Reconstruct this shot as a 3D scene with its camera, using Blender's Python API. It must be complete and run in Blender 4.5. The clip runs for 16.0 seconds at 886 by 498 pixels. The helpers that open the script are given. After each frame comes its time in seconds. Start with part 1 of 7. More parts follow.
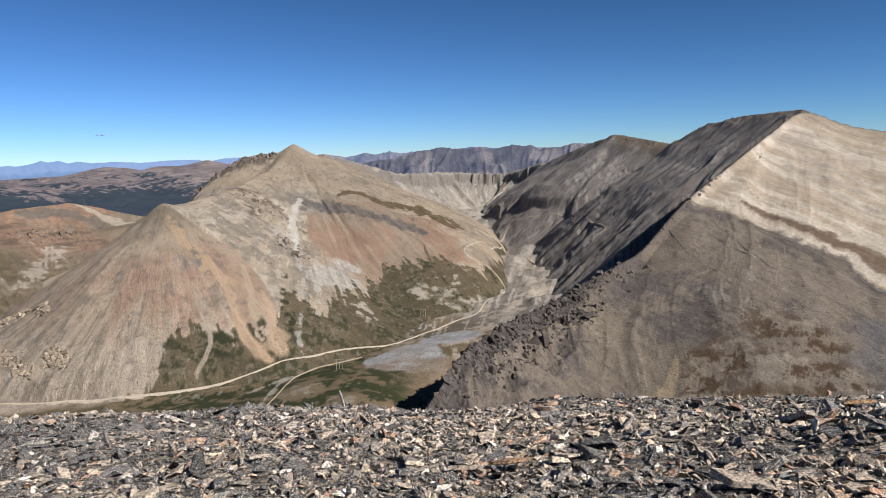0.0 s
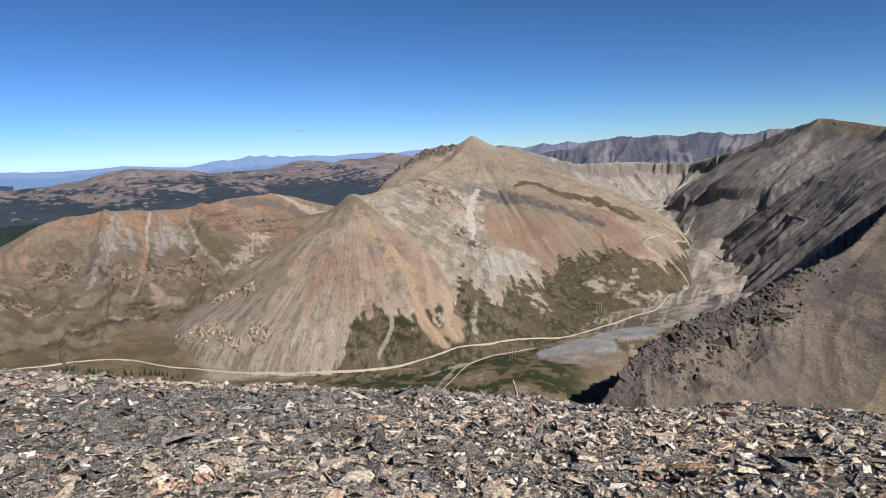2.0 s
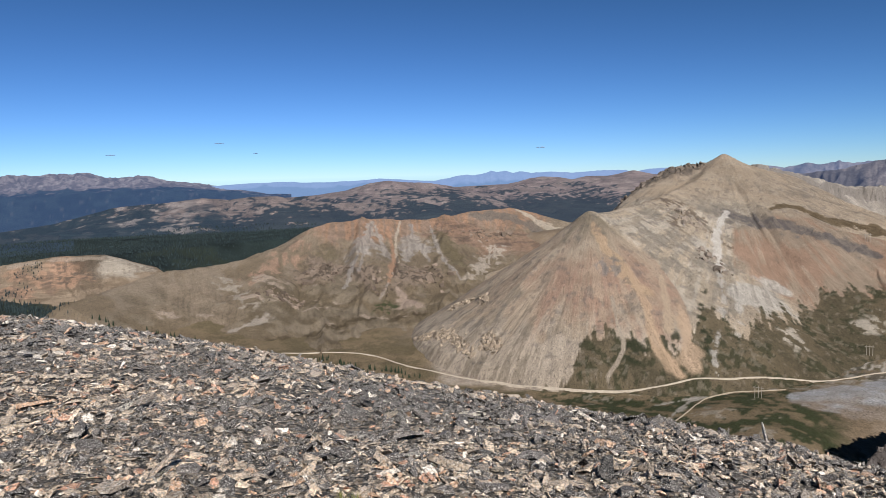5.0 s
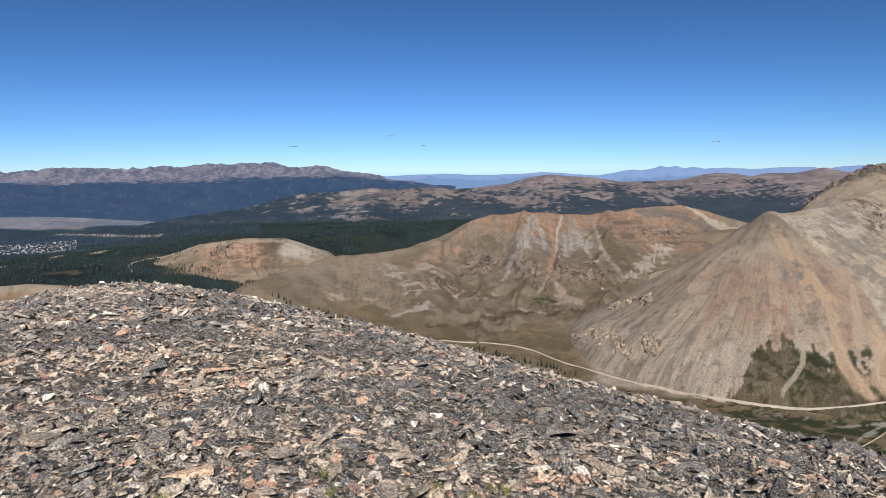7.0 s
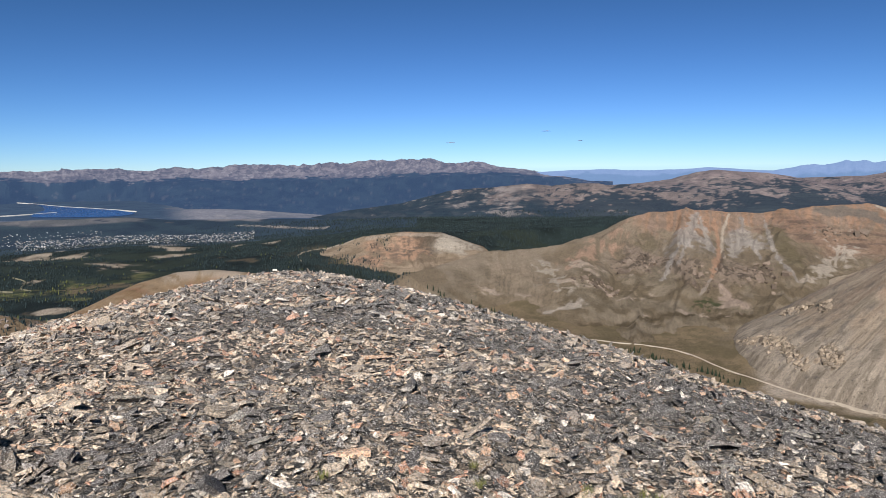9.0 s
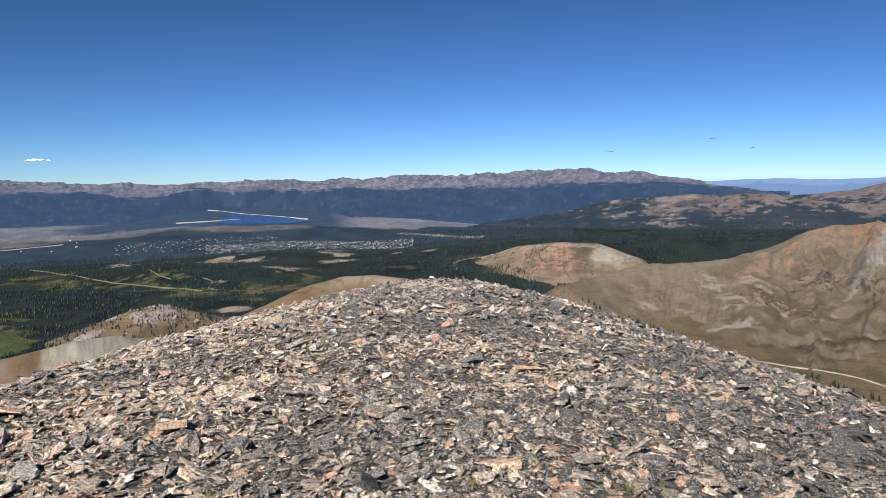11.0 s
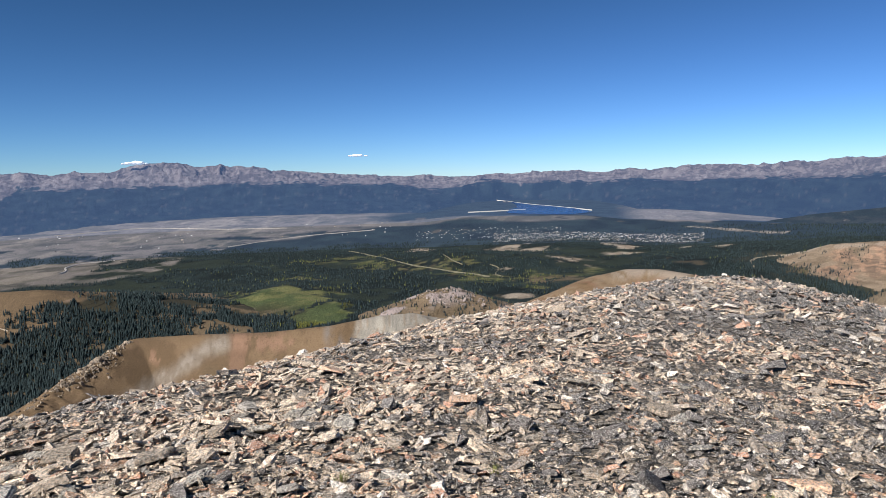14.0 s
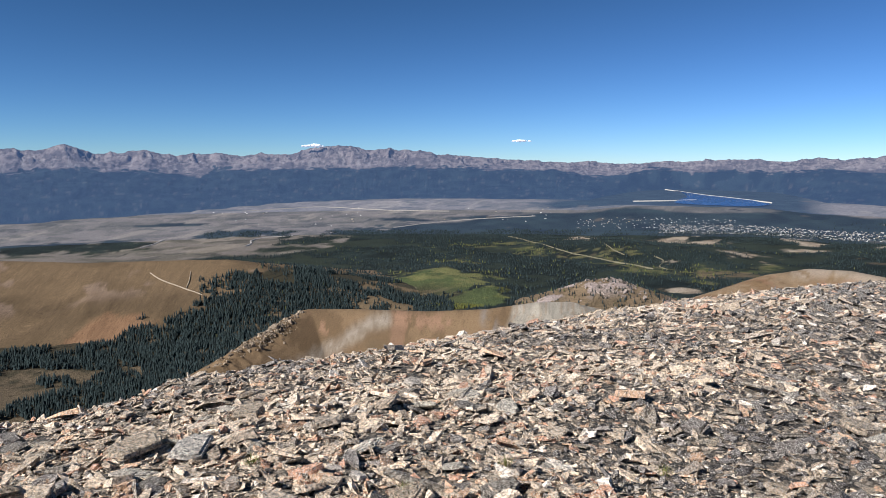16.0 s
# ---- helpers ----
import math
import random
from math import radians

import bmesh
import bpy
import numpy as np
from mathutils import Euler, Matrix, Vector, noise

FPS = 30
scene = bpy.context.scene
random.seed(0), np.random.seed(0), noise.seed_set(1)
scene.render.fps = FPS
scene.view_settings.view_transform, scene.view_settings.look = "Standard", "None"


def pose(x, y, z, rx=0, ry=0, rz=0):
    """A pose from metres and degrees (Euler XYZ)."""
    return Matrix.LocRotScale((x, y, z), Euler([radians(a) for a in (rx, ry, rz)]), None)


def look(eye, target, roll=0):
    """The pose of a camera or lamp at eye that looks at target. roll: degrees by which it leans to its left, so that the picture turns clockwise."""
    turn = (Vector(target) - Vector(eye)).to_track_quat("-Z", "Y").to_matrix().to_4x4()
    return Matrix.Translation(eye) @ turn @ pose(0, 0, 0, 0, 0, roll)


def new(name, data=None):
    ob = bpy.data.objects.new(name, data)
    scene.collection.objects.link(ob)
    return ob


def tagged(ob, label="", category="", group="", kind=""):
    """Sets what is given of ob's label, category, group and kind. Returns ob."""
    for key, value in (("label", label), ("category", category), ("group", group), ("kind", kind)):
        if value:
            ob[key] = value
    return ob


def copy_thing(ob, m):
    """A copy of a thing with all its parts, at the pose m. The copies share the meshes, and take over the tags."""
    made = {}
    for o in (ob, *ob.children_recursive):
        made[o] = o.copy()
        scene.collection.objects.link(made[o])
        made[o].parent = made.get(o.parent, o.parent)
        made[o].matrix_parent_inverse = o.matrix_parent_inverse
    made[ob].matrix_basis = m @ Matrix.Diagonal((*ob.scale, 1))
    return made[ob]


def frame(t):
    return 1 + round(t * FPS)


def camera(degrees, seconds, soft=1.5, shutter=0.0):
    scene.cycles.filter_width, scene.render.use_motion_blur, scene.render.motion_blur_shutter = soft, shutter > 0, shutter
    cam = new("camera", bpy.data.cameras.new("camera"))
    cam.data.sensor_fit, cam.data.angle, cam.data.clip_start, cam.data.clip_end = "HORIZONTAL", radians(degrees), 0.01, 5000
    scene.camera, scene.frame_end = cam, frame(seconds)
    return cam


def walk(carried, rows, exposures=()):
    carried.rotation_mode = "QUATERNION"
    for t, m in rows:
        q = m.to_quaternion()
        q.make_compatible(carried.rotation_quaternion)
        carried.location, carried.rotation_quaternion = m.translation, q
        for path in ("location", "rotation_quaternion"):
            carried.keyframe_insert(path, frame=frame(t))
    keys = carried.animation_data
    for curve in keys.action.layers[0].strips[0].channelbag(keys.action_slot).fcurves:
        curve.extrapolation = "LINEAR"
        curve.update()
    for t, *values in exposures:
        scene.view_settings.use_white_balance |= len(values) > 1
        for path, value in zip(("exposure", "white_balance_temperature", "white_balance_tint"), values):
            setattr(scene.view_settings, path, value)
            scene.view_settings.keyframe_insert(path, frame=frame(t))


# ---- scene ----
cam = camera(65.1, 16.0, soft=0.25)
EYE = 1.5
# seconds, place of the eye in metres from its first place, yaw, pitch, roll in degrees
ROWS = [
    (0, 0.000, 0.000, 0.000, -0.02, -7.82, -1.48),
    (0.5, -0.001, 0.001, -0.000, 3.54, -8.02, -1.69),
    (1, -0.001, 0.001, -0.000, 6.99, -8.13, -1.96),
    (1.5, -0.003, 0.001, -0.001, 10.45, -8.15, -2.29),
    (2, -0.005, 0.001, -0.001, 14.56, -8.10, -2.36),
    (2.5, -0.008, 0.004, -0.003, 19.33, -7.95, -2.24),
    (3, -0.012, 0.005, -0.003, 23.55, -7.69, -2.02),
    (3.5, -0.016, 0.007, -0.004, 26.56, -7.23, -1.82),
    (6, -0.126, 0.230, -0.086, 39.68, -5.94, -1.03),
    (6.5, -0.125, 0.212, -0.079, 43.38, -6.09, -0.78),
    (7, -0.121, 0.192, -0.072, 47.07, -6.48, -0.46),
    (7.5, -0.121, 0.186, -0.066, 50.44, -6.86, -0.35),
    (8, -0.117, 0.174, -0.064, 53.48, -7.01, -0.45),
    (10.5, -0.130, 0.195, -0.068, 69.44, -5.87, -0.76),
    (11, -0.142, 0.189, -0.069, 72.55, -5.75, -0.83),
    (11.5, -0.150, 0.183, -0.070, 75.61, -5.73, -0.95),
    (12, -0.144, 0.174, -0.070, 78.96, -5.65, -1.07),
    (12.5, -0.140, 0.164, -0.066, 82.73, -5.58, -1.08),
    (13, -0.138, 0.160, -0.066, 87.07, -5.59, -1.31),
    (13.5, -0.142, 0.151, -0.074, 91.56, -5.77, -1.35),
    (14, -0.134, 0.150, -0.077, 95.73, -6.07, -1.30),
    (14.5, -0.130, 0.142, -0.082, 99.16, -6.42, -1.02),
    (15, -0.135, 0.122, -0.086, 102.11, -6.71, -0.59),
    (15.5, -0.148, 0.094, -0.085, 105.32, -6.83, -0.49),
    (16, -0.173, 0.052, -0.088, 108.91, -7.07, -0.27),
]
walk(cam, [(t, pose(x, y, EYE + z, 90 + pitch, 0, yaw) @ pose(0, 0, 0, 0, 0, roll)) for t, x, y, z, yaw, pitch, roll in ROWS],
     exposures=[(0, 0.33), (2, 0.29), (3.5, 0.22), (8, 0.2), (11, 0.25), (13, 0.33), (16, 0.4)])

# ---------------------------------------------------------------- world and sun
SUN_AZ, SUN_EL = 128.0, 39.0
world = bpy.data.worlds.new("sky")
scene.world = world
world.use_nodes = True
wn = world.node_tree
sky = wn.nodes.new("ShaderNodeTexSky")
sky.sky_type, sky.sun_disc = "NISHITA", False
sky.sun_elevation, sky.sun_rotation = radians(SUN_EL), radians(SUN_AZ)
sky.altitude, sky.air_density, sky.dust_density, sky.ozone_density = 4000, 1.0, 0.0, 3.5
# deepen the thin high-altitude sky: each channel scaled and raised
parts = wn.nodes.new("ShaderNodeSeparateColor")
whole = wn.nodes.new("ShaderNodeCombineColor")
wn.links.new(sky.outputs[0], parts.inputs[0])
for i, (gain, power) in enumerate(((0.74, 1.40), (0.875, 1.32), (1.14, 1.50))):
    low, up = wn.nodes.new("ShaderNodeMath"), wn.nodes.new("ShaderNodeMath")
    low.operation, up.operation = "MULTIPLY", "POWER"
    low.inputs[1].default_value, up.inputs[1].default_value = 0.085 * gain ** (1 / power), power
    wn.links.new(parts.outputs[i], low.inputs[0])
    wn.links.new(low.outputs[0], up.inputs[0])
    wn.links.new(up.outputs[0], whole.inputs[i])
wn.links.new(whole.outputs[0], wn.nodes["Background"].inputs[0])
wn.nodes["Background"].inputs[1].default_value = 1.0
sun = new("sun", bpy.data.lights.new("sun", "SUN"))
sun.data.energy, sun.data.angle, sun.data.color = 5.0, radians(0.53), (1.0, 0.965, 0.925)
sun_dir = Vector((math.sin(radians(SUN_AZ)) * math.cos(radians(SUN_EL)), math.cos(radians(SUN_AZ)) * math.cos(radians(SUN_EL)), math.sin(radians(SUN_EL))))
sun.matrix_world = look(sun_dir * 100, (0, 0, 0))

# ---------------------------------------------------------------- terrain maths
def lattice(ix, iy, seed):
    h = (ix.astype(np.int64) * 374761393 + iy.astype(np.int64) * 668265263 + seed * 1274126177) & 0xFFFFFFFF
    h = ((h ^ (h >> 13)) * 1274126177) & 0xFFFFFFFF
    return ((h ^ (h >> 16)) & 0xFFFFFF) / 16777215.0


def vnoise(x, y, seed=0):
    """Smooth noise from 0 to 1."""
    x, y = np.asarray(x, float), np.asarray(y, float)
    ix, iy = np.floor(x), np.floor(y)
    u, v = x - ix, y - iy
    u, v = u * u * u * (u * (6 * u - 15) + 10), v * v * v * (v * (6 * v - 15) + 10)
    a, b = lattice(ix, iy, seed), lattice(ix + 1, iy, seed)
    c, d = lattice(ix, iy + 1, seed), lattice(ix + 1, iy + 1, seed)
    return (a + (b - a) * u) * (1 - v) + (c + (d - c) * u) * v


def fbm(x, y, octaves=4, seed=0, gain=0.5):
    """Layered noise, about -1 to 1."""
    total, amp, norm = 0.0, 1.0, 0.0
    for o in range(octaves):
        total = total + amp * (2 * vnoise(x, y, seed + 17 * o) - 1)
        norm += amp
        x, y, amp = x * 2.03 + 7.1, y * 2.03 - 3.7, amp * gain
    return total / norm * 1.6


def ridged(x, y, octaves=4, seed=0, gain=0.5):
    """Sharp crests, 0 to 1."""
    total, amp, norm = 0.0, 1.0, 0.0
    for o in range(octaves):
        total = total + amp * (1 - np.abs(2 * vnoise(x, y, seed + 31 * o) - 1)) ** 2
        norm += amp
        x, y, amp = x * 2.07 + 3.3, y * 2.07 + 9.2, amp * gain
    return total / norm


def ramp(x, a, b):
    """0 below a, 1 above b, smooth between."""
    t = np.clip((np.asarray(x, float) - a) / (b - a), 0, 1)
    return t * t * (3 - 2 * t)


def at(az, el, r):
    """A place from its bearing to the left of north, its slope above the eye and its range in metres."""
    return (-r * np.sin(np.radians(az)), r * np.cos(np.radians(az)), 1.5 + r * np.tan(np.radians(el)))


def bearing(x, y):
    return np.degrees(np.arctan2(-x, y)), np.hypot(x, y)


def along(x, y, pts):
    """For each place: distance to a line of (x, y, z) points, its height there, the length run along it, and the side (+ to its left)."""
    best = np.full(np.shape(x), 1e18)
    height, run, side = np.zeros(np.shape(x)), np.zeros(np.shape(x)), np.zeros(np.shape(x))
    length = 0.0
    for a, b in zip(pts[:-1], pts[1:]):
        dx, dy = b[0] - a[0], b[1] - a[1]
        n = math.hypot(dx, dy)
        t = np.clip(((x - a[0]) * dx + (y - a[1]) * dy) / (n * n), 0, 1)
        d2 = (x - a[0] - t * dx) ** 2 + (y - a[1] - t * dy) ** 2
        near = d2 < best
        best = np.where(near, d2, best)
        height = np.where(near, a[2] + t * (b[2] - a[2]), height)
        run = np.where(near, length + t * n, run)
        side = np.where(near, dx * (y - a[1]) - dy * (x - a[0]), side)
        length += n
    return np.sqrt(best), height, run, side


def crest(x, y, pts, left, right, reach=900.0, soft=8.0):
    """The height of a ridge with slopes to its left and right that ease off with the distance; also the length along it and the distance from it."""
    top = np.full(np.shape(x), -1e9)
    run_out, d_out, side_out = np.zeros(np.shape(x)), np.zeros(np.shape(x)), np.zeros(np.shape(x))
    length = 0.0
    for a, b in zip(pts[:-1], pts[1:]):
        dx, dy = b[0] - a[0], b[1] - a[1]
        n = math.hypot(dx, dy)
        t = ((x - a[0]) * dx + (y - a[1]) * dy) / (n * n)
        past = ((t < 0) & (a is pts[0])) | ((t > 1) & (b is pts[-1]))
        t = np.clip(t, 0, 1)
        d = np.hypot(x - a[0] - t * dx, y - a[1] - t * dy)
        side = (dx * (y - a[1]) - dy * (x - a[0])) / n
        w = ramp(side, -25, 25)
        k = left * w + right * (1 - w)
        k = np.where(past & (n > 5), np.maximum(k, 0.85 * min(1.0, left + right)), k)
        fall = k * reach * (1 - np.exp(-(np.sqrt(d * d + soft * soft) - soft) / reach)) + 0.12 * np.maximum(d - 350, 0)
        h = a[2] + t * (b[2] - a[2]) - fall
        up = h > top
        top = np.where(up, h, top)
        run_out, d_out, side_out = np.where(up, length + t * n, run_out), np.where(up, d, d_out), np.where(up, side, side_out)
        length += n
    return top, run_out, d_out, side_out


# the ground sheet: the valley with the road, the forest basin, the plain and the foothills of the far range
VALLEY = [at(95, -13.5, 800), at(75, -11.5, 1080), at(60, -11.4, 1250), at(44, -14.1, 1150), at(30, -16.9, 990), at(17, -17.4, 960), at(8, -15.2, 1110), at(2, -14, 1200),
          at(-3, -11.3, 1420), at(-5, -9.5, 1570), at(-4.5, -6.2, 2050), at(-2, -4.5, 2400)]


def ground_height(x, y):
    az, r = bearing(x, y)
    west = np.interp(r, [0, 700, 1500, 2200, 2950, 5200], [-195, -200, -212, -208, -159, -159])
    lake = ramp(az, 80, 85) * (1 - ramp(az, 93, 98))
    west = west * (1 - lake) + lake * np.interp(r, [0, 700, 1500, 2200, 2620, 5200], [-195, -200, -212, -205, -159, -159])
    d, floor, _, _ = along(x, y, VALLEY)
    north = floor + np.maximum(d - 50, 0) * (0.14 - 0.12 * ramp(az, 19, 25) * (1 - ramp(az, 48, 56)) * ramp(r, 1080, 1180) * (1 - ramp(r, 1750, 2000)))
    north = np.minimum(north, -170)
    north = north - 110 * ramp(-az, -9, 8) * (1 - ramp(r, 780, 1050))
    w = ramp(az, 58, 80)
    z = north * (1 - w) + west * w
    far = ramp(r, 2300, 3000) * (1 - w)
    z = z * (1 - far) + far * (-235 + 90 * ramp(r, 3300, 4900))
    # meadow and aspen knolls in the basin
    for a0, wa, r0, r1, rise in ((108.6, 5.0, 940, 1230, 14), (95, 2.8, 1500, 1680, 16), (89, 4.0, 1440, 1640, 16)):
        z = z + rise * np.exp(-((az - a0) / wa) ** 2) * ramp(r, r0, r1) * (1 - ramp(r, r1 + 40, r1 + 320))
    bowl = (1 - ramp(az, 2, 6)) * ramp(r, 1150, 1350) * (1 - ramp(r, 2300, 2500))
    z = z + bowl * (7 * fbm(x / 75, y / 75, 4, 6) + 15 * (ridged(x / 110, y / 60, 4, 7) - 0.45))
    z = z + 5 * fbm(x / 260, y / 260, 4, 3) * (1 - ramp(az, 60, 75) * ramp(r, 2400, 2650)) + 1.2 * fbm(x / 30, y / 30, 3, 5) * (1 - ramp(r, 1500, 2500))
    return z


# crests, from bearing, slope and range: (points, left slope, right slope, reach)
MOUNTAINS = {
    "cone": [  # bare hill with the striped spur across the valley
        ([at(7.3, -0.6, 2120), at(10, 0.14, 1960), at(11.4, 0.62, 1902), at(11.8, 0.84, 1900), at(12.3, 0.62, 1895), at(12.8, 0.42, 1890), at(13.6, 0.3, 1880), at(15.3, 0.18, 1860), at(16.6, -0.55, 1850), at(17.9, -1.4, 1840), at(19.5, -2.9, 1830), at(21.5, -4.6, 1820)], 0.5, 0.9, 1500),
        ([at(11.8, 0.7, 1900), at(13.6, -0.9, 1750), at(17.2, -2.5, 1500), at(20.2, -3.3, 1340), at(21.8, -3.55, 1280)], 0.60, 0.95, 4000),
        ([at(11.8, 0.6, 1900), at(9.2, -2.4, 1720), at(5, -4.4, 1580), at(1, -5.4, 1560), at(-1.6, -7.6, 1540)], 0.5, 0.56, 1500),
        ([at(17.5, -3.0, 1490), at(15.6, -7, 1310), at(14.5, -11.5, 1170), at(14.0, -15.4, 1060)], 0.5, 0.55, 2000),
        ([at(21.8, -3.55, 1280), at(21.82, -3.57, 1279)], 0.67, 0.67, 4000),
    ],
    "cirque": [  # head wall between the two mountains
        ([at(9.5, 0.0, 1980), at(7.3, -0.62, 2120), at(3.7, -1.72, 2380), at(-0.9, -1.68, 2600), at(-5.5, -1.9, 2620), at(-8.3, -1.1, 2480)], 0.5, 0.8, 430),
    ],
    "dark": [  # big mountain with the rocky shaded spur
        ([at(-8.3, -1.1, 2480), at(-11.4, 0.26, 2270), at(-14.07, 1.16, 2120), at(-18.3, 0.29, 1960), at(-20.8, 1.63, 1800), at(-23.5, 2.23, 1660), at(-27.2, 2.53, 1520)], 0.5, 0.7, 2500),
    ],
    "red": [  # reddish hills to the west
        ([at(22, -4.6, 2250), at(23.8, -4.04, 2210), at(26.3, -3.3, 2170), at(27.7, -2.95, 2145), at(28.3, -2.84, 2130), at(29.6, -2.97, 2090), at(31.3, -3.09, 2050), at(33, -3.45, 2020), at(34.4, -3.66, 2000), at(37.1, -3.64, 1955), at(38.9, -3.5, 1925), at(40.7, -3.63, 1895), at(43, -3.7, 1830), at(44.4, -4.1, 1780), at(45.8, -5.2, 1720), at(47.3, -6.1, 1660), at(52.2, -6.63, 1560), at(56.3, -7.0, 1480), at(63, -8.9, 1290)], 0.5, 0.55, 800),
        ([at(40.4, -3.6, 1900), at(40.0, -6.5, 1600), at(40.2, -10.5, 1380)], 0.42, 0.42, 500),
        ([at(33.6, -3.5, 2000), at(34.2, -6.5, 1700), at(34.6, -10.5, 1450)], 0.42, 0.42, 500),
        ([at(47.8, -6.0, 1650), at(49, -9, 1420), at(50, -11.8, 1290)], 0.32, 0.32, 500),
    ],
    "mound": [
        ([at(71.5, -6.9, 1750), at(68.7, -6.4, 1740), at(66.2, -5.57, 1710), at(63.2, -5.24, 1690), at(60.1, -5.3, 1690), at(57.5, -6.25, 1710), at(55, -7.4, 1740)], 0.42, 0.42, 300),
    ],
    "brown": [  # rounded brown hills and forested slopes beyond
        ([at(72, -4.2, 2700), at(67.8, -3.46, 2780), at(63.1, -2.9, 2850), at(59.1, -1.92, 2900), at(57.3, -1.76, 2880), at(55.5, -1.69, 2860), at(53.7, -1.48, 2850), at(52.8, -1.4, 2850), at(50.9, -1.61, 2850), at(49.1, -1.39, 2850), at(47.2, -1.41, 2830), at(46.3, -1.7, 2810), at(44, -1.95, 2770), at(41.7, -2.13, 2740), at(37.1, -2.17, 2690), at(35.3, -2.27, 2670), at(34.4, -2.54, 2660), at(33.1, -2.94, 2650), at(31.7, -3.09, 2640), at(27, -3.4, 2600)], 0.3, 0.35, 500),
    ],
    "round": [
        ([at(56, -1.9, 3500), at(49, -1.7, 3500), at(44, -1.43, 3430), at(41.7, -1.12, 3400), at(40.5, -0.81, 3380), at(39.4, -0.54, 3360), at(38.2, -0.41, 3350), at(37.1, -0.54, 3360), at(34.9, -0.66, 3390), at(33.5, -0.89, 3420), at(31.4, -1.39, 3450), at(29.2, -1.75, 3480), at(27.1, -2.18, 3500), at(21.5, -2.4, 3550), at(14, -2.4, 3600)], 0.3, 0.3, 600),
        ([at(36, -1.3, 4050), at(33, -1.05, 4030), at(28, -0.9, 4000), at(26.4, -0.46, 4000), at(25.6, -0.34, 4000), at(24.4, -0.43, 4000), at(23.2, -0.65, 4010), at(22, -0.4, 4020), at(20.5, -0.43, 4030), at(19.4, -0.27, 4040), at(18.4, -0.04, 4050), at(17.6, -0.24, 4060), at(16.9, -0.41, 4070), at(14, -0.6, 4100)], 0.25, 0.25, 700),
        ([at(33, -2.0, 3700), at(30, -1.55, 3700), at(26, -1.35, 3720), at(23, -1.6, 3740), at(19, -1.5, 3760), at(14, -1.7, 3800)], 0.25, 0.25, 700),
    ],
    "knoll": [  # pale knoll on the way down the ridge
        ([at(70, -8.9, 300), at(75, -8.3, 420), at(78.3, -7.82, 440), at(80.6, -7.84, 440), at(82.8, -8.35, 430), at(86, -9.7, 400), at(90, -11.4, 370), at(94.5, -13.2, 340)], 0.5, 0.5, 900),
    ],
    "saddle": [  # tan saddle with crags on its end
        ([at(93, -13.0, 345), at(95.2, -11.9, 330), at(98.5, -11.33, 310), at(101.1, -11.47, 300), at(105, -12.05, 295), at(110.5, -12.22, 305), at(115.7, -11.93, 325), at(119.9, -11.78, 335), at(124, -13.9, 300), at(127.7, -16, 270), at(133, -19, 230)], 0.6, 0.95, 2500),
    ],
    "meadow": [  # broad grassy hill above the forest
        ([at(155, -6.0, 1250), at(141.7, -6.67, 1200), at(136.4, -7.2, 1150), at(129.4, -7.4, 1110), at(126.4, -7.52, 1090), at(124.3, -8.28, 1060), at(121, -9.7, 1020), at(118, -11.2, 1000)], 0.22, 0.30, 900),
    ],
    "rocky": [
        ([at(100.2, -10.9, 950), at(97, -9.6, 980), at(95.2, -9.24, 990), at(93, -9.95, 980), at(90.3, -11.1, 950)], 0.4, 0.4, 500),
    ],
}


# the dark mountain's edge by bearing: range and slope of the rocky spur, the summit and the crest beyond
EDGE_AZ = [-60, -55, -42, -34, -30.1, -28.2, -27.1, -26.4, -24, -19.5, -15.9, -10.1, -5.4, -1.5, 1.5, 6, 12]
EDGE_R = [1400, 1400, 1420, 1450, 1480, 1500, 1510, 1470, 1310, 1140, 1020, 910, 820, 735, 645, 560, 500]
EDGE_EL = [-2.3, -2, -0.8, 0.4, 1.25, 2.1, 2.47, 1.9, -0.08, -3.9, -8.3, -11.6, -13.9, -16.15, -20.4, -26, -30]


def spur_height(x, y):
    """The sunny face falls from the edge towards the ridge, the shaded side drops away behind it."""
    az, r = bearing(x, y)
    def eased(values, wide):
        return sum(np.interp(az + k * wide, EDGE_AZ, values) for k in (-1, -0.5, 0, 0.5, 1)) / 5

    # sharp along the edge, broad folds further down the face
    low = ramp(eased(EDGE_R, 0.6) - r, 15, 260)
    edge = eased(EDGE_R, 0.6) * (1 - low) + eased(EDGE_R, 4.0) * low
    top = eased(EDGE_EL, 0.6) * (1 - low) + eased(EDGE_EL, 4.0) * low
    crest_z = 1.5 + edge * np.tan(np.radians(top))
    gap = edge - r
    back = np.where(az > -26, 2.0, 0.5)
    z = crest_z - np.where(gap > 0, 0.40 * gap + 8 * ramp(gap, 0, 40), -back * gap)
    which = np.where((az > -27.2) | (gap > 0), 1.0, 2.0)
    return z, np.where(gap > 0, x - 0.28 * y, 0.86 * x + 0.51 * y), np.abs(gap), np.where(which == 1, gap, -gap), which


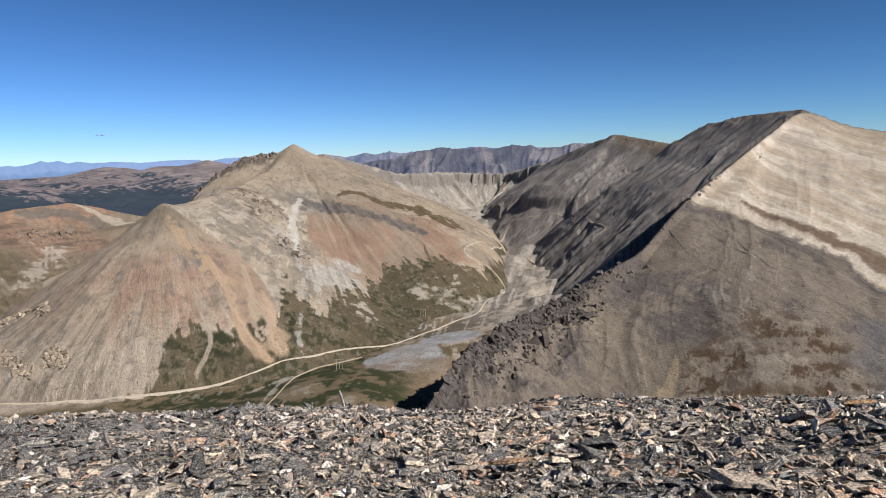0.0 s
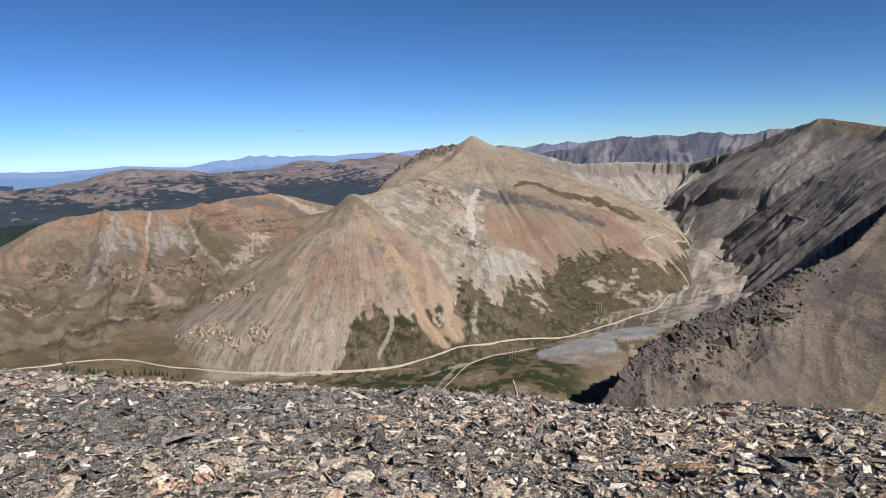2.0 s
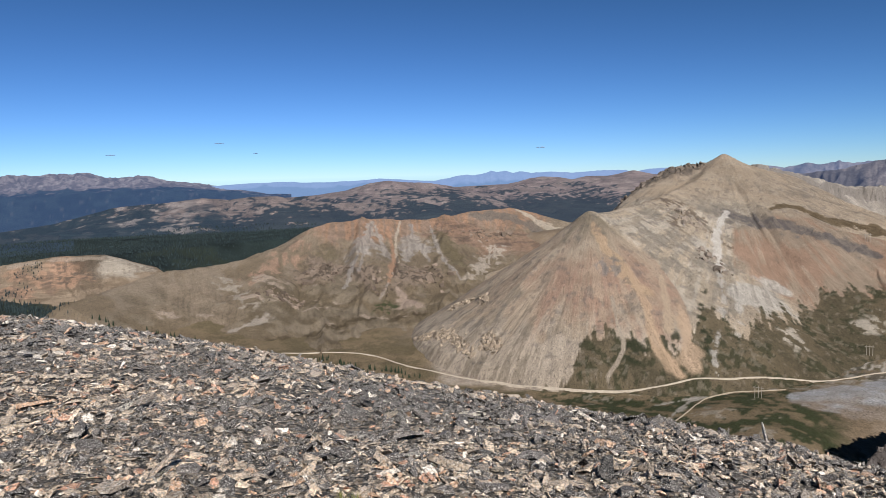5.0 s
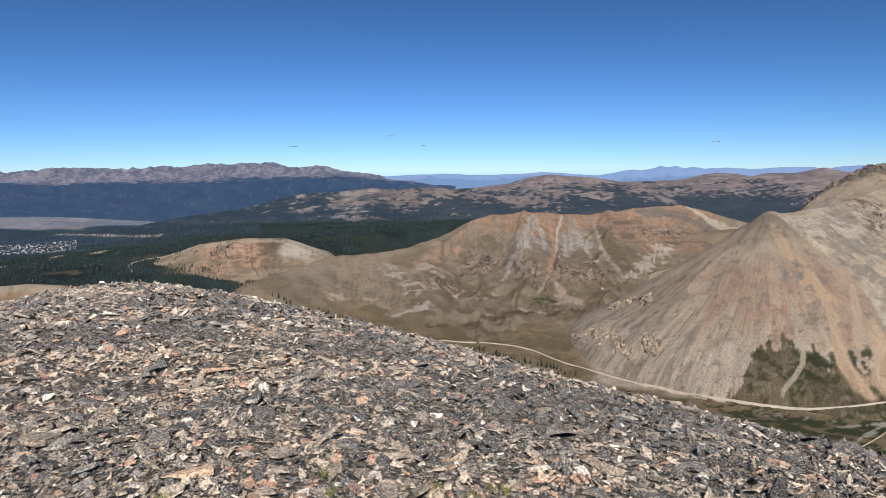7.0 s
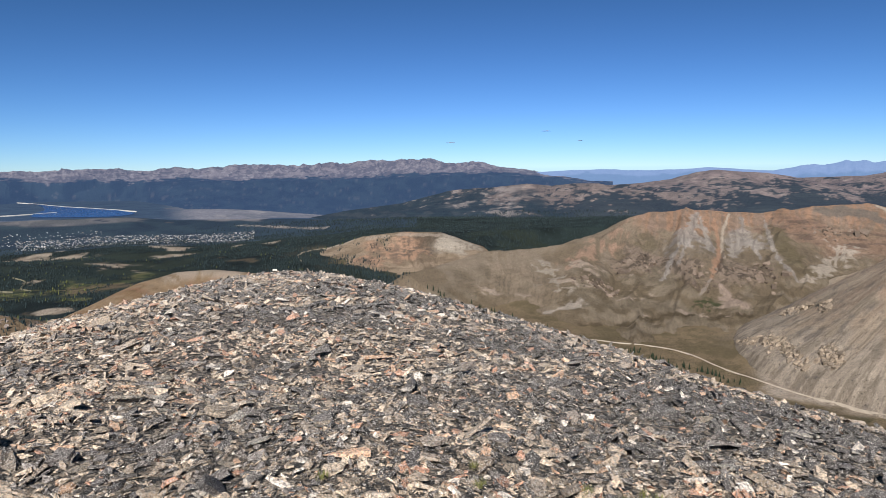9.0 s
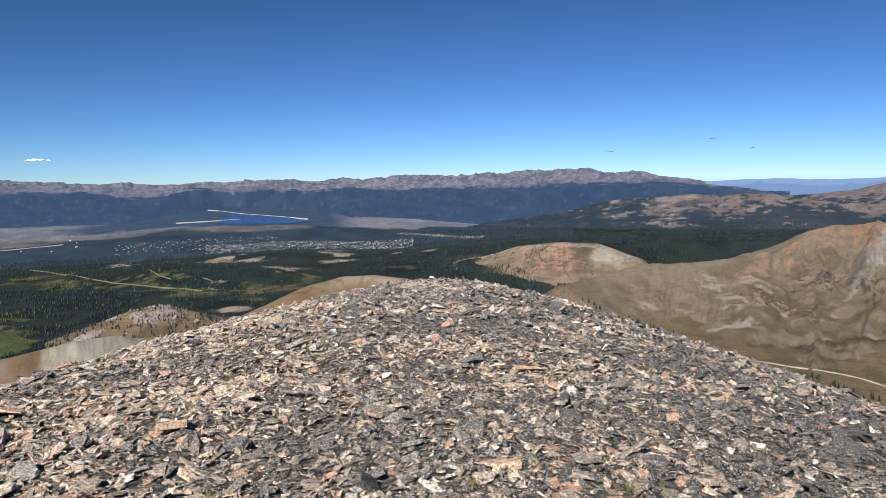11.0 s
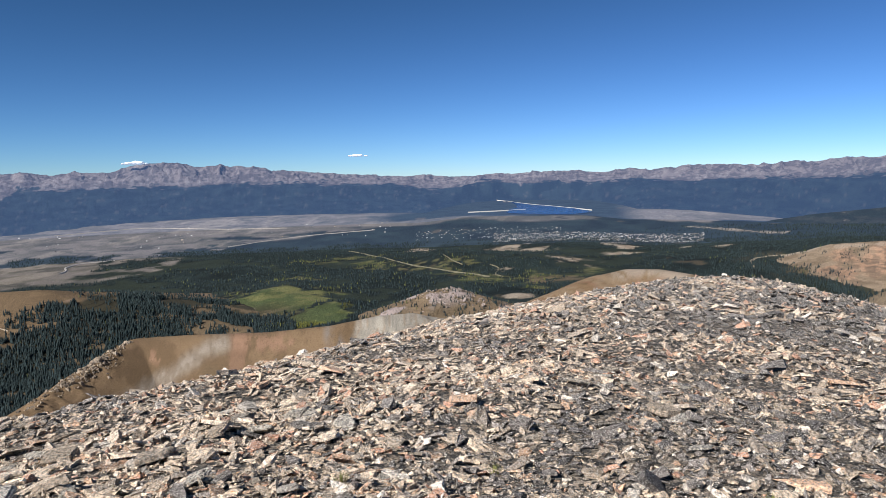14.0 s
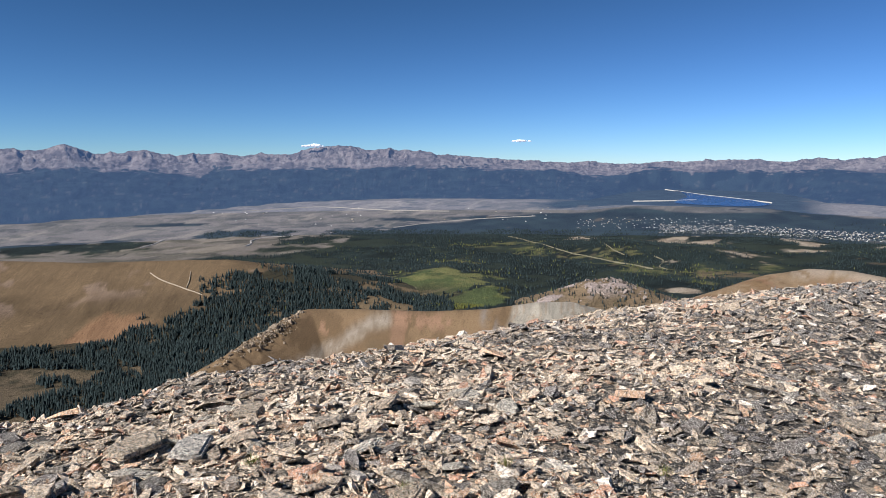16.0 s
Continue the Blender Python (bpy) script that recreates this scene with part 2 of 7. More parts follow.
def mountain_height(key, x, y):
    """Height, length along the crest, distance from it, side, and which crest."""
    out = None
    for i, (pts, left, right, reach) in enumerate(MOUNTAINS[key]):
        h, run, d, side = crest(x, y, pts, left, right, reach)
        if out is None:
            out = [h, run, d, side, np.zeros(np.shape(x))]
            gap = np.full(np.shape(x), 99.0)
        else:
            up = h > out[0]
            gap = np.where(up, h - out[0], np.minimum(gap, out[0] - h))
            soft = 26
            fillet = np.maximum(soft - np.abs(h - out[0]), 0) ** 2 / (4 * soft)
            h = h + fillet
            out[0] = out[0] + fillet
            for j, v in enumerate((h, run, d, side, np.full(np.shape(x), float(i)))):
                out[j] = np.where(up, v, out[j])
    if key == "dark":
        spur = spur_height(x, y)
        up = spur[0] > out[0]
        gap = np.abs(spur[0] - out[0])
        out = [np.where(up, b, a) for a, b in zip(out, spur)]
    h, run, d, side, which = out
    far = ramp(d, 8, 160) * ramp(gap, 0, 22)
    size = {"cone": 1.0, "cirque": 1.0, "dark": 1.1, "red": 1.5, "mound": 0.8, "brown": 0.9, "round": 0.9, "knoll": 0.12, "saddle": 0.12, "meadow": 0.25, "rocky": 0.35}[key]
    s = run + 300 * which + 25 * fbm(x / 120, y / 120, 2, 11)
    if key == "red":
        az, r = bearing(x, y)
        s = az * 27 + 25 * fbm(x / 120, y / 120, 2, 11)
        d = np.where(which > 0, 160 + d, d)
        far = ramp(d, 8, 160) * (1 - 0.8 * ramp(az, 45.5, 50))
    amp, rib = 15.0, 4.5
    if key == "cone":
        nose = at(21.8, -3.55, 1280)
        turn = np.arctan2(y - nose[1], x - nose[0])
        s = np.where(which == 4, turn * 190 + 12 * fbm(x / 120, y / 120, 2, 11), s)
        amp, rib = np.where(which == 4, 7.0, 15.0), np.where(which == 4, 2.0, 4.5)
    gully = ridged(s / 95, d / 700, 3, 21) - 0.5
    fine = ridged(s / 24, d / 160, 3, 22) - 0.5
    if key == "dark":
        far = far * np.where((which == 2) | ((which == 1) & (side > 0)), 0.34, 1.0)
    h = h + size * (far * (amp * gully + rib * fine) + 3.5 * fbm(x / 60, y / 60, 4, 23) * (0.35 + 0.65 * far) + 0.45 * fbm(x / 11, y / 11, 3, 24))
    if key == "dark":
        shade = (which == 1) * ramp(-side, -25, 15) * (1 - ramp(d, 90, 190))
        az, r = bearing(x, y)
        h = h + shade * (0.7 + 0.6 * ramp(az, -18, -6)) * (26 * (ridged(x / 70, y / 70, 3, 25) - 0.52) + 4 * (ridged(x / 24, y / 24, 3, 26) - 0.5)) * ramp(d, 4, 30)
        h = h + (which == 1) * ramp(az, -17, -9) * (1 - ramp(d, 50, 190)) * ramp(side, -5, 12) * (24 * (ridged(x / 52, y / 52, 4, 45) - 0.58) + 5 * (ridged(x / 15, y / 15, 3, 46) - 0.5))
        face = (which == 0) * ramp(-side, 0, 12)
        patchy = ramp(fbm(s / 150, d / 130, 3, 29), -0.25, 0.35)
        h = h + face * ramp(d, 15, 70) * (11 * (ridged(s / 70, d / 420, 4, 27) - 0.6) + (3 + 7 * patchy) * (ridged((s + 0.35 * d) / 24, d / 190, 3, 30) - 0.5))
        # a broken cliff along the foot of the face, teeth along its top
        foot = d - (275 + 26 * fbm(s / 90, d * 0, 3, 33) + 22 * (ridged(s / 30, d * 0, 3, 34) - 0.5))
        h = h + face * (1 - ramp(run, 650, 800)) * (12 * ramp(d, 70, 180) - 17 * ramp(foot, 0, 10) * ramp(run, 60, 200)) - face * 0.14 * np.maximum(d - 240, 0)
        h = h + face * (1 - ramp(d, 10, 45)) * 13 * (ridged(s / 34, d / 60, 4, 36) - 0.55)
    if key == "cirque":
        h = h + ramp(d, 0, 30) * (1 - ramp(d, 110, 200)) * 16 * (ridged(s / 34, d / 600, 3, 28) - 0.6)
        # a scalloped cliff under the rim
        lip = d - (9 + 26 * ridged(s / 26, d * 0, 3, 37) + 8 * fbm(s / 90, d * 0, 2, 38))
        h = h - (16 + 16 * ramp(fbm(s / 110, d * 0, 2, 39), -0.4, 0.4)) * ramp(lip, 0, 9) + 12 * ramp(d, 0, 14)
    if key == "cone":
        az, r = bearing(x, y)
        h = h - 45 * ramp(-az, 2.5, 7)
        h = h - (which == 4) * ramp(az, 16, 20) * 0.6 * np.maximum(d - 322, 0)
        flank = np.interp(az, [11, 13, 15, 16.6, 17.9, 19.5, 21.5, 24, 28, 36], [80, 45, 14, -13, -42, -87, -155, -225, -310, -420])
        h = np.minimum(h, flank + 4 * fbm(x / 40, y / 40, 3, 35) + 400 * (1 - ramp(r, 1500, 1650)))
        h = h + (which == 0) * ramp(az, 12.5, 14) * (1 - ramp(d, 30, 90)) * 12 * (ridged(x / 30, y / 30, 4, 32) - 0.5)
    if key == "saddle":
        az, r = bearing(x, y)
        h = h + ramp(az, 120, 122) * (1 - ramp(d, 3, 12)) * 2.4 * (ridged(x / 7, y / 7, 3, 31) - 0.35)
    # stripes follow the fall of the slope on ribs too
    if key == "red":
        along_spur = bearing(x, y)[0] > 46.5
        run, d = np.where(along_spur, 0.98 * x + 0.15 * y, s), np.where(along_spur, 0.15 * x - 0.98 * y, 2200 - bearing(x, y)[1])
    if key == "cone":
        az, r = bearing(x, y)
        top = at(11.8, 0, 1900)
        fan, off = np.arctan2(y - top[1], x - top[0]), np.hypot(x - top[0], y - top[1])
        run, d = np.where(which == 3, az * 21, run), np.where(which == 3, 1700 - r, d)
        run = np.where(which == 4, turn * 190, run)
        run, d = np.where(which < 3, np.mod(fan, math.tau) * 420, run), np.where(which < 3, off, d)
    if key == "dark":
        out = (which == 2) | ((which == 1) & (side > 0))
        run, d = np.where(out, 0.86 * x + 0.51 * y, 0.29 * x - 0.956 * y), np.where(out, 0.51 * x - 0.86 * y, d)
    return h, run, d, side, which


# the stony ridge that carries the eye
GX, GY, QXX, QXY, QYY = 0.0932, -0.0700, 0.00191, 0.00515, 0.01616


def ridge_height(x, y):
    r2 = x * x + y * y
    dome = GX * x + GY * y - (QXX * x * x + 2 * QXY * x * y + QYY * y * y)
    dome = dome - 0.0036 * ramp(np.degrees(np.arctan2(-x, y)), 126, 142) * r2
    r = np.sqrt(r2)
    steep = -0.62 * (r - 12)
    z = np.where(r > 14, np.maximum(dome, steep - 6), dome)
    rough = ramp(r, 1.0, 6.0)
    return z + rough * (0.10 * fbm(x / 2.3, y / 2.3, 3, 41) + 0.05 * fbm(x / 0.6, y / 0.6, 2, 42))


# far backdrops: crest slopes by bearing
WEST_CREST = ([47, 49.6, 51.4, 53.8, 55.6, 56.8, 58.4, 59.4, 60.5, 61.6, 63.8, 64.9, 66, 67.7, 68.8, 70.3, 71.7, 73.5, 75.3, 76.2, 77.1, 79, 80.7, 82.5, 83.7, 85.5, 87.2, 89.5, 90.7, 92.1, 93.5, 94.6, 96.3, 99.4, 102.3, 105.4, 106.8, 108, 109.5, 112, 113.4, 114.7, 115.7, 117.4, 118.8, 119.8, 121.1, 122.4, 123.4, 124.7, 127.5, 128.7, 129.7, 131.1, 132, 133.5, 134.3, 135.2, 136.2, 137.2, 137.8, 138.6, 141.2, 150, 165],
              [-1.2, -0.66, -0.42, -0.05, 0.2, 0.5, 0.53, 0.47, 0.92, 0.83, 0.74, 0.83, 0.65, 0.51, 0.65, 0.45, 0.48, 0.42, 0.43, 0.56, 0.4, 0.17, 0.35, 0.15, 0.17, 0.32, 0.24, 0.13, 0.24, 0.12, 0.0, 0.03, 0.14, 0.12, 0.31, 0.44, 0.65, 0.77, 0.85, 1.18, 1.32, 1.25, 1.39, 1.59, 1.39, 1.33, 0.93, 0.86, 0.99, 0.8, 0.93, 0.99, 0.8, 0.93, 1.17, 0.92, 1.1, 0.86, 1.16, 1.57, 1.45, 1.2, 1.24, 0.9, 0.6])
WEST_TREES = ([47, 55, 57.3, 61.5, 63.7, 67.1, 72.9, 75.9, 79.6, 84, 86.9, 89.3, 91.3, 94.1, 96.9, 99, 103.8, 108, 114, 120.8, 124, 126.9, 128.2, 129.7, 134.4, 136.6, 141, 165],
              [-1.3, -0.41, -0.48, -0.46, -0.6, -0.77, -0.68, -0.86, -0.56, -0.86, -0.59, -1.04, -0.41, -0.84, -1.15, -0.67, -0.5, -0.36, -0.39, -0.41, -0.46, -0.34, -1.08, -0.55, -0.5, -0.24, -0.6, -0.6])


def west_height(x, y):
    az, r = bearing(x, y)
    top = 1.5 + 4780 * np.tan(np.radians(np.interp(az, *WEST_CREST))) - 8
    foot = np.interp(az, *WEST_TREES)
    for k in (-0.8, 0.8, -1.6, 1.6):
        foot = foot + np.interp(az + k, *WEST_TREES)
    foot = foot / 5
    bench = 1.5 + 4430 * np.tan(np.radians(foot))
    low = np.interp(az, [50, 62, 72, 80, 83.5, 90, 93, 97, 112, 118, 130, 145], [3000, 3000, 2990, 3000, 4000, 4300, 4050, 2980, 3150, 3000, 2650, 2450])
    base = ground_height(x, y)
    a = np.clip((r - low) / (4430 - low), 0, 1)
    b = np.clip((r - 4430) / 350, 0, 1)
    z = base + (bench - base) * (0.25 * a + 0.75 * a * a) + (top - bench) * b
    z = np.where(r > 4780, top - (r - 4780) * 0.4, z)
    rough = ramp(a, 0, 0.6)
    warp = 0.35 * fbm(az / 1.5, r / 150, 3, 65)
    spurs, ribs = ridged(az / 1.5 + warp, r / 620, 4, 61) - 0.5, ridged(az / 0.5 + 2 * warp, r / 260, 3, 64) - 0.5
    body = b * (1 - 0.8 * ramp(b, 0.8, 1))
    z = z + rough * (60 * spurs * (0.15 + body) * ramp(top - bench, -20, 90) + 26 * body * ribs + 3 * fbm(az / 1.2, r / 120, 4, 62) + 6 * ramp(b, 0.7, 1) * (ridged(az / 0.5, r / 300, 3, 63) - 0.5))
    return z - 6 * (1 - ramp(a, 0, 0.03))


# crest slopes by bearing of the three far ranges: (bearings, slopes, range of the crest, depth of the front, jaggedness)
NORTH_RANGES = {
    "near": ([-22, -13, -11.7, -11, -9.7, -8.1, -7.3, -6.7, -5.9, -5, -4.2, -3.3, -2.2, -1, -0.1, 0.9, 1.6, 2.9, 4, 6, 9, 12],
             [0.2, 0.5, 0.57, 0.64, 0.36, 0.26, 0.58, 0.5, 0.66, 0.43, 0.27, 0.46, 0.4, 0.44, 0.62, 0.36, 0.37, 0.0, -0.3, -0.45, -0.6, -0.7], 4400, 420, 1.0),
    "behind": ([-22, -12, -6, -4, -2.6, 0, 2.4, 3.2, 4.1, 5.3, 6.1, 7.6, 9.2, 10.5, 14], [0.1, 0.3, 0.3, 0.4, 0.5, 0.25, 0.23, 0.12, 0.3, 0.08, 0.24, -0.1, 0.13, 0.0, -0.1], 4640, 180, 0.7),
    "blue": ([12, 14, 15.9, 17, 18.4, 19.4, 20.5, 21.7, 23.2, 24.4, 25, 26.4, 27.4, 28, 28.6, 29.3, 29.7, 30.1, 31, 31.8, 32.7, 34.4, 36.2, 38.9, 41.7, 44, 47, 50, 55, 62],
             [0, 0.1, 0.14, 0.07, -0.08, 0.05, 0.1, 0.03, -0.08, 0.05, 0.06, -0.01, 0.13, 0.05, 0.23, 0.1, 0.24, 0.11, -0.06, -0.05, -0.14, -0.48, -0.38, -0.18, -0.34, -0.37, -0.25, -0.35, -0.6, -0.7], 4700, 450, 0.5),
}


def north_height(key, x, y):
    slopes_az, slopes, far, deep, jag = NORTH_RANGES[key]
    az, r = bearing(x, y)
    top = 1.5 + far * np.tan(np.radians(np.interp(az, slopes_az, slopes)))
    b = np.clip((r - far + deep) / deep, 0, 1)
    z = -170 + (top + 170) * (0.55 * b + 0.45 * b * b)
    z = np.where(r > far, top - (r - far) * 0.5, z)
    # spurs run down from the crest
    spurs = ridged(az / 1.1 + 0.3 * fbm(az / 2, r / 200, 2, 75), r / 500, 4, 71) - 0.5
    jag = jag * (1 - 0.85 * ramp(az, 32, 35))
    return z + jag * (58 * spurs * ramp(b, 0.05, 0.4) * (1 - 0.85 * ramp(b, 0.75, 1)) + 9 * ramp(b, 0.6, 1) * (ridged(az / 0.55, r / 400, 4, 73) - 0.5)) + 2 * fbm(az, r / 90, 3, 72)


# ---------------------------------------------------------------- materials
def node_mat(name):
    m = bpy.data.materials.new(name)
    m.use_nodes = True
    nt = m.node_tree
    return m, nt, nt.nodes["Principled BSDF"]


def add(nt, kind, **values):
    n = nt.nodes.new(kind)
    for k, v in values.items():
        n.inputs[k].default_value = v
    return n


def noise_node(nt, scale, detail=4.0, rough=0.6, vector=None):
    n = add(nt, "ShaderNodeTexNoise", Scale=scale, Detail=detail, Roughness=rough)
    if vector is not None:
        nt.links.new(vector, n.inputs["Vector"])
    return n.outputs["Fac"]


def to_range(nt, value, a, b, c, d):
    n = nt.nodes.new("ShaderNodeMapRange")
    for k, v in zip(("From Min", "From Max", "To Min", "To Max"), (a, b, c, d)):
        n.inputs[k].default_value = v
    nt.links.new(value, n.inputs["Value"])
    return n.outputs["Result"]


def scaled(nt, colour, value):
    n = nt.nodes.new("ShaderNodeVectorMath")
    n.operation = "SCALE"
    nt.links.new(colour, n.inputs[0])
    nt.links.new(value, n.inputs["Scale"])
    return n.outputs[0]


def bump(nt, bsdf, value, strength, distance):
    b = add(nt, "ShaderNodeBump", Strength=strength, Distance=distance)
    nt.links.new(value, b.inputs["Height"])
    nt.links.new(b.outputs[0], bsdf.inputs["Normal"])


def terrain_mat(name, grain, patch, relief, depth, haze=None, spread=0.36, flow=0.0, specks=0.0, drawn=1.0):
    """Bare ground whose large-scale colour is the mesh's own 'tint'. With flow, grain and rills are drawn out down the
    slope; lengths in metres. haze: colour and strength of a glow that stands in for distance haze.
    """
    m, nt, bsdf = node_mat(name)
    tint = nt.nodes.new("ShaderNodeAttribute")
    tint.attribute_name = "tint"
    pos = nt.nodes.new("ShaderNodeTexCoord").outputs["Object"]

    def fall(across, down):
        run = nt.nodes.new("ShaderNodeAttribute")
        run.attribute_name = "flow"
        stretch = nt.nodes.new("ShaderNodeVectorMath")
        stretch.operation = "MULTIPLY"
        stretch.inputs[1].default_value = (1 / across, 1 / down, 0)
        nt.links.new(run.outputs["Vector"], stretch.inputs[0])
        return stretch.outputs[0]

    fine = noise_node(nt, 1 / grain, 8, 0.75, pos)
    wide = noise_node(nt, 1 / patch, 6, 0.65, pos)
    c = scaled(nt, tint.outputs["Color"], to_range(nt, fine, 0.32, 0.68, 1 - spread, 1 + spread))
    c = scaled(nt, c, to_range(nt, wide, 0.3, 0.7, 0.88, 1.12))
    height = noise_node(nt, 1 / relief, 8, 0.75, pos)
    if flow:
        rills = noise_node(nt, 1.0, 6, 0.72, fall(7.0, 110.0 * drawn))
        grit = noise_node(nt, 1.0, 6, 0.78, fall(2.4, 11.0 * drawn))
        c = scaled(nt, c, to_range(nt, rills, 0.32, 0.68, 1 - flow, 1 + flow))
        c = scaled(nt, c, to_range(nt, grit, 0.32, 0.68, 1 - 1.3 * flow, 1 + 1.3 * flow))
        both = nt.nodes.new("ShaderNodeMath")
        both.operation = "ADD"
        nt.links.new(to_range(nt, rills, 0, 1, 0, 0.5), both.inputs[0])
        nt.links.new(to_range(nt, grit, 0, 1, 0, 0.6), both.inputs[1])
        height = both.outputs[0]
    if specks:
        where = fall(specks, 1 + (2.2 * drawn) * specks) if flow else pos
        k = 1.0 if flow else 1 / specks
        c = scaled(nt, c, to_range(nt, noise_node(nt, k, 4, 0.7, where), 0.58, 0.63, 1.0, 0.5))
        c = scaled(nt, c, to_range(nt, noise_node(nt, 0.8 * k, 4, 0.7, where), 0.40, 0.35, 1.0, 1.35))
    nt.links.new(c, bsdf.inputs["Base Color"])
    bsdf.inputs["Roughness"].default_value = 0.95
    bsdf.inputs["Specular IOR Level"].default_value = 0.15
    bump(nt, bsdf, height, 1.0, depth)
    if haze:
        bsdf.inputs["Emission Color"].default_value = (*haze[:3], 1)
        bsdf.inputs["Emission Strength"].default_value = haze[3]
    return m


MAT_SLOPE = terrain_mat("scree_slope", 1.5, 45.0, 12.0, 3.8, None, 0.36, 0.13, 1.9, 0.55)
MAT_CRAG = terrain_mat("broken_rock", 1.6, 12.0, 3.0, 1.6, None, 0.45)
MAT_DARK = terrain_mat("dark_scree", 1.5, 60.0, 10.0, 3.8, None, 0.4, 0.2, 1.8, 0.4)
MAT_GRASS = terrain_mat("dry_slope", 1.6, 45.0, 6.0, 0.9, None, 0.28, 0.16, 0.9)
MAT_RIDGE = terrain_mat("dry_ridge", 0.5, 30.0, 2.0, 0.35, None, 0.24, 0.0, 0.45)
MAT_GROUND = terrain_mat("valley_ground", 3.0, 60.0, 5.0, 2.4, None, 0.45, 0.0, 2.4)
# far ground, hills and ranges glow blue: distance haze put into emission
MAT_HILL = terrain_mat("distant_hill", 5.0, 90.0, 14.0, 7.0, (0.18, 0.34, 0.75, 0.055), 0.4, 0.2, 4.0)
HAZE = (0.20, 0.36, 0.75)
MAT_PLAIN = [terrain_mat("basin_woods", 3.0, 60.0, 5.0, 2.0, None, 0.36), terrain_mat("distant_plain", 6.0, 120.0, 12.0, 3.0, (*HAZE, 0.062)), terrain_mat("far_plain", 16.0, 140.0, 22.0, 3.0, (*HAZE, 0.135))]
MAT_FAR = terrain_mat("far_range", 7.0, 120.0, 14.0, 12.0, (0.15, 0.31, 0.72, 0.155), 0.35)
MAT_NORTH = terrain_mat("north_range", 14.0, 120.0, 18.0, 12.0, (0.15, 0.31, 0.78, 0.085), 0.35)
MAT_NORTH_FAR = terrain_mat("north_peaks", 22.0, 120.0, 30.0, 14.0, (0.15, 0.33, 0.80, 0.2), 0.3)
MAT_BLUE_HAZE = terrain_mat("far_hazed_hills", 22.0, 160.0, 30.0, 8.0, (0.24, 0.41, 0.80, 0.55), 0.2)


def rubble_mat():
    """Fine broken slate between the slabs: angular chips of many colours, with the shade of their gaps put into the
    colour.
    """
    m, nt, bsdf = node_mat("ridge_rubble")
    pos = nt.nodes.new("ShaderNodeTexCoord").outputs["Object"]
    warp = nt.nodes.new("ShaderNodeTexNoise")
    warp.inputs["Scale"].default_value = 30
    nt.links.new(pos, warp.inputs["Vector"])
    off = nt.nodes.new("ShaderNodeVectorMath")
    off.operation = "MULTIPLY_ADD"
    off.inputs[1].default_value = (0.02, 0.02, 0.02)
    nt.links.new(warp.outputs["Color"], off.inputs[0])
    nt.links.new(pos, off.inputs[2])
    cell = nt.nodes.new("ShaderNodeTexVoronoi")
    cell.inputs["Scale"].default_value = 24
    nt.links.new(off.outputs[0], cell.inputs["Vector"])
    edge = nt.nodes.new("ShaderNodeTexVoronoi")
    edge.feature = "DISTANCE_TO_EDGE"
    edge.inputs["Scale"].default_value = 24
    nt.links.new(off.outputs[0], edge.inputs["Vector"])
    grey = nt.nodes.new("ShaderNodeSeparateColor")
    nt.links.new(cell.outputs["Color"], grey.inputs[0])
    r = nt.nodes.new("ShaderNodeValToRGB")
    stops = ((0.0, (0.03, 0.028, 0.027)), (0.3, (0.085, 0.078, 0.072)), (0.5, (0.20, 0.165, 0.13)), (0.72, (0.38, 0.295, 0.215)), (0.92, (0.54, 0.46, 0.37)))
    el = r.color_ramp.elements
    while len(el) < len(stops):
        el.new(0.5)
    for e, (p, c) in zip(el, stops):
        e.position, e.color = p, (*c, 1)
    nt.links.new(grey.outputs[0], r.inputs[0])
    c = scaled(nt, r.outputs[0], to_range(nt, noise_node(nt, 60, 5, 0.7, pos), 0.35, 0.65, 0.5, 1.5))
    # chips darken towards their edges, painted shade of the gaps
    c = scaled(nt, c, to_range(nt, edge.outputs["Distance"], 0.0, 0.12, 0.35, 1.0))
    fleck = nt.nodes.new("ShaderNodeMix")
    fleck.data_type = "RGBA"
    nt.links.new(to_range(nt, noise_node(nt, 85, 5, 0.8, pos), 0.55, 0.6, 0.0, 0.6), fleck.inputs["Factor"])
    nt.links.new(c, fleck.inputs["A"])
    fleck.inputs["B"].default_value = (0.70, 0.66, 0.60, 1)
    nt.links.new(fleck.outputs["Result"], bsdf.inputs["Base Color"])
    bsdf.inputs["Roughness"].default_value = 0.9
    both = nt.nodes.new("ShaderNodeMath")
    both.operation = "ADD"
    nt.links.new(grey.outputs[1], both.inputs[0])
    nt.links.new(to_range(nt, noise_node(nt, 70, 5, 0.75, pos), 0.3, 0.7, 0.0, 0.8), both.inputs[1])
    bump(nt, bsdf, both.outputs[0], 1.0, 0.04)
    return m


MAT_RUBBLE = rubble_mat()


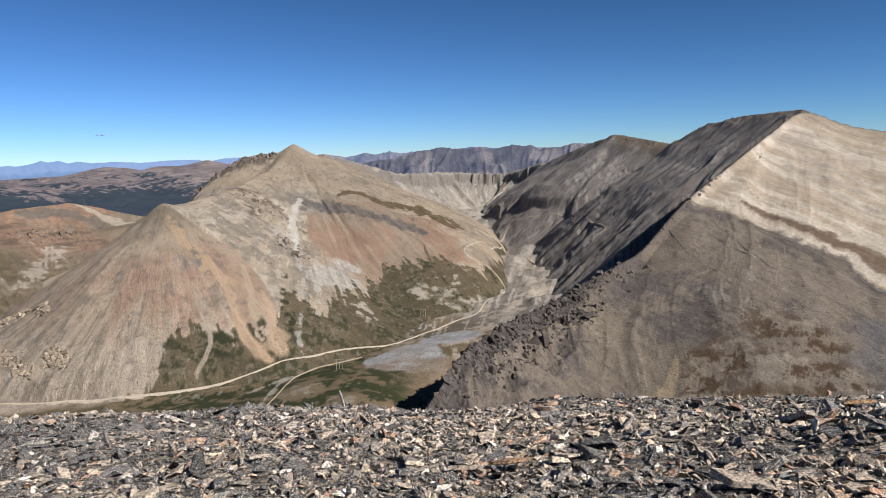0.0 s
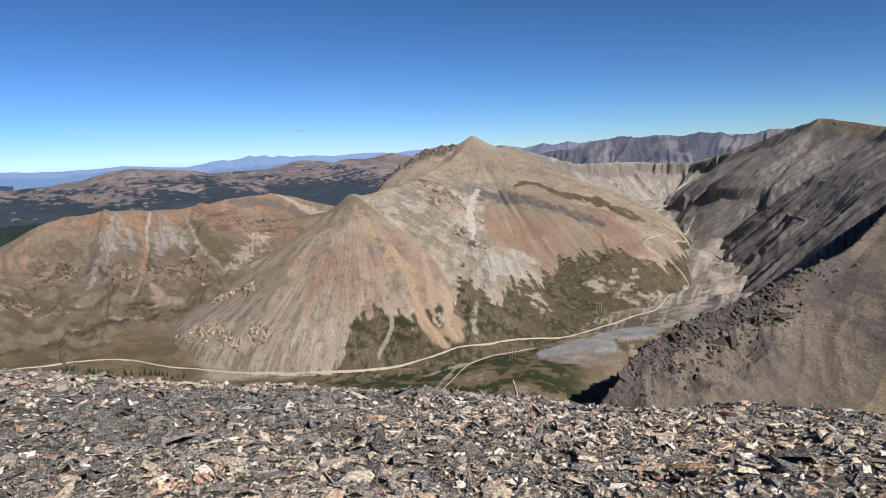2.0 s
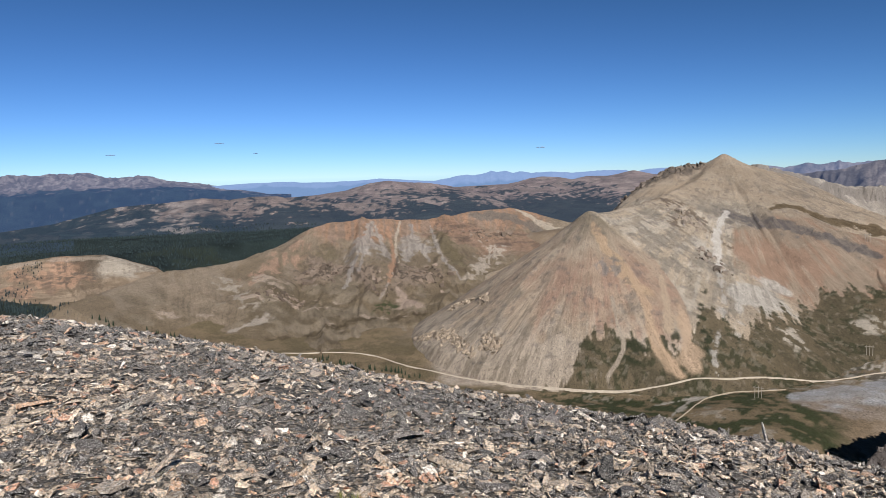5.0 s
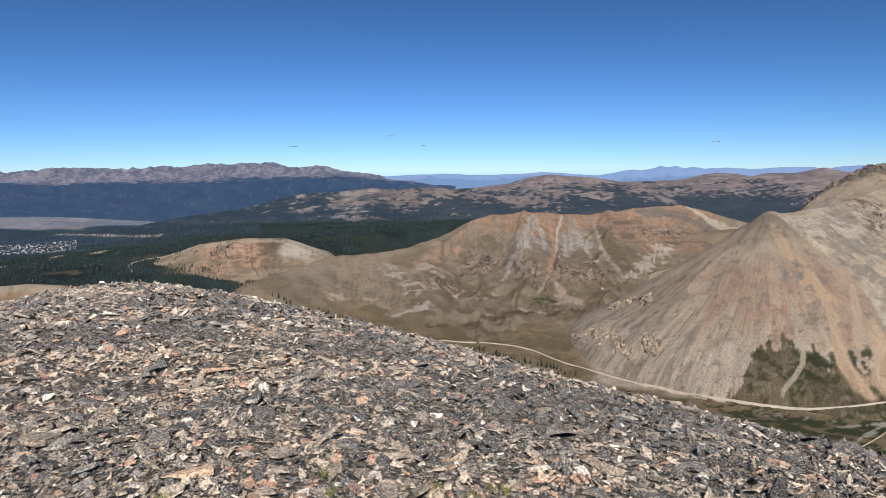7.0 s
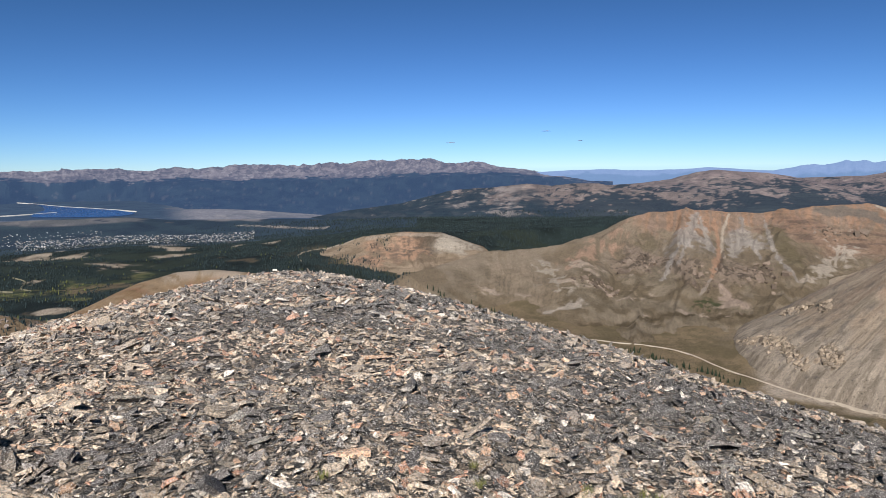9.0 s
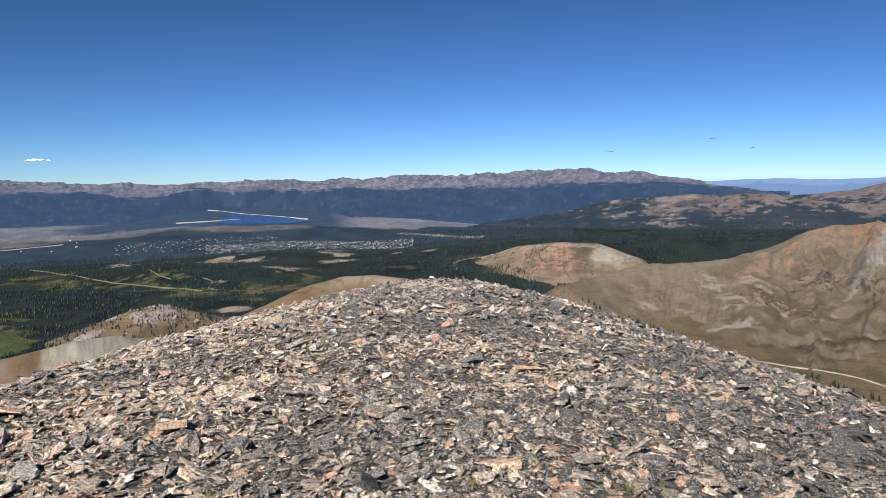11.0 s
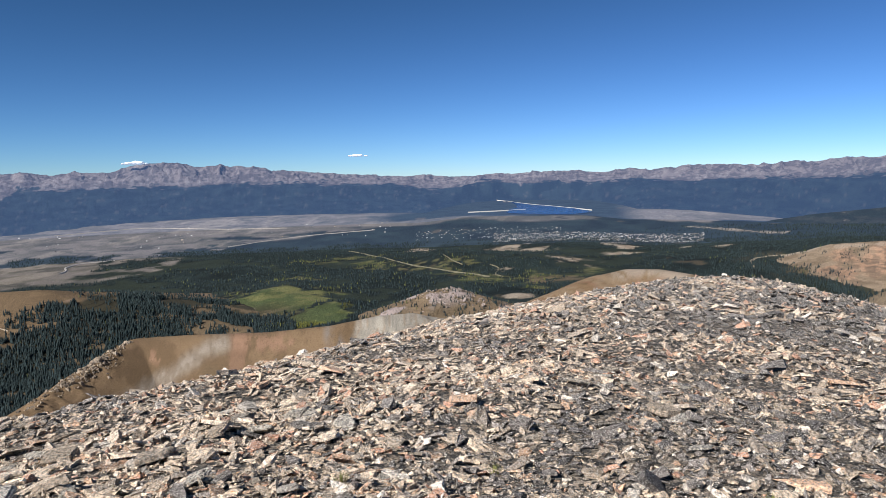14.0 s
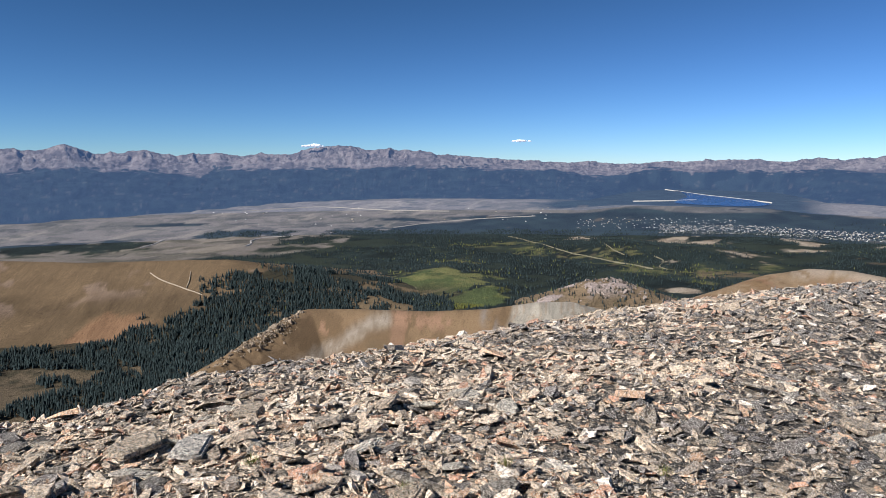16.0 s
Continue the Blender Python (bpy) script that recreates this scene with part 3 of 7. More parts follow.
# ---------------------------------------------------------------- meshes
def mesh_from(name, verts, quads, material, tint=None, smooth=True, tris=None, flow=None):
    me = bpy.data.meshes.new(name)
    me.vertices.add(len(verts))
    me.vertices.foreach_set("co", np.asarray(verts, np.float32).ravel())
    n = len(quads)
    index, start = np.asarray(quads, np.int32).ravel(), np.arange(0, n * 4, 4, dtype=np.int32)
    if tris is not None:
        index = np.concatenate([index, np.asarray(tris, np.int32).ravel()])
        start = np.concatenate([start, n * 4 + np.arange(0, len(tris) * 3, 3, dtype=np.int32)])
        n += len(tris)
    me.loops.add(len(index))
    me.loops.foreach_set("vertex_index", index)
    me.polygons.add(n)
    me.polygons.foreach_set("loop_start", start)
    me.polygons.foreach_set("use_smooth", np.full(n, smooth))
    if tint is not None:
        a = me.color_attributes.new("tint", "FLOAT_COLOR", "POINT")
        a.data.foreach_set("color", np.concatenate([tint, np.ones((len(tint), 1))], 1).astype(np.float32).ravel())
    if flow is not None:
        # per corner, so that a face where two slopes meet keeps to one of them
        corner = flow[quads]
        plan = np.asarray(verts)[quads] * (1, 1, 0)
        torn = (np.ptp(corner, axis=1) > 35).any(1)
        corner[torn] = corner[torn][:, :1] + plan[torn] - plan[torn][:, :1]
        a = me.attributes.new("flow", "FLOAT_VECTOR", "CORNER")
        a.data.foreach_set("vector", corner.astype(np.float32).ravel())
    me.update(calc_edges=True)
    me.materials.append(material)
    return me


def polar_sheet(az, r, height, colour, keep=None):
    """A sheet over bearings and ranges. height(x, y) gives z and more; colour(...) takes these; keep(x, y, z) says which places stay."""
    A, R = np.meshgrid(np.radians(az), r, indexing="ij")
    x, y = (-R * np.sin(A)).ravel(), (R * np.cos(A)).ravel()
    out = height(x, y)
    z, extra = (out[0], out[1:]) if isinstance(out, tuple) else (out, ())
    na, nr = len(az), len(r)
    index = np.arange(na * nr).reshape(na, nr)
    quads = np.stack([index[:-1, :-1], index[:-1, 1:], index[1:, 1:], index[1:, :-1]], -1).reshape(-1, 4)[:, ::-1]
    dz_r = np.gradient(z.reshape(na, nr), r, axis=1)
    dz_a = np.gradient(z.reshape(na, nr), np.radians(az), axis=0) / R
    slope = np.hypot(dz_r, dz_a).ravel()
    tint = colour(x, y, z, slope, *extra)
    flow = np.stack([extra[0] + 300 * extra[3], extra[1], 0 * x], 1) if extra else None
    if keep is not None:
        ok = keep(x, y, z)
        quads = quads[ok[quads].any(1)]
        used = np.zeros(na * nr, bool)
        used[quads.ravel()] = True
        lut = np.cumsum(used) - 1
        quads = lut[quads]
        x, y, z, tint = x[used], y[used], z[used], tint[used]
        flow = flow[used] if extra else None
    return np.stack([x, y, z], 1), quads, tint, flow


def mix(a, b, w):
    w = np.asarray(w)[:, None]
    return np.asarray(a) * (1 - w) + np.asarray(b) * w


def flat(x, c):
    return np.tile(np.asarray(c, float), (len(x), 1))


FOREST = (0.017, 0.026, 0.024)


def spot(x, y, az, r, wa, wr, soft=0.35, warp=0.25, seed=90):
    """A patch with a ragged edge round a bearing and range, 1 inside."""
    a, q = bearing(x, y)
    d = np.hypot((a - az) / wa, (q - r) / wr) + warp * fbm(x / 45, y / 45, 4, seed)
    return 1 - ramp(d, 1 - soft, 1 + soft)
# ---------------------------------------------------------------- mountains and ground
def streaks(run, d, which, seed, w=14, l=260):
    """Stripes that run down the slope."""
    return fbm((run + 300 * which) / w, d / l, 4, seed)


def strip(x, y, line, w0, w1, seed=95, wobble=0.5):
    """A ragged strip along (bearing, range) points, w0 to w1 metres wide, 1 inside."""
    pts = [at(a, 0, r) for a, r in line]
    total = sum(math.dist(p[:2], q[:2]) for p, q in zip(pts[:-1], pts[1:]))
    d, _, run, _ = along(x, y, pts)
    w = (w0 + (w1 - w0) * run / total) * (1 + wobble * fbm(x / 18, y / 18, 3, seed))
    return 1 - ramp(d / np.maximum(w, 0.5), 0.35, 0.65)


def colour_cone(x, y, z, slope, run, d, side, which):
    az, r = bearing(x, y)
    st, thin, wide = streaks(run, d, which, 101, 9, 200), streaks(run, d, which, 106, 4, 120), streaks(run, d, which, 102, 40, 420)
    blot, speck, mid = fbm(x / 70, y / 70, 5, 103), fbm(x / 9, y / 9, 3, 107), fbm(x / 28, y / 28, 4, 109)
    nose = ramp(which, 3.5, 3.6)
    c = mix((0.325, 0.255, 0.18), (0.255, 0.205, 0.15), ramp(0.4 * st + 0.8 * blot, -0.3, 0.5))
    c = mix(c, (0.37, 0.305, 0.225), 0.6 * ramp(mid + 0.5 * thin, 0.1, 0.5))
    # bare nose: olive-brown under its top, pink in the middle, pale tan on its outer side and below
    drop = ramp(d + 25 * wide, 25, 75)
    c = mix(c, mix((0.195, 0.16, 0.115), (0.25, 0.205, 0.145), ramp(thin, -0.3, 0.3)), 0.9 * nose * (1 - drop))
    pink = nose * ramp(d + 40 * wide, 60, 130) * (1 - ramp(d + 60 * blot + 20 * st, 215, 265)) * (1 - 0.85 * ramp(az + 2 * wide, 24, 27.5))
    c = mix(c, mix((0.285, 0.185, 0.132), (0.325, 0.235, 0.165), ramp(0.8 * thin + mid, -0.4, 0.4)), 0.85 * pink)
    c = mix(c, (0.36, 0.285, 0.205), 0.7 * nose * ramp(st + 0.5 * wide, 0.05, 0.4) * drop * (1 - 0.6 * pink))
    c = mix(c, (0.37, 0.31, 0.24), 0.7 * nose * ramp(d + 40 * mid + 25 * st, 225, 285))
    c = mix(c, (0.19, 0.155, 0.115), 0.7 * nose * ramp(az, 25, 27) * ramp(thin + 0.7 * mid, 0.1, 0.45) * ramp(d + 40 * mid, 170, 230))
    c = mix(c, (0.24, 0.175, 0.125), 0.6 * nose * ramp(az, 24, 27) * ramp(-st + 0.5 * wide, 0.15, 0.5) * (1 - ramp(d, 150, 230)))
    c = mix(c, (0.40, 0.285, 0.18), 0.85 * strip(x, y, [(21.5, 1245), (20.4, 1194), (19.3, 1158), (18.1, 1128)], 10, 34, 97, 0.8))
    c = mix(c, (0.185, 0.168, 0.15), 0.75 * np.maximum(spot(x, y, 20.4, 1162, 1.0, 9, 0.5, 1.2), spot(x, y, 19.6, 1150, 0.8, 7, 0.5, 1.2)) * ramp(speck, -0.3, 0.1))
    # bowl behind it: pale grey-tan with grey mottles and small outcrops
    bowl = (1 - nose) * ramp(az, 8.5, 11.5) * (1 - ramp(az, 21, 23)) * ramp(-z, 55, 85)
    c = mix(c, mix((0.36, 0.295, 0.215), (0.285, 0.24, 0.18), ramp(blot + 0.5 * st, -0.2, 0.3)), 0.8 * bowl)
    c = mix(c, (0.20, 0.175, 0.14), 0.65 * bowl * ramp(mid + 0.6 * thin + 0.3 * blot, 0.22, 0.45))
    c = mix(c, (0.44, 0.385, 0.305), 0.55 * bowl * ramp(-mid + 0.6 * thin, 0.15, 0.5))
    c = mix(c, (0.45, 0.405, 0.335), 0.55 * spot(x, y, 12.7, 1390, 0.8, 70, 0.5, 0.9) * ramp(thin + mid, -0.3, 0.2))
    c = mix(c, (0.13, 0.095, 0.065), 0.85 * spot(x, y, 14.4, 1500, 2.0, 45, 0.5, 1.3) * ramp(speck + 0.5 * mid, 0.0, 0.2))
    c = mix(c, (0.14, 0.12, 0.105), 0.5 * ramp(speck + 0.4 * blot, 0.45, 0.75))
    # red dome with a dark cap, brown heath behind it, pale cliff below
    dome = spot(x, y, 5.0, 1465, 6.6, 150, 0.12, 0.25) * (1 - ramp(az, 10.8, 11.2))
    c = mix(c, mix((0.27, 0.175, 0.12), (0.255, 0.195, 0.14), ramp(blot + 0.6 * thin, -0.3, 0.4)), 0.9 * dome)
    c = mix(c, (0.32, 0.25, 0.18), 0.6 * dome * ramp(st + 0.5 * thin, 0.25, 0.5))
    c = mix(c, mix((0.10, 0.09, 0.085), (0.16, 0.135, 0.115), ramp(thin + speck, -0.3, 0.3)), 0.9 * strip(x, y, [(11.1, 1592), (9.4, 1604), (7.7, 1580), (5.6, 1553), (3.6, 1533), (1.6, 1508)], 44, 22, 95, 0.7))
    c = mix(c, mix((0.085, 0.06, 0.032), (0.13, 0.095, 0.055), ramp(speck + thin, -0.2, 0.3)), 0.95 * strip(x, y, [(8.4, 1650), (6.1, 1695), (4.4, 1688), (2.4, 1702), (0.7, 1692), (-0.6, 1670)], 20, 64, 96, 0.9))
    cliff = np.maximum(spot(x, y, 8.9, 1275, 1.9, 85, 0.2, 0.7), spot(x, y, 10.4, 1190, 0.6, 60, 0.3, 0.9))
    c = mix(c, mix((0.40, 0.365, 0.31), (0.29, 0.26, 0.22), ramp(thin + 0.5 * speck, 0.0, 0.35)), 0.9 * cliff)
    # heath and grass up to a ragged line
    edge = np.interp(az, [-6, -3.3, -1.84, -0.3, 0.8, 2.4, 5, 5.2, 6.5, 7, 8.7, 9.8, 10.9, 11.6, 13.1, 14.3, 16.6, 17.3, 19.1, 20.5, 22.2, 22.8, 23.7, 26, 28, 40],
                     [232, 239, 229, 221, 213, 218, 219, 234, 246, 242, 237, 242, 239, 223, 208, 258, 256, 250, 236, 231, 240, 258, 289, 300, 330, 420])
    low = -z + 6 * fbm(x / 40, y / 40, 6, 104, 0.65) + 9 * st + 7 * thin + 5 * speck
    heath = ramp(low, edge - 2, edge + 2)
    c = mix(c, mix((0.105, 0.083, 0.05), (0.078, 0.064, 0.038), ramp(blot + 0.5 * speck, -0.3, 0.4)), 0.97 * heath)
    c = mix(c, (0.042, 0.043, 0.022), 0.8 * heath * ramp(speck + mid, 0.3, 0.5))
    c = mix(c, (0.24, 0.20, 0.15), 0.35 * heath * ramp(fbm(x / 7, y / 7, 2, 105) + 0.3 * mid, 0.5, 0.65))
    for a0, r0, wa, wr in ((17.9, 1012, 0.7, 22), (16.0, 1040, 0.35, 24), (15.2, 1030, 0.3, 20), (13.2, 1130, 0.35, 50), (12.7, 1060, 0.4, 40)):
        c = mix(c, (0.03, 0.033, 0.017), 0.9 * spot(x, y, a0, r0, wa, wr, 0.3, 1.2) * ramp(speck + mid, -0.3, 0.0))
    for a0, r0, wa, wr in ((7.4, 1165, 1.2, 20), (6.6, 1208, 0.5, 14), (2.0, 1300, 0.9, 16), (-0.1, 1318, 0.9, 34), (-0.4, 1362, 0.8, 30), (-1.6, 1373, 0.9, 30), (-2.6, 1340, 0.8, 30)):
        c = mix(c, (0.36, 0.315, 0.25), 0.9 * spot(x, y, a0, r0, wa, wr, 0.4, 1.5) * ramp(speck + 1.3 * mid, -0.1, 0.15))
    # scree streams and gullies
    c = mix(c, (0.47, 0.43, 0.37), 0.9 * strip(x, y, [(11.5, 1606), (12.0, 1545), (12.2, 1486), (12.15, 1412), (11.95, 1332)], 12, 16, 97, 0.7))
    c = mix(c, (0.40, 0.365, 0.315), 0.7 * strip(x, y, [(11.95, 1332), (11.84, 1254), (11.57, 1194), (12.0, 1112), (12.23, 1042), (12.0, 1006)], 9, 6, 97, 1.2) * ramp(speck + mid, -0.3, 0.1))
    for line, w0, w1, tone in (([(18.9, 1170), (18.13, 1136), (17.55, 1102), (17.19, 1068), (16.88, 1042), (16.48, 1020), (15.79, 1002), (14.83, 984)], 10, 19, (0.40, 0.285, 0.185)),
                               ([(14.9, 1120), (14.5, 1085), (14.2, 1050), (13.8, 1012)], 8, 30, (0.40, 0.29, 0.195)), ([(16.3, 1180), (15.8, 1110), (15.6, 1060)], 9, 14, (0.38, 0.29, 0.20))):
        c = mix(c, tone, (0.75 + 0.2 * ramp(thin, -0.3, 0.4)) * strip(x, y, line, w0, w1))
    c = mix(c, (0.32, 0.265, 0.20), 0.9 * strip(x, y, [(20.0, 1100), (19.6, 1046), (19.13, 1020), (19.14, 1004), (19.63, 980), (20.36, 956)], 5, 5))
    c = mix(c, (0.34, 0.26, 0.185), 0.6 * strip(x, y, [(19.4, 1130), (18.9, 1080), (18.4, 1050), (18.2, 1030)], 4, 4))
    # dark crags beside the summit
    c = mix(c, mix((0.095, 0.08, 0.066), (0.17, 0.135, 0.105), ramp(thin + speck, -0.2, 0.3)), 0.9 * strip(x, y, [(12.9, 1872), (15.8, 1840), (19.3, 1815), (21, 1800)], 50, 110, 95, 0.5) * ramp(az, 12.8, 13.6))
    return c


def colour_dark(x, y, z, slope, run, d, side, which):
    az, r = bearing(x, y)
    d = np.abs(side)
    st, thin, blot = streaks(run, d, which, 111), streaks(run, d, which, 114, 15, 160), fbm(x / 80, y / 80, 5, 112)
    speck, mid = fbm(x / 12, y / 12, 4, 113), fbm(x / 38, y / 38, 4, 116)
    c = mix((0.20, 0.163, 0.125), (0.13, 0.11, 0.095), ramp(st * 0.3 + blot + 0.6 * speck, -0.3, 0.5))
    c = mix(c, (0.23, 0.187, 0.137), 0.75 * np.maximum(spot(x, y, -13.4, 840, 2.8, 95, 0.6, 0.8), spot(x, y, -17.2, 790, 2.4, 60, 0.6, 0.8)))
    c = mix(c, (0.30, 0.255, 0.205), 0.5 * ramp(speck - 0.4 * mid, 0.4, 0.6) * spot(x, y, -24, 920, 5.5, 50, 0.5, 0.6))
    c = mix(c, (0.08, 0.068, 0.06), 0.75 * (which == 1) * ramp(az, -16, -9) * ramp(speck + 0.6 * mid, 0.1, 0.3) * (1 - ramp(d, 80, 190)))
    bright = ramp(r + 18 * blot + 8 * speck - np.interp(az, [-35, -32.7, -30.6, -26.9, -22.9, -19.5], [965, 1000, 1036, 1076, 1120, 1150]), -7, 7) * (1 - ramp(az, -20.2, -19.4)) * (which > 0.5) * ramp(side * np.where(which == 2, -1, 1), 0, 10)
    c = mix(c, mix((0.43, 0.345, 0.25), (0.56, 0.48, 0.375), ramp(thin + st, -0.3, 0.5)), bright)
    c = mix(c, (0.30, 0.25, 0.20), 0.7 * bright * spot(x, y, -29.5, 1330, 3.2, 130, 0.6, 0.8) * ramp(thin + 0.5 * st, -0.1, 0.4))
    c = mix(c, (0.155, 0.105, 0.072), 0.92 * strip(x, y, [(-23.4, 1146), (-24.7, 1134), (-26.8, 1108), (-28.7, 1088), (-30.5, 1070), (-33, 1045)], 8, 40))
    # shaded side has tones of its own, its shade partly put into the colour
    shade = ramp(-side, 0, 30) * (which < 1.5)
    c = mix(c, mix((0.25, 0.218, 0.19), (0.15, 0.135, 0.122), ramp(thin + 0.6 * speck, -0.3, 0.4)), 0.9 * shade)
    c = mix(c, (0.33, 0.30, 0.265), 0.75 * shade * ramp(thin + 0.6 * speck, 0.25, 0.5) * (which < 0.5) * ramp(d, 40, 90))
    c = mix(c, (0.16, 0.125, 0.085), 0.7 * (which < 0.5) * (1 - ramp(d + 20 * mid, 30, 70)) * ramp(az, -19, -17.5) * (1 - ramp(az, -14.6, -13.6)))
    # dark crag rock, with black shadow among the crags painted into it
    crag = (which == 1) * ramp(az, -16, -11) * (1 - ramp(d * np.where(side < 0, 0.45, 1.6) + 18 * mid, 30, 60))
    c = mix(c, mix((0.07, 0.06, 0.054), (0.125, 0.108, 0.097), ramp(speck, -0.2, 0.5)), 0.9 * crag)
    # heath in ragged patches, bare tan ground between, one orange gully
    near = np.maximum(np.maximum(spot(x, y, -27.0, 856, 5.0, 34, 0.5, 0.4), spot(x, y, -22.8, 800, 2.2, 42, 0.5, 0.4)), np.maximum(spot(x, y, -21.3, 746, 1.8, 24, 0.5, 0.4), spot(x, y, -28.5, 795, 5.5, 50, 0.5, 0.4)))
    c = mix(c, (0.20, 0.16, 0.115), 0.6 * near)
    ragged = fbm(x / 26, y / 13, 6, 115, 0.65)
    c = mix(c, (0.075, 0.047, 0.027), 0.92 * ramp(ragged + 0.25 * speck, 0.12, 0.2) * near)
    c = mix(c, (0.31, 0.265, 0.205), 0.6 * near * ramp(mid - 0.6 * speck, 0.35, 0.55))
    c = mix(c, (0.085, 0.055, 0.03), 0.85 * spot(x, y, -29.5, 740, 5.5, 46, 0.25, 0.6) * ramp(ragged, -0.5, -0.1))
    c = mix(c, (0.145, 0.137, 0.133), 0.75 * spot(x, y, -33.2, 872, 2.2, 50, 0.3, 0.4))
    c = mix(c, (0.36, 0.275, 0.175), 0.75 * strip(x, y, [(-19.0, 806), (-18.7, 772), (-17.8, 740)], 4, 17, 95, 0.7))
    # pale scree at the foot of the shaded side
    c = mix(c, (0.30, 0.27, 0.23), 0.9 * ramp(-side, 0, 20) * (which == 1) * ramp(-z + 10 * blot, np.interp(az, [-12, -6, 0, 5], [205, 235, 262, 272]), np.interp(az, [-12, -6, 0, 5], [213, 243, 268, 278])))
    return c


def colour_cirque(x, y, z, slope, run, d, side, which):
    st, speck, blot = streaks(run, d, which, 121, 12, 200), fbm(x / 12, y / 12, 3, 122), fbm(x / 70, y / 70, 4, 123)
    c = mix((0.29, 0.255, 0.21), (0.40, 0.355, 0.295), ramp(st + 0.4 * blot, -0.2, 0.4))
    c = mix(c, (0.20, 0.178, 0.15), 0.75 * ramp(st + 0.5 * speck, 0.25, 0.5))
    c = mix(c, (0.17, 0.15, 0.13), 0.7 * (1 - ramp(d, 45, 80)) * ramp(slope, 0.7, 1.2))
    return mix(c, (0.19, 0.165, 0.14), 0.8 * ramp(d + 30 * blot, 240, 300) * ramp(blot, -0.1, 0.2))


def colour_red(x, y, z, slope, run, d, side, which):
    az, r = bearing(x, y)
    fan = az * 27 + 7 * fbm(x / 90, y / 90, 3, 135)
    st, thin, blot, mid = fbm(fan / 12, r / 240, 4, 131), fbm(fan / 5, r / 150, 4, 132), fbm(x / 90, y / 90, 5, 133), fbm(x / 30, y / 30, 4, 136)
    speck = fbm(x / 10, y / 10, 3, 134)
    c = mix((0.175, 0.135, 0.09), (0.225, 0.18, 0.13), ramp(0.5 * st + blot, -0.3, 0.4))
    c = mix(c, (0.26, 0.205, 0.145), 0.6 * ramp(z + 15 * blot, -200, -165))
    # reddish band under the crest, with ledges, and down the flanks
    crown = ramp(z + 12 * mid, -170, -148) * (1 - ramp(az, 43, 45)) * ramp(az, 24.5, 26)
    c = mix(c, mix((0.315, 0.19, 0.12), (0.26, 0.18, 0.13), ramp(thin, -0.2, 0.3)), 0.9 * crown)
    ledge = ramp(fbm(az / 1.6, z / 4.2, 3, 137), 0.12, 0.28) * spot(x, y, 29, 1900, 5.5, 90, 0.3, 0.3)
    c = mix(c, (0.26, 0.165, 0.115), 0.7 * spot(x, y, 29, 1890, 5.0, 95, 0.3, 0.4))
    c = mix(c, (0.13, 0.092, 0.07), 0.75 * ledge)
    c = mix(c, (0.32, 0.21, 0.145), 0.8 * strip(x, y, [(43.6, 1800), (44.9, 1740), (46.3, 1660), (47.7, 1570), (49, 1490)], 30, 50, 97, 1.0) * ramp(mid + thin, -0.4, 0.1))
    c = mix(c, (0.12, 0.098, 0.056), 0.75 * strip(x, y, [(34.3, 1880), (33.5, 1740), (32.3, 1640), (31.6, 1600)], 30, 60, 96, 1.0))
    c = mix(c, (0.13, 0.105, 0.065), 0.7 * strip(x, y, [(43.2, 1700), (43.4, 1620), (43.8, 1560)], 30, 50, 96, 1.0))
    # broken dark rock on the steeps
    rough = ramp(speck + 0.5 * mid, 0.0, 0.25)
    steep = np.maximum(np.maximum(spot(x, y, 35.6, 1520, 2.4, 90, 0.4, 0.6), spot(x, y, 40.2, 1490, 1.6, 70, 0.4, 0.6)), spot(x, y, 44.0, 1550, 2.0, 80, 0.4, 0.6))
    c = mix(c, (0.25, 0.19, 0.145), 0.7 * steep)
    c = mix(c, (0.07, 0.054, 0.042), 0.85 * steep * rough)
    c = mix(c, (0.11, 0.088, 0.062), 0.4 * rough * ramp(slope, 0.35, 0.5) * (1 - ramp(az, 46, 49)))
    # olive lower slopes, paler grass between, dark creek lines
    low = ramp(-z + 20 * blot, 212, 235)
    c = mix(c, mix((0.15, 0.115, 0.073), (0.205, 0.165, 0.115), ramp(mid + 0.5 * blot, -0.2, 0.4)), 0.9 * low)
    c = mix(c, (0.085, 0.067, 0.042), 0.4 * low * ramp(blot - 0.5 * mid, 0.2, 0.5))
    c = mix(c, (0.07, 0.052, 0.03), 0.8 * strip(x, y, [(35.5, 1345), (37.6, 1318), (40, 1325), (42.0, 1300), (45, 1250), (48, 1215)], 12, 16, 96, 1.2))
    # spur towards the low mound: striped tan rock
    spur = spot(x, y, 53.0, 1370, 2.6, 100, 0.4, 0.5)
    c = mix(c, mix((0.27, 0.21, 0.15), (0.19, 0.15, 0.105), ramp(thin + 0.5 * speck, -0.1, 0.25)), 0.6 * spur)
    c = mix(c, (0.33, 0.285, 0.225), 0.75 * strip(x, y, [(51.5, 1490), (50.6, 1430), (50.2, 1370)], 24, 40, 97, 1.3) * ramp(speck + mid, -0.1, 0.2))
    c = mix(c, (0.36, 0.31, 0.25), 0.85 * strip(x, y, [(48.6, 1300), (49.6, 1285), (51.2, 1262)], 26, 10, 97, 0.8))
    # grey scree cones, the red gully between, pale fans and scars
    cone = mix((0.33, 0.29, 0.245), (0.23, 0.20, 0.17), ramp(thin + 0.4 * speck, -0.15, 0.25))
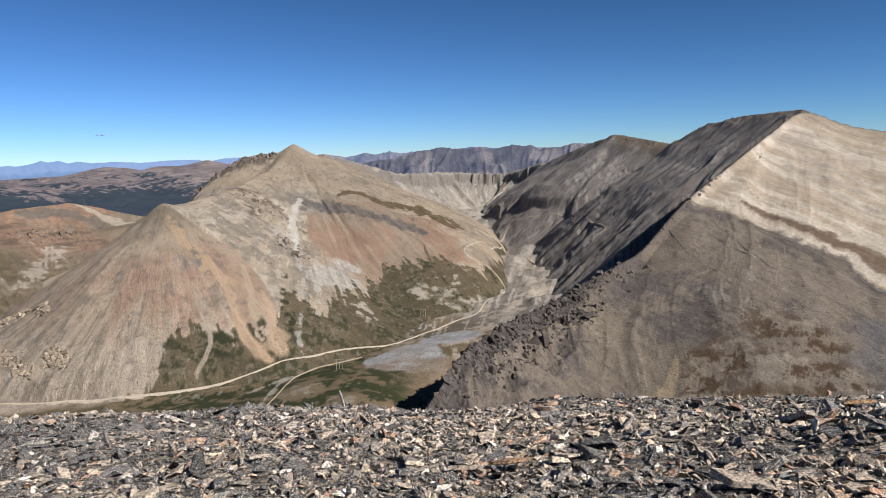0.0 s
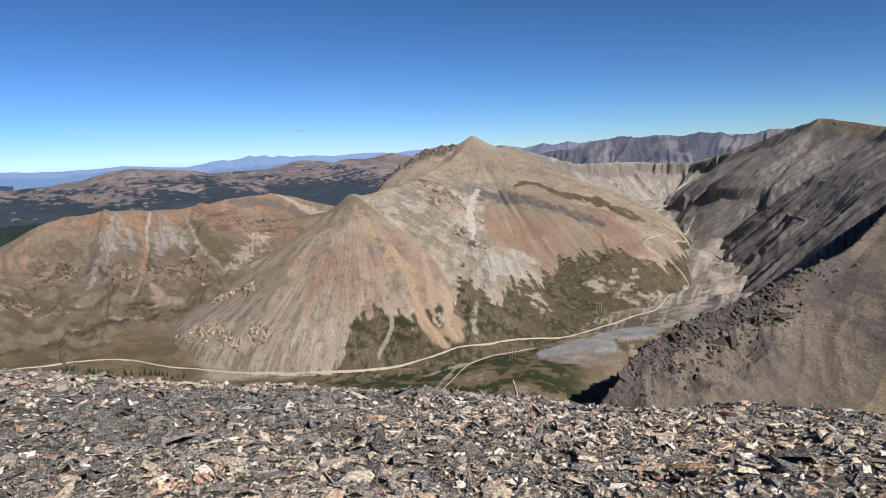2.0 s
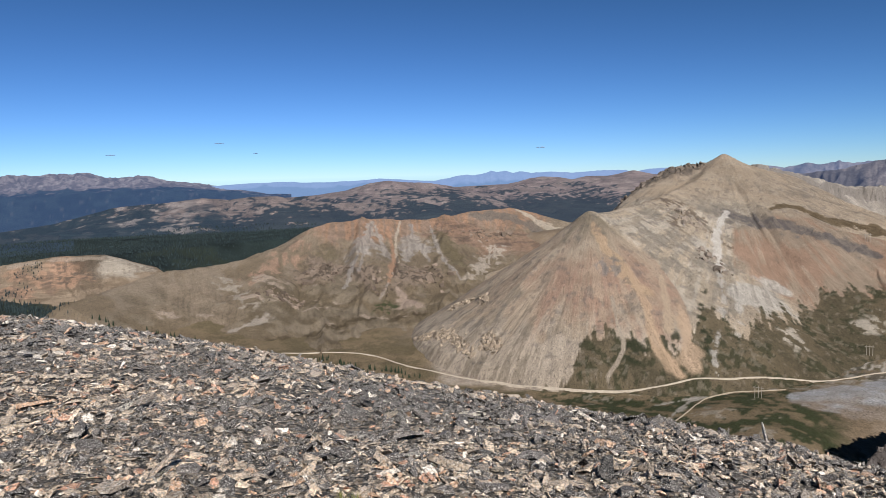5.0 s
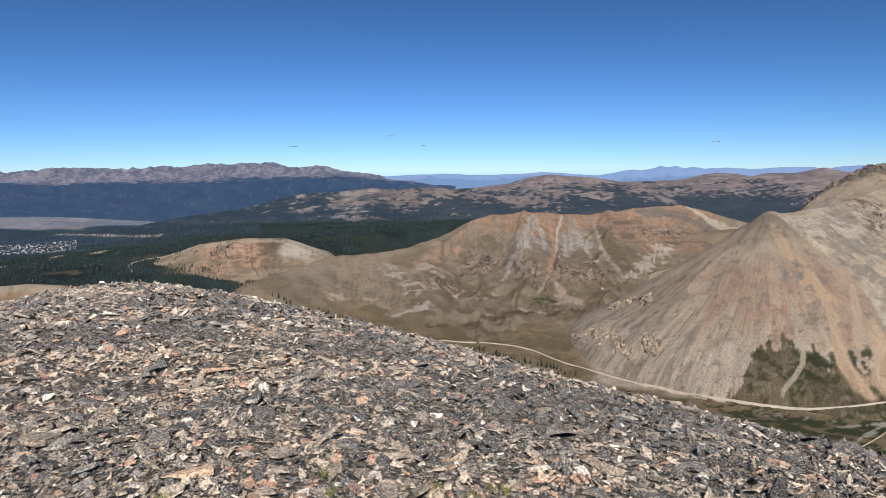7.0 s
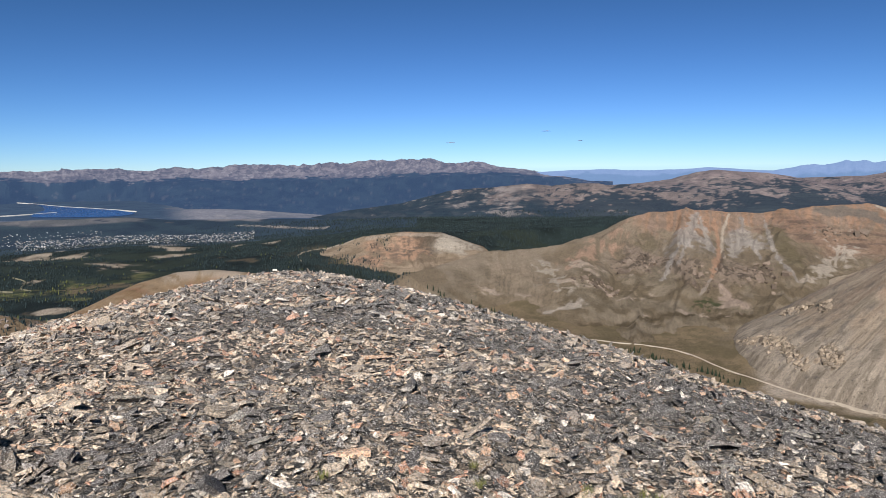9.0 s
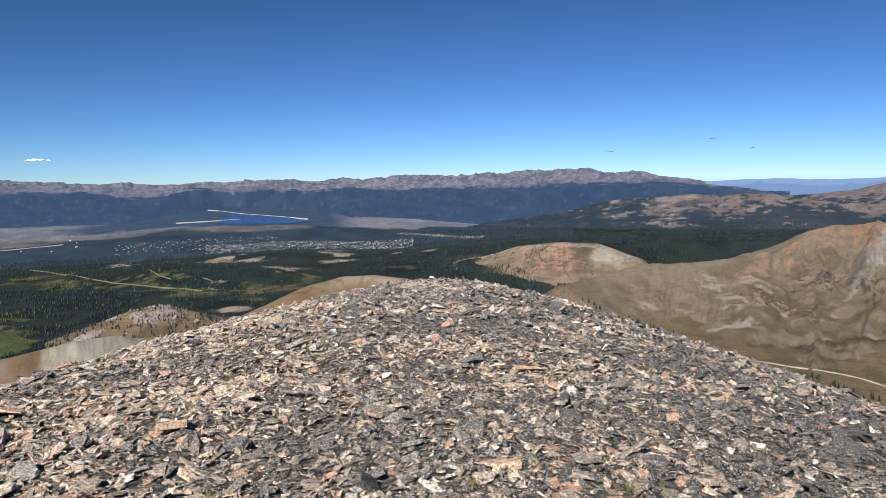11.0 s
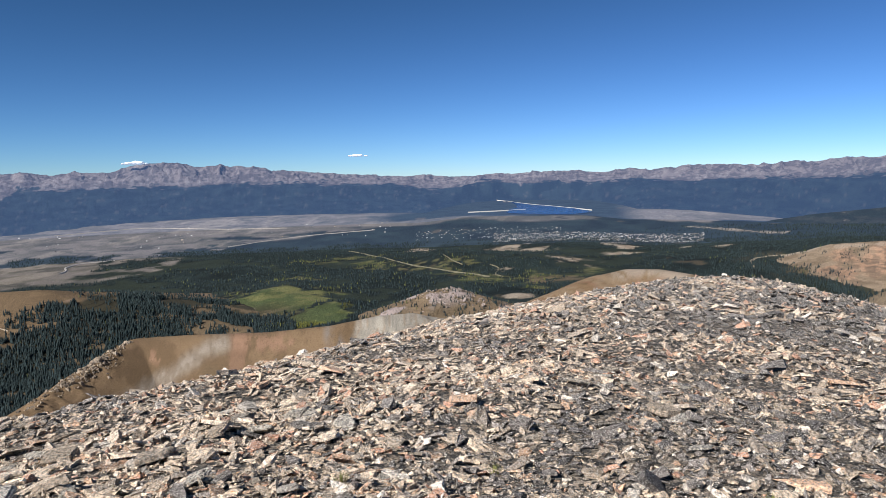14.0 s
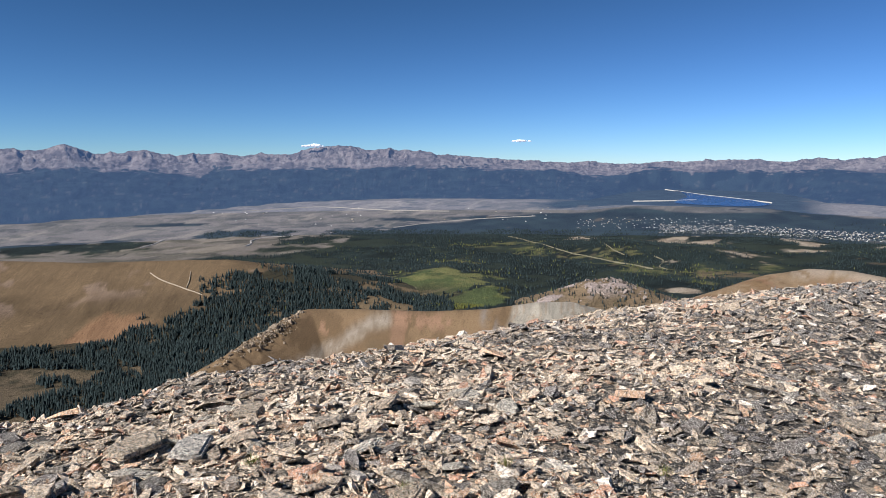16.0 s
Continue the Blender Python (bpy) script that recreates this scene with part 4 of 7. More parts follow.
    for line, w0, w1 in (([(39.6, 1890), (39.9, 1790), (40.3, 1690), (40.5, 1640)], 10, 62), ([(39.4, 1870), (38.7, 1700), (38.45, 1640)], 8, 28), ([(40.5, 1660), (41.2, 1576), (41.6, 1520), (42.1, 1468)], 18, 7), ([(40.0, 1660), (40.5, 1590), (40.9, 1520)], 12, 6),
                         ([(36.4, 1932), (36.2, 1830), (36.1, 1770)], 8, 70), ([(36.1, 1780), (36.9, 1730), (37.05, 1670)], 40, 14), ([(35.8, 1780), (35.2, 1720), (34.9, 1680)], 22, 8), ([(34.85, 1940), (34.3, 1776), (33.6, 1642), (32.5, 1564)], 6, 10)):
        c = mix(c, cone, 0.82 * strip(x, y, line, w0, w1, 97, 0.8))
    c = mix(c, (0.32, 0.195, 0.125), 0.9 * strip(x, y, [(38.3, 1880), (38.0, 1740), (37.9, 1660), (38.1, 1550), (38.4, 1488)], 7, 15, 97, 0.6))
    c = mix(c, (0.40, 0.335, 0.255), 0.9 * strip(x, y, [(37.3, 1934), (37.7, 1834), (37.75, 1720), (37.6, 1640)], 6, 7))
    c = mix(c, (0.09, 0.066, 0.05), 0.8 * strip(x, y, [(37.6, 1690), (37.7, 1600), (38.0, 1510)], 4, 6))
    c = mix(c, (0.30, 0.25, 0.20), 0.8 * strip(x, y, [(38.4, 1488), (38.8, 1445), (39.2, 1410)], 5, 7))
    c = mix(c, (0.34, 0.26, 0.20), 0.85 * strip(x, y, [(37.7, 1470), (37.2, 1425), (36.75, 1385)], 8, 50, 97, 0.6))
    c = mix(c, (0.37, 0.315, 0.25), 0.85 * strip(x, y, [(29.4, 1830), (30.3, 1745), (31.2, 1610), (31.9, 1570)], 70, 16, 97, 0.8) * ramp(mid + 0.5 * thin, -0.4, 0.0))
    for a0, r0, wa, wr in ((46.5, 1395, 1.0, 26), (44.6, 1425, 0.6, 28), (45.3, 1375, 1.5, 20), (54.4, 1318, 1.2, 14), (38.4, 1330, 1.4, 8), (48.2, 1480, 0.8, 22), (43.3, 1290, 0.4, 10), (49.5, 1390, 0.6, 14)):
        c = mix(c, (0.37, 0.295, 0.225), 0.85 * spot(x, y, a0, r0, wa, wr, 0.4, 1.5) * ramp(mid + 0.5 * speck, -0.3, 0.1))
    c = mix(c, (0.05, 0.058, 0.025), 0.92 * spot(x, y, 38.7, 1368, 1.1, 26, 0.3, 0.9) * ramp(speck + mid, -0.3, 0.1))
    # dark grey cap and pale back of the far end
    c = mix(c, (0.15, 0.128, 0.105), 0.85 * strip(x, y, [(31.2, 2025), (29.6, 2040), (28.2, 2062), (26.6, 2040), (25.6, 2020)], 40, 60, 96, 0.6))
    return mix(c, (0.42, 0.36, 0.275), 0.85 * strip(x, y, [(27.6, 2128), (26.4, 2110), (25.0, 2085), (24, 2070)], 24, 90, 97, 0.4))


def colour_plain_hill(rock, grass, line, patch=45.0):
    def colour(x, y, z, slope, run, d, side, which):
        st, blot, mid = streaks(run, d, which, 141), fbm(x / 110, y / 110, 5, 142), fbm(x / 40, y / 40, 4, 148)
        c = mix(grass, rock, ramp(st + blot, -0.3, 0.5))
        c = mix(c, np.array(grass) * 0.62, 0.6 * ramp(blot - 0.6 * mid, 0.2, 0.5))
        c = mix(c, (0.33, 0.27, 0.22), 0.35 * ramp(fbm(x / 45, y / 45, 4, 147) + 0.4 * mid, 0.4, 0.6))
        trees = -z + patch * fbm(x / 170, y / 170, 6, 143, 0.65) + 10 * st + 34 * fbm(x / 22, y / 22, 3, 146)
        return mix(c, FOREST, 0.93 * ramp(trees, line - 5, line + 8))
    return colour


def colour_brown(x, y, z, slope, run, d, side, which):
    c = colour_plain_hill((0.215, 0.165, 0.13), (0.165, 0.128, 0.10), 112, 48)(x, y, z, slope, run, d, side, which)
    az, r = bearing(x, y)
    return mix(mix(c, (0.30, 0.255, 0.215), 0.7 * ramp(az, 52, 55) * ramp(fbm(x / 34, y / 34, 4, 149), 0.1, 0.3)), FOREST, ramp(az + 6 * fbm(x / 120, y / 120, 4, 144), 51, 56) * 0.92 * ramp(fbm(x / 42, y / 42, 5, 145) + 0.012 * (-z - 90), -0.15, 0.1))


def colour_mound(x, y, z, slope, run, d, side, which):
    az, r = bearing(x, y)
    mid, speck, thin = fbm(x / 30, y / 30, 4, 156), fbm(x / 8, y / 8, 3, 157), fbm(az * 27 / 5, r / 90, 4, 158)
    c = mix((0.27, 0.205, 0.14), (0.19, 0.142, 0.095), ramp(mid + 0.4 * thin, -0.2, 0.4))
    c = mix(c, mix((0.36, 0.225, 0.145), (0.22, 0.15, 0.105), ramp(speck + mid + 0.5 * thin, -0.1, 0.3)), 0.92 * spot(x, y, 63.4, 1600, 2.6, 80, 0.3, 0.7))
    c = mix(c, (0.13, 0.10, 0.075), 0.7 * spot(x, y, 62.8, 1585, 2.2, 45, 0.4, 0.8) * ramp(speck + 0.5 * thin, 0.1, 0.3))
    c = mix(c, mix((0.37, 0.32, 0.25), (0.25, 0.205, 0.155), ramp(speck + mid + 0.6 * thin, 0.0, 0.4)), 0.92 * spot(x, y, 58.9, 1628, 2.0, 62, 0.25, 0.5))
    c = mix(c, (0.085, 0.065, 0.045), 0.75 * spot(x, y, 61.0, 1640, 0.8, 45, 0.4, 0.9))
    c = mix(c, (0.38, 0.31, 0.235), 0.6 * strip(x, y, [(66, 1690), (63.2, 1672), (60, 1672)], 14, 14, 97, 1.0))
    return mix(c, (0.40, 0.33, 0.25), 0.8 * spot(x, y, 68.6, 1720, 1.0, 14, 0.3, 1.0))


def colour_knoll(x, y, z, slope, run, d, side, which):
    st, blot = streaks(run, d, which, 151, 10, 120), fbm(x / 40, y / 40, 4, 152)
    c = mix((0.205, 0.135, 0.075), (0.145, 0.094, 0.051), ramp(0.3 * st + blot + 0.6 * fbm(x / 9, y / 9, 4, 154), -0.3, 0.5))
    az, r = bearing(x, y)
    rills = streaks(run, d, which, 153, 4, 70)
    c = mix(c, (0.25, 0.14, 0.085), 0.6 * ramp(rills + blot, 0.1, 0.4))
    c = mix(c, (0.31, 0.235, 0.155), 0.45 * ramp(-rills + 0.6 * blot, 0.2, 0.5))
    grain = ramp(rills + 0.7 * fbm(x / 4, y / 4, 4, 155), -0.1, 0.35)
    c = mix(c, (0.36, 0.28, 0.19), 0.4 * grain * ramp(blot + 0.5 * st, 0.15, 0.6) * (1 - ramp(d, 10, 50)))
    c = mix(c, (0.36, 0.305, 0.235), 0.7 * (1 - ramp(az, 81, 84)) * (1 - ramp(d + 6 * blot, 6, 16)) * ramp(rills + blot, -0.5, 0.2))
    return mix(c, (0.21, 0.15, 0.085), ramp(d, 60, 140) * 0.5)


def band(u, w, line, width, fuzz):
    """How far (u, w) lies inside a band along a line in the slope's own plane: 1 inside, 0 outside."""
    best = np.full(np.shape(u), 1e9)
    for (a, b), (c, d) in zip(line[:-1], line[1:]):
        k = np.clip(((u - a) * (c - a) + (w - b) * (d - b)) / ((c - a) ** 2 + (d - b) ** 2), 0, 1)
        best = np.minimum(best, np.hypot(u - a - k * (c - a), w - b - k * (d - b)))
    return 1 - ramp(best, width - fuzz, width + fuzz)


def colour_saddle(x, y, z, slope, run, d, side, which):
    """Steep brown flank: u runs along the ridge in metres, z down it."""
    az, r = bearing(x, y)
    u = az * 5.3
    blot, fine = fbm(x / 30, y / 30, 4, 152), fbm(u / 1.6, z / 2.2, 4, 155)
    slant = fbm((u + 0.35 * z) / 2.2, z / 30, 5, 153)
    wide = fbm((u + 0.3 * z) / 9, z / 40, 4, 156)
    c = mix((0.205, 0.138, 0.078), (0.15, 0.10, 0.056), ramp(blot + 0.5 * fine + 0.4 * wide, -0.3, 0.5))
    c = mix(c, (0.235, 0.142, 0.09), 0.7 * ramp(wide + 0.4 * slant, 0.05, 0.4) * ramp(az, 104, 107) * (1 - ramp(az, 113, 115)))
    c = mix(c, (0.30, 0.18, 0.115), 0.75 * ramp(fine + slant, -0.2, 0.3) * np.maximum(band(u, z, [(112.8 * 5.3, -67.5), (110.2 * 5.3, -67), (108.6 * 5.3, -66)], 2.0, 1.5), band(u, z, [(120.2 * 5.3, -71), (118.7 * 5.3, -73.5)], 1.6, 1.4)))
    pale = (band(u, z + 0.6 * slant, [(113.6 * 5.3, -68.5), (115.2 * 5.3, -70.5), (116.4 * 5.3, -74), (117.6 * 5.3, -77.4), (119.0 * 5.3, -80.3), (121.8 * 5.3, -82)], 1.8, 1.8))
    c = mix(c, mix((0.34, 0.295, 0.235), (0.24, 0.20, 0.155), ramp(fine + 0.5 * slant, -0.3, 0.3)), 0.75 * pale)
    c = mix(c, (0.115, 0.085, 0.05), 0.5 * band(u, z, [(115.0 * 5.3, -76.5), (112.6 * 5.3, -78.5)], 2.4, 2.0))
    # the pale cap, striped down the fall
    cap = 1 - ramp(az + 0.10 * (z + 63) + 0.8 * wide, 103.0, 104.0)
    stripe = fbm((az - 99.6) * 11 / (1 + np.maximum(-62 - z, 0) * 0.05), z / 45, 5, 157)
    grey = mix((0.40, 0.365, 0.295), (0.30, 0.275, 0.225), ramp(stripe + 0.3 * fine, -0.3, 0.3))
    grey = mix(grey, (0.35, 0.255, 0.17), 0.6 * ramp(stripe, 0.25, 0.5))
    c = mix(c, grey, 0.92 * cap * ramp(az, 93.5, 95))
    c = mix(c, (0.215, 0.195, 0.175), 0.75 * band(u, z, [(105.2 * 5.3, -63.5), (104.7 * 5.3, -68)], 2.8, 2.0) * ramp(slant, -0.4, 0.1))
    return c


def colour_meadow(x, y, z, slope, run, d, side, which):
    blot = fbm(x / 90, y / 90, 5, 161)
    c = mix((0.155, 0.107, 0.061), (0.11, 0.076, 0.043), ramp(blot + 0.4 * fbm(x / 160, y / 30, 4, 164), -0.3, 0.5))
    az, r = bearing(x, y)
    c = mix(c, (0.25, 0.18, 0.135), 0.6 * ramp(fbm(x / 35, y / 35, 4, 166) + 0.4 * blot, 0.25, 0.5) * ramp(r, 990, 1040))
    edge = np.interp(az, [118, 120, 122, 124, 126.5, 129, 132, 134, 138, 142, 150], [1170, 1150, 1120, 1065, 975, 945, 930, 905, 880, 880, 900])
    c = mix(c, (0.26, 0.145, 0.08), 0.7 * spot(x, y, 135.2, 905, 1.6, 30, 0.4, 1.2))
    trees = ramp(edge + 45 * fbm(x / 40, y / 40, 4, 311) - r, -5, 10)
    floor = mix((0.05, 0.045, 0.028), (0.15, 0.11, 0.066), ramp(fbm(x / 55, y / 55, 4, 312) + 0.4 * fbm(x / 12, y / 12, 3, 167), 0.0, 0.4))
    c = c * (1 - trees[:, None]) + floor * trees[:, None]
    return c


def colour_rocky(x, y, z, slope, run, d, side, which):
    blot = fbm(x / 25, y / 25, 4, 165)
    c = mix((0.20, 0.145, 0.09), (0.155, 0.115, 0.07), ramp(blot, -0.2, 0.3))
    return mix(c, (0.36, 0.295, 0.265), ramp(blot + 0.4 * fbm(x / 6, y / 6, 3, 166), 0.0, 0.2) * (1 - ramp(d, 20, 60)))


def aspens(x, y):
    """Open aspen woods on the basin floor."""
    c = np.zeros(np.shape(x))
    for a0, r0, wa, wr in ((113.2, 1212, 1.1, 34), (108.2, 1464, 1.6, 60), (105.8, 1772, 2.0, 40), (108.9, 1262, 1.2, 26), (105.0, 1258, 1.4, 30), (103.0, 1824, 1.8, 40), (100.9, 1660, 1.6, 50), (98.0, 1606, 1.8, 60), (95.4, 1590, 1.6, 60), (93.4, 1430, 1.8, 70), (91.2, 1430, 1.4, 60), (88.9, 1420, 1.7, 60), (87.1, 1416, 1.0, 40), (88.0, 1275, 0.7, 20), (84.5, 1500, 1.2, 40)):
        c = np.maximum(c, spot(x, y, a0, r0, wa, wr, 0.4, 1.0))
    return c


def meadow_field(x, y):
    """The green field, cut in two by a line of trees."""
    upper = spot(x, y, 108.6, 1128, 3.9, 112, 0.10, 0.4)
    lower = np.maximum(spot(x, y, 105.3, 1036, 1.7, 78, 0.12, 0.5), spot(x, y, 107.2, 1006, 1.5, 26, 0.12, 0.5))
    return np.maximum(upper, lower) * (1 - strip(x, y, [(111.4, 1010), (110.4, 1020), (107.6, 1046), (106.4, 1085), (105.3, 1132)], 7, 13, 96, 1.2))


def clearing(x, y):
    """Bare pale openings in the basin woods."""
    c = np.zeros(np.shape(x))
    for a0, r0, wa, wr in ((116.5, 1085, 2.3, 16), (97.84, 1941, 1.1, 60), (81.33, 1993, 0.7, 55), (81.1, 1838, 0.8, 22), (85.17, 1632, 1.0, 36), (90.26, 1993, 1.5, 34), (88.0, 1945, 0.9, 34), (90.95, 1485, 0.8, 42), (89.07, 1168, 0.8, 24), (75.88, 1968, 0.7, 24), (73.84, 1942, 0.6, 20)):
        c = np.maximum(c, spot(x, y, a0, r0, wa, wr, 0.4, 1.6))
    c = np.maximum(c, 0.8 * strip(x, y, [(75.95, 2477), (73.54, 2381), (69.43, 2262)], 22, 30, 97, 0.7))
    return c


def colour_ground(x, y, z, slope):
    az, r = bearing(x, y)
    blot, big, speck = fbm(x / 60, y / 60, 5, 171), fbm(x / 210, y / 210, 5, 172), fbm(x / 14, y / 14, 3, 175)
    c = mix((0.19, 0.142, 0.085), (0.13, 0.102, 0.058), ramp(blot + 0.5 * speck, -0.3, 0.4))
    c = mix(c, (0.034, 0.043, 0.017), 0.92 * ramp(1.2 * speck + blot + 0.4 * big, 0.2, 0.35) * ramp(az, 0, 3) * (1 - ramp(az, 24, 30)))
    c = mix(c, (0.33, 0.28, 0.215), 0.7 * ramp(speck - blot, 0.55, 0.8) * (1 - ramp(az, 20, 26)))
    for line, w in (([(13.7, 946), (14.7, 889), (15.7, 820), (17.0, 787)], 7), ([(8.0, 1019), (10.8, 988), (13.7, 946), (16.5, 901)], 5)):
        c = mix(c, (0.38, 0.345, 0.29), 0.85 * strip(x, y, line, w, w, 95, 1.2))
    c = mix(c, mix((0.20, 0.15, 0.105), (0.26, 0.20, 0.15), ramp(blot + 0.5 * speck, -0.2, 0.5)), 0.8 * ramp(az, 20, 25) * (1 - ramp(az, 34, 40)) * ramp(r + 60 * blot, 1180, 1280))
    # up-valley scree, tailings
    c = mix(c, mix((0.30, 0.26, 0.21), (0.22, 0.195, 0.165), ramp(blot + 0.5 * speck, -0.2, 0.5)), ramp(r - 40 * az, 1230, 1330) * (1 - ramp(az, 1, 4)) * ramp(az, -13, -10))
    c = mix(c, mix((0.11, 0.075, 0.045), (0.16, 0.13, 0.095), ramp(blot, -0.2, 0.4)), 1 - ramp(az, -13, -10))
    # broken ground up the valley: dark rock, streaks of pale scree
    upper = (1 - ramp(az, 2, 5)) * ramp(r, 1000, 1150)
    lines = fbm((az + 0.004 * r) * 5, r / 170, 4, 179)
    c = mix(c, (0.15, 0.125, 0.105), 0.6 * upper * ramp(lines + 0.6 * blot, 0.1, 0.35))
    c = mix(c, (0.40, 0.355, 0.295), 0.85 * upper * ramp(-lines + 0.6 * speck, 0.1, 0.4))
    c = mix(c, (0.41, 0.345, 0.265), 0.85 * ramp(speck - 0.5 * blot, -0.3, 0.2) * strip(x, y, [(3.0, 690), (1.5, 800), (-1.0, 960), (-3.5, 1180), (-7, 1360), (-9, 1480)], 26, 70, 97, 1.1))
    tail = np.maximum(spot(x, y, 3.2, 985, 3.2, 55, 0.05, 0.3), spot(x, y, -0.4, 1075, 2.4, 60, 0.05, 0.25))
    c = mix(c, (0.36, 0.352, 0.345), tail * (0.7 + 0.3 * ramp(speck + fbm(x / 30, y / 9, 3, 178), -0.2, 0.3)))
    c = mix(c, (0.20, 0.145, 0.095), 0.8 * spot(x, y, 1.6, 900, 3.0, 60, 0.4, 1.0))
    # scree of the bare nose runs out to the road
    nose = at(21.8, 0, 1280)
    out = np.hypot(x - nose[0], y - nose[1]) + 30 * blot
    c = mix(c, mix((0.30, 0.24, 0.18), (0.36, 0.30, 0.235), ramp(speck, -0.3, 0.3)), ramp(az, 22.5, 24) * ramp(r + 20 * blot, 940, 965) * (1 - ramp(out, 350, 385)) * (1 - ramp(az, 34, 36)) * (1 - ramp(r, 1060, 1120)))
    # basin: woods, aspens, meadows
    w = np.maximum(ramp(az + 5 * big, 64, 69), ramp(r + 120 * big, 1600, 1700) * ramp(az + 8 * big, 34, 40) * (1 - 0.6 * ramp(r + 200 * blot, 2500, 2800) * (1 - ramp(az, 60, 64))))
    glade = aspens(x, y) * ramp(speck + blot, -0.35, 0.1)
    wood = flat(x, FOREST) * (1 + 0.5 * blot[:, None])
    side_valley = ramp(az, 106, 111) * (1 - ramp(r, 1050, 1150))
    wood = mix(wood, (0.03, 0.038, 0.024), 0.6 * ramp(big + 0.7 * blot, 0.3, 0.6) * (1 - ramp(r, 1900, 2300)) * (1 - side_valley))
    wood = mix(wood, (0.14, 0.105, 0.065), 0.5 * ramp(-big + 0.7 * fbm(x / 120, y / 40, 4, 176), 1.35, 1.5) * (1 - side_valley))
    wood = mix(wood, (0.15, 0.15, 0.03), 0.4 * ramp(fbm(x / 35, y / 50, 4, 173) + 0.5 * big, 0.6, 0.8) * glade)
    wood = mix(wood, mix((0.07, 0.082, 0.036), (0.14, 0.13, 0.062), ramp(speck, -0.1, 0.4)), 0.8 * glade)
    field = meadow_field(x, y)
    wood = mix(wood, mix(mix((0.078, 0.10, 0.04), (0.108, 0.126, 0.048), ramp(blot + 0.4 * speck, -0.2, 0.4)), (0.165, 0.16, 0.065), 0.8 * ramp(blot + 0.6 * speck + 0.5 * ramp(r, 1100, 1200), 0.25, 0.6)), field)
    wood = mix(wood, (0.17, 0.16, 0.025), 0.8 * np.maximum(spot(x, y, 108.6, 962, 2.0, 16, 0.3, 1.2), 0.6 * spot(x, y, 103.9, 1085, 0.6, 40, 0.3, 1.2)))
    wood = mix(wood, (0.16, 0.12, 0.075), 0.8 * ramp(speck + blot, -0.3, 0.2) * spot(x, y, 87.1, 1390, 2.6, 40, 0.4, 0.7))
    wood = mix(wood, mix((0.42, 0.35, 0.265), (0.30, 0.235, 0.17), ramp(speck, -0.1, 0.4)), 0.9 * clearing(x, y))
    wood = mix(wood, mix((0.06, 0.05, 0.03), (0.14, 0.105, 0.065), ramp(fbm(x / 55, y / 55, 4, 312) + 0.5 * speck, 0.1, 0.5)), 0.9 * side_valley)
    c = mix(c, wood, w)
    # open plain with dark wood tongues
    near = np.interp(az, [95, 104, 109, 112, 116, 118, 122, 127, 133, 145], [2700, 2420, 2290, 2250, 2060, 1840, 1700, 1610, 1550, 1450])
    plain = mix((0.178, 0.158, 0.138), (0.126, 0.114, 0.094), ramp(blot + 0.5 * fbm(az / 3, r / 60, 4, 180), -0.2, 0.4))
    plain = mix(plain, (0.27, 0.235, 0.19), 0.6 * ramp(fbm(x / 240, y / 60, 4, 177), 0.3, 0.6))
    open_ = ramp(az + 3 * big, 98, 103) * ramp(r + 70 * big - near, -15, 20)
    for a0, r0, wa, wr in ((125.2, 2150, 3.6, 85), (120.2, 1920, 2.4, 115), (113.6, 2110, 4.8, 140), (139.0, 2010, 3.8, 125), (134.3, 2000, 2.4, 145), (130.5, 2420, 2.6, 26), (121.5, 1770, 2.0, 40), (112.5, 2420, 2.2, 40), (106, 2470, 2.6, 30)):
        open_ = open_ * (1 - spot(x, y, a0, r0, wa, wr, 0.12, 0.5))
    open_ = open_ * (1 - 0.5 * ramp(fbm(az / 2.2, r / 45, 4, 174), 0.35, 0.5))
    right = ramp(r + 120 * big, 2640, 2700) * ramp(az, 63, 65) * (1 - ramp(az, 79, 82))
    strip_ = ramp(r + 60 * big, 2560, 2590) * (1 - ramp(r + 60 * big, 2680, 2710)) * ramp(az + 4 * blot, 82, 84)
    c = mix(c, plain, w * np.maximum(np.maximum(open_, right), 0.7 * strip_))
    return c


def colour_west(x, y, z, slope):
    az, r = bearing(x, y)
    el = np.degrees(np.arctan2(z - 1.5, r))
    crisp = fbm(az / 0.35, r / 26, 5, 182)
    rock = mix((0.095, 0.081, 0.08), (0.185, 0.157, 0.148), ramp(crisp + 0.5 * fbm(az / 1.6, r / 80, 3, 186), -0.3, 0.4))
    rock = mix(rock, (0.40, 0.36, 0.33), 0.22 * ramp(fbm(az / 0.3, r / 90, 4, 184), 0.35, 0.55))
    wood = mix((0.020, 0.031, 0.034), (0.011, 0.018, 0.022), ramp(fbm(az / 0.8, r / 100, 5, 181), -0.2, 0.3))
    wood = mix(wood, (0.12, 0.11, 0.10), 0.3 * ramp(fbm(az / 0.4, r / 40, 4, 183), 0.66, 0.76))
    line = np.interp(az, *WEST_TREES) + 0.22 * fbm(az / 0.9, r / 70, 5, 185) + 0.15 * crisp
    return mix(wood, rock, ramp(el, line - 0.03, line + 0.05))


def colour_north(x, y, z, slope):
    az, r = bearing(x, y)
    t = fbm(az / 1.6, r / 120, 5, 191)
    c = mix((0.085, 0.077, 0.074), (0.175, 0.152, 0.138), ramp(t, -0.3, 0.4))
    # west of bearing 12 blue haze is put into the base colour
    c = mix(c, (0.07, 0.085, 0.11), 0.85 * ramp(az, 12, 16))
    return mix(c, (0.03, 0.042, 0.04), ramp(-z + 40 * t, 45, 70) * ramp(az, 5, 12))


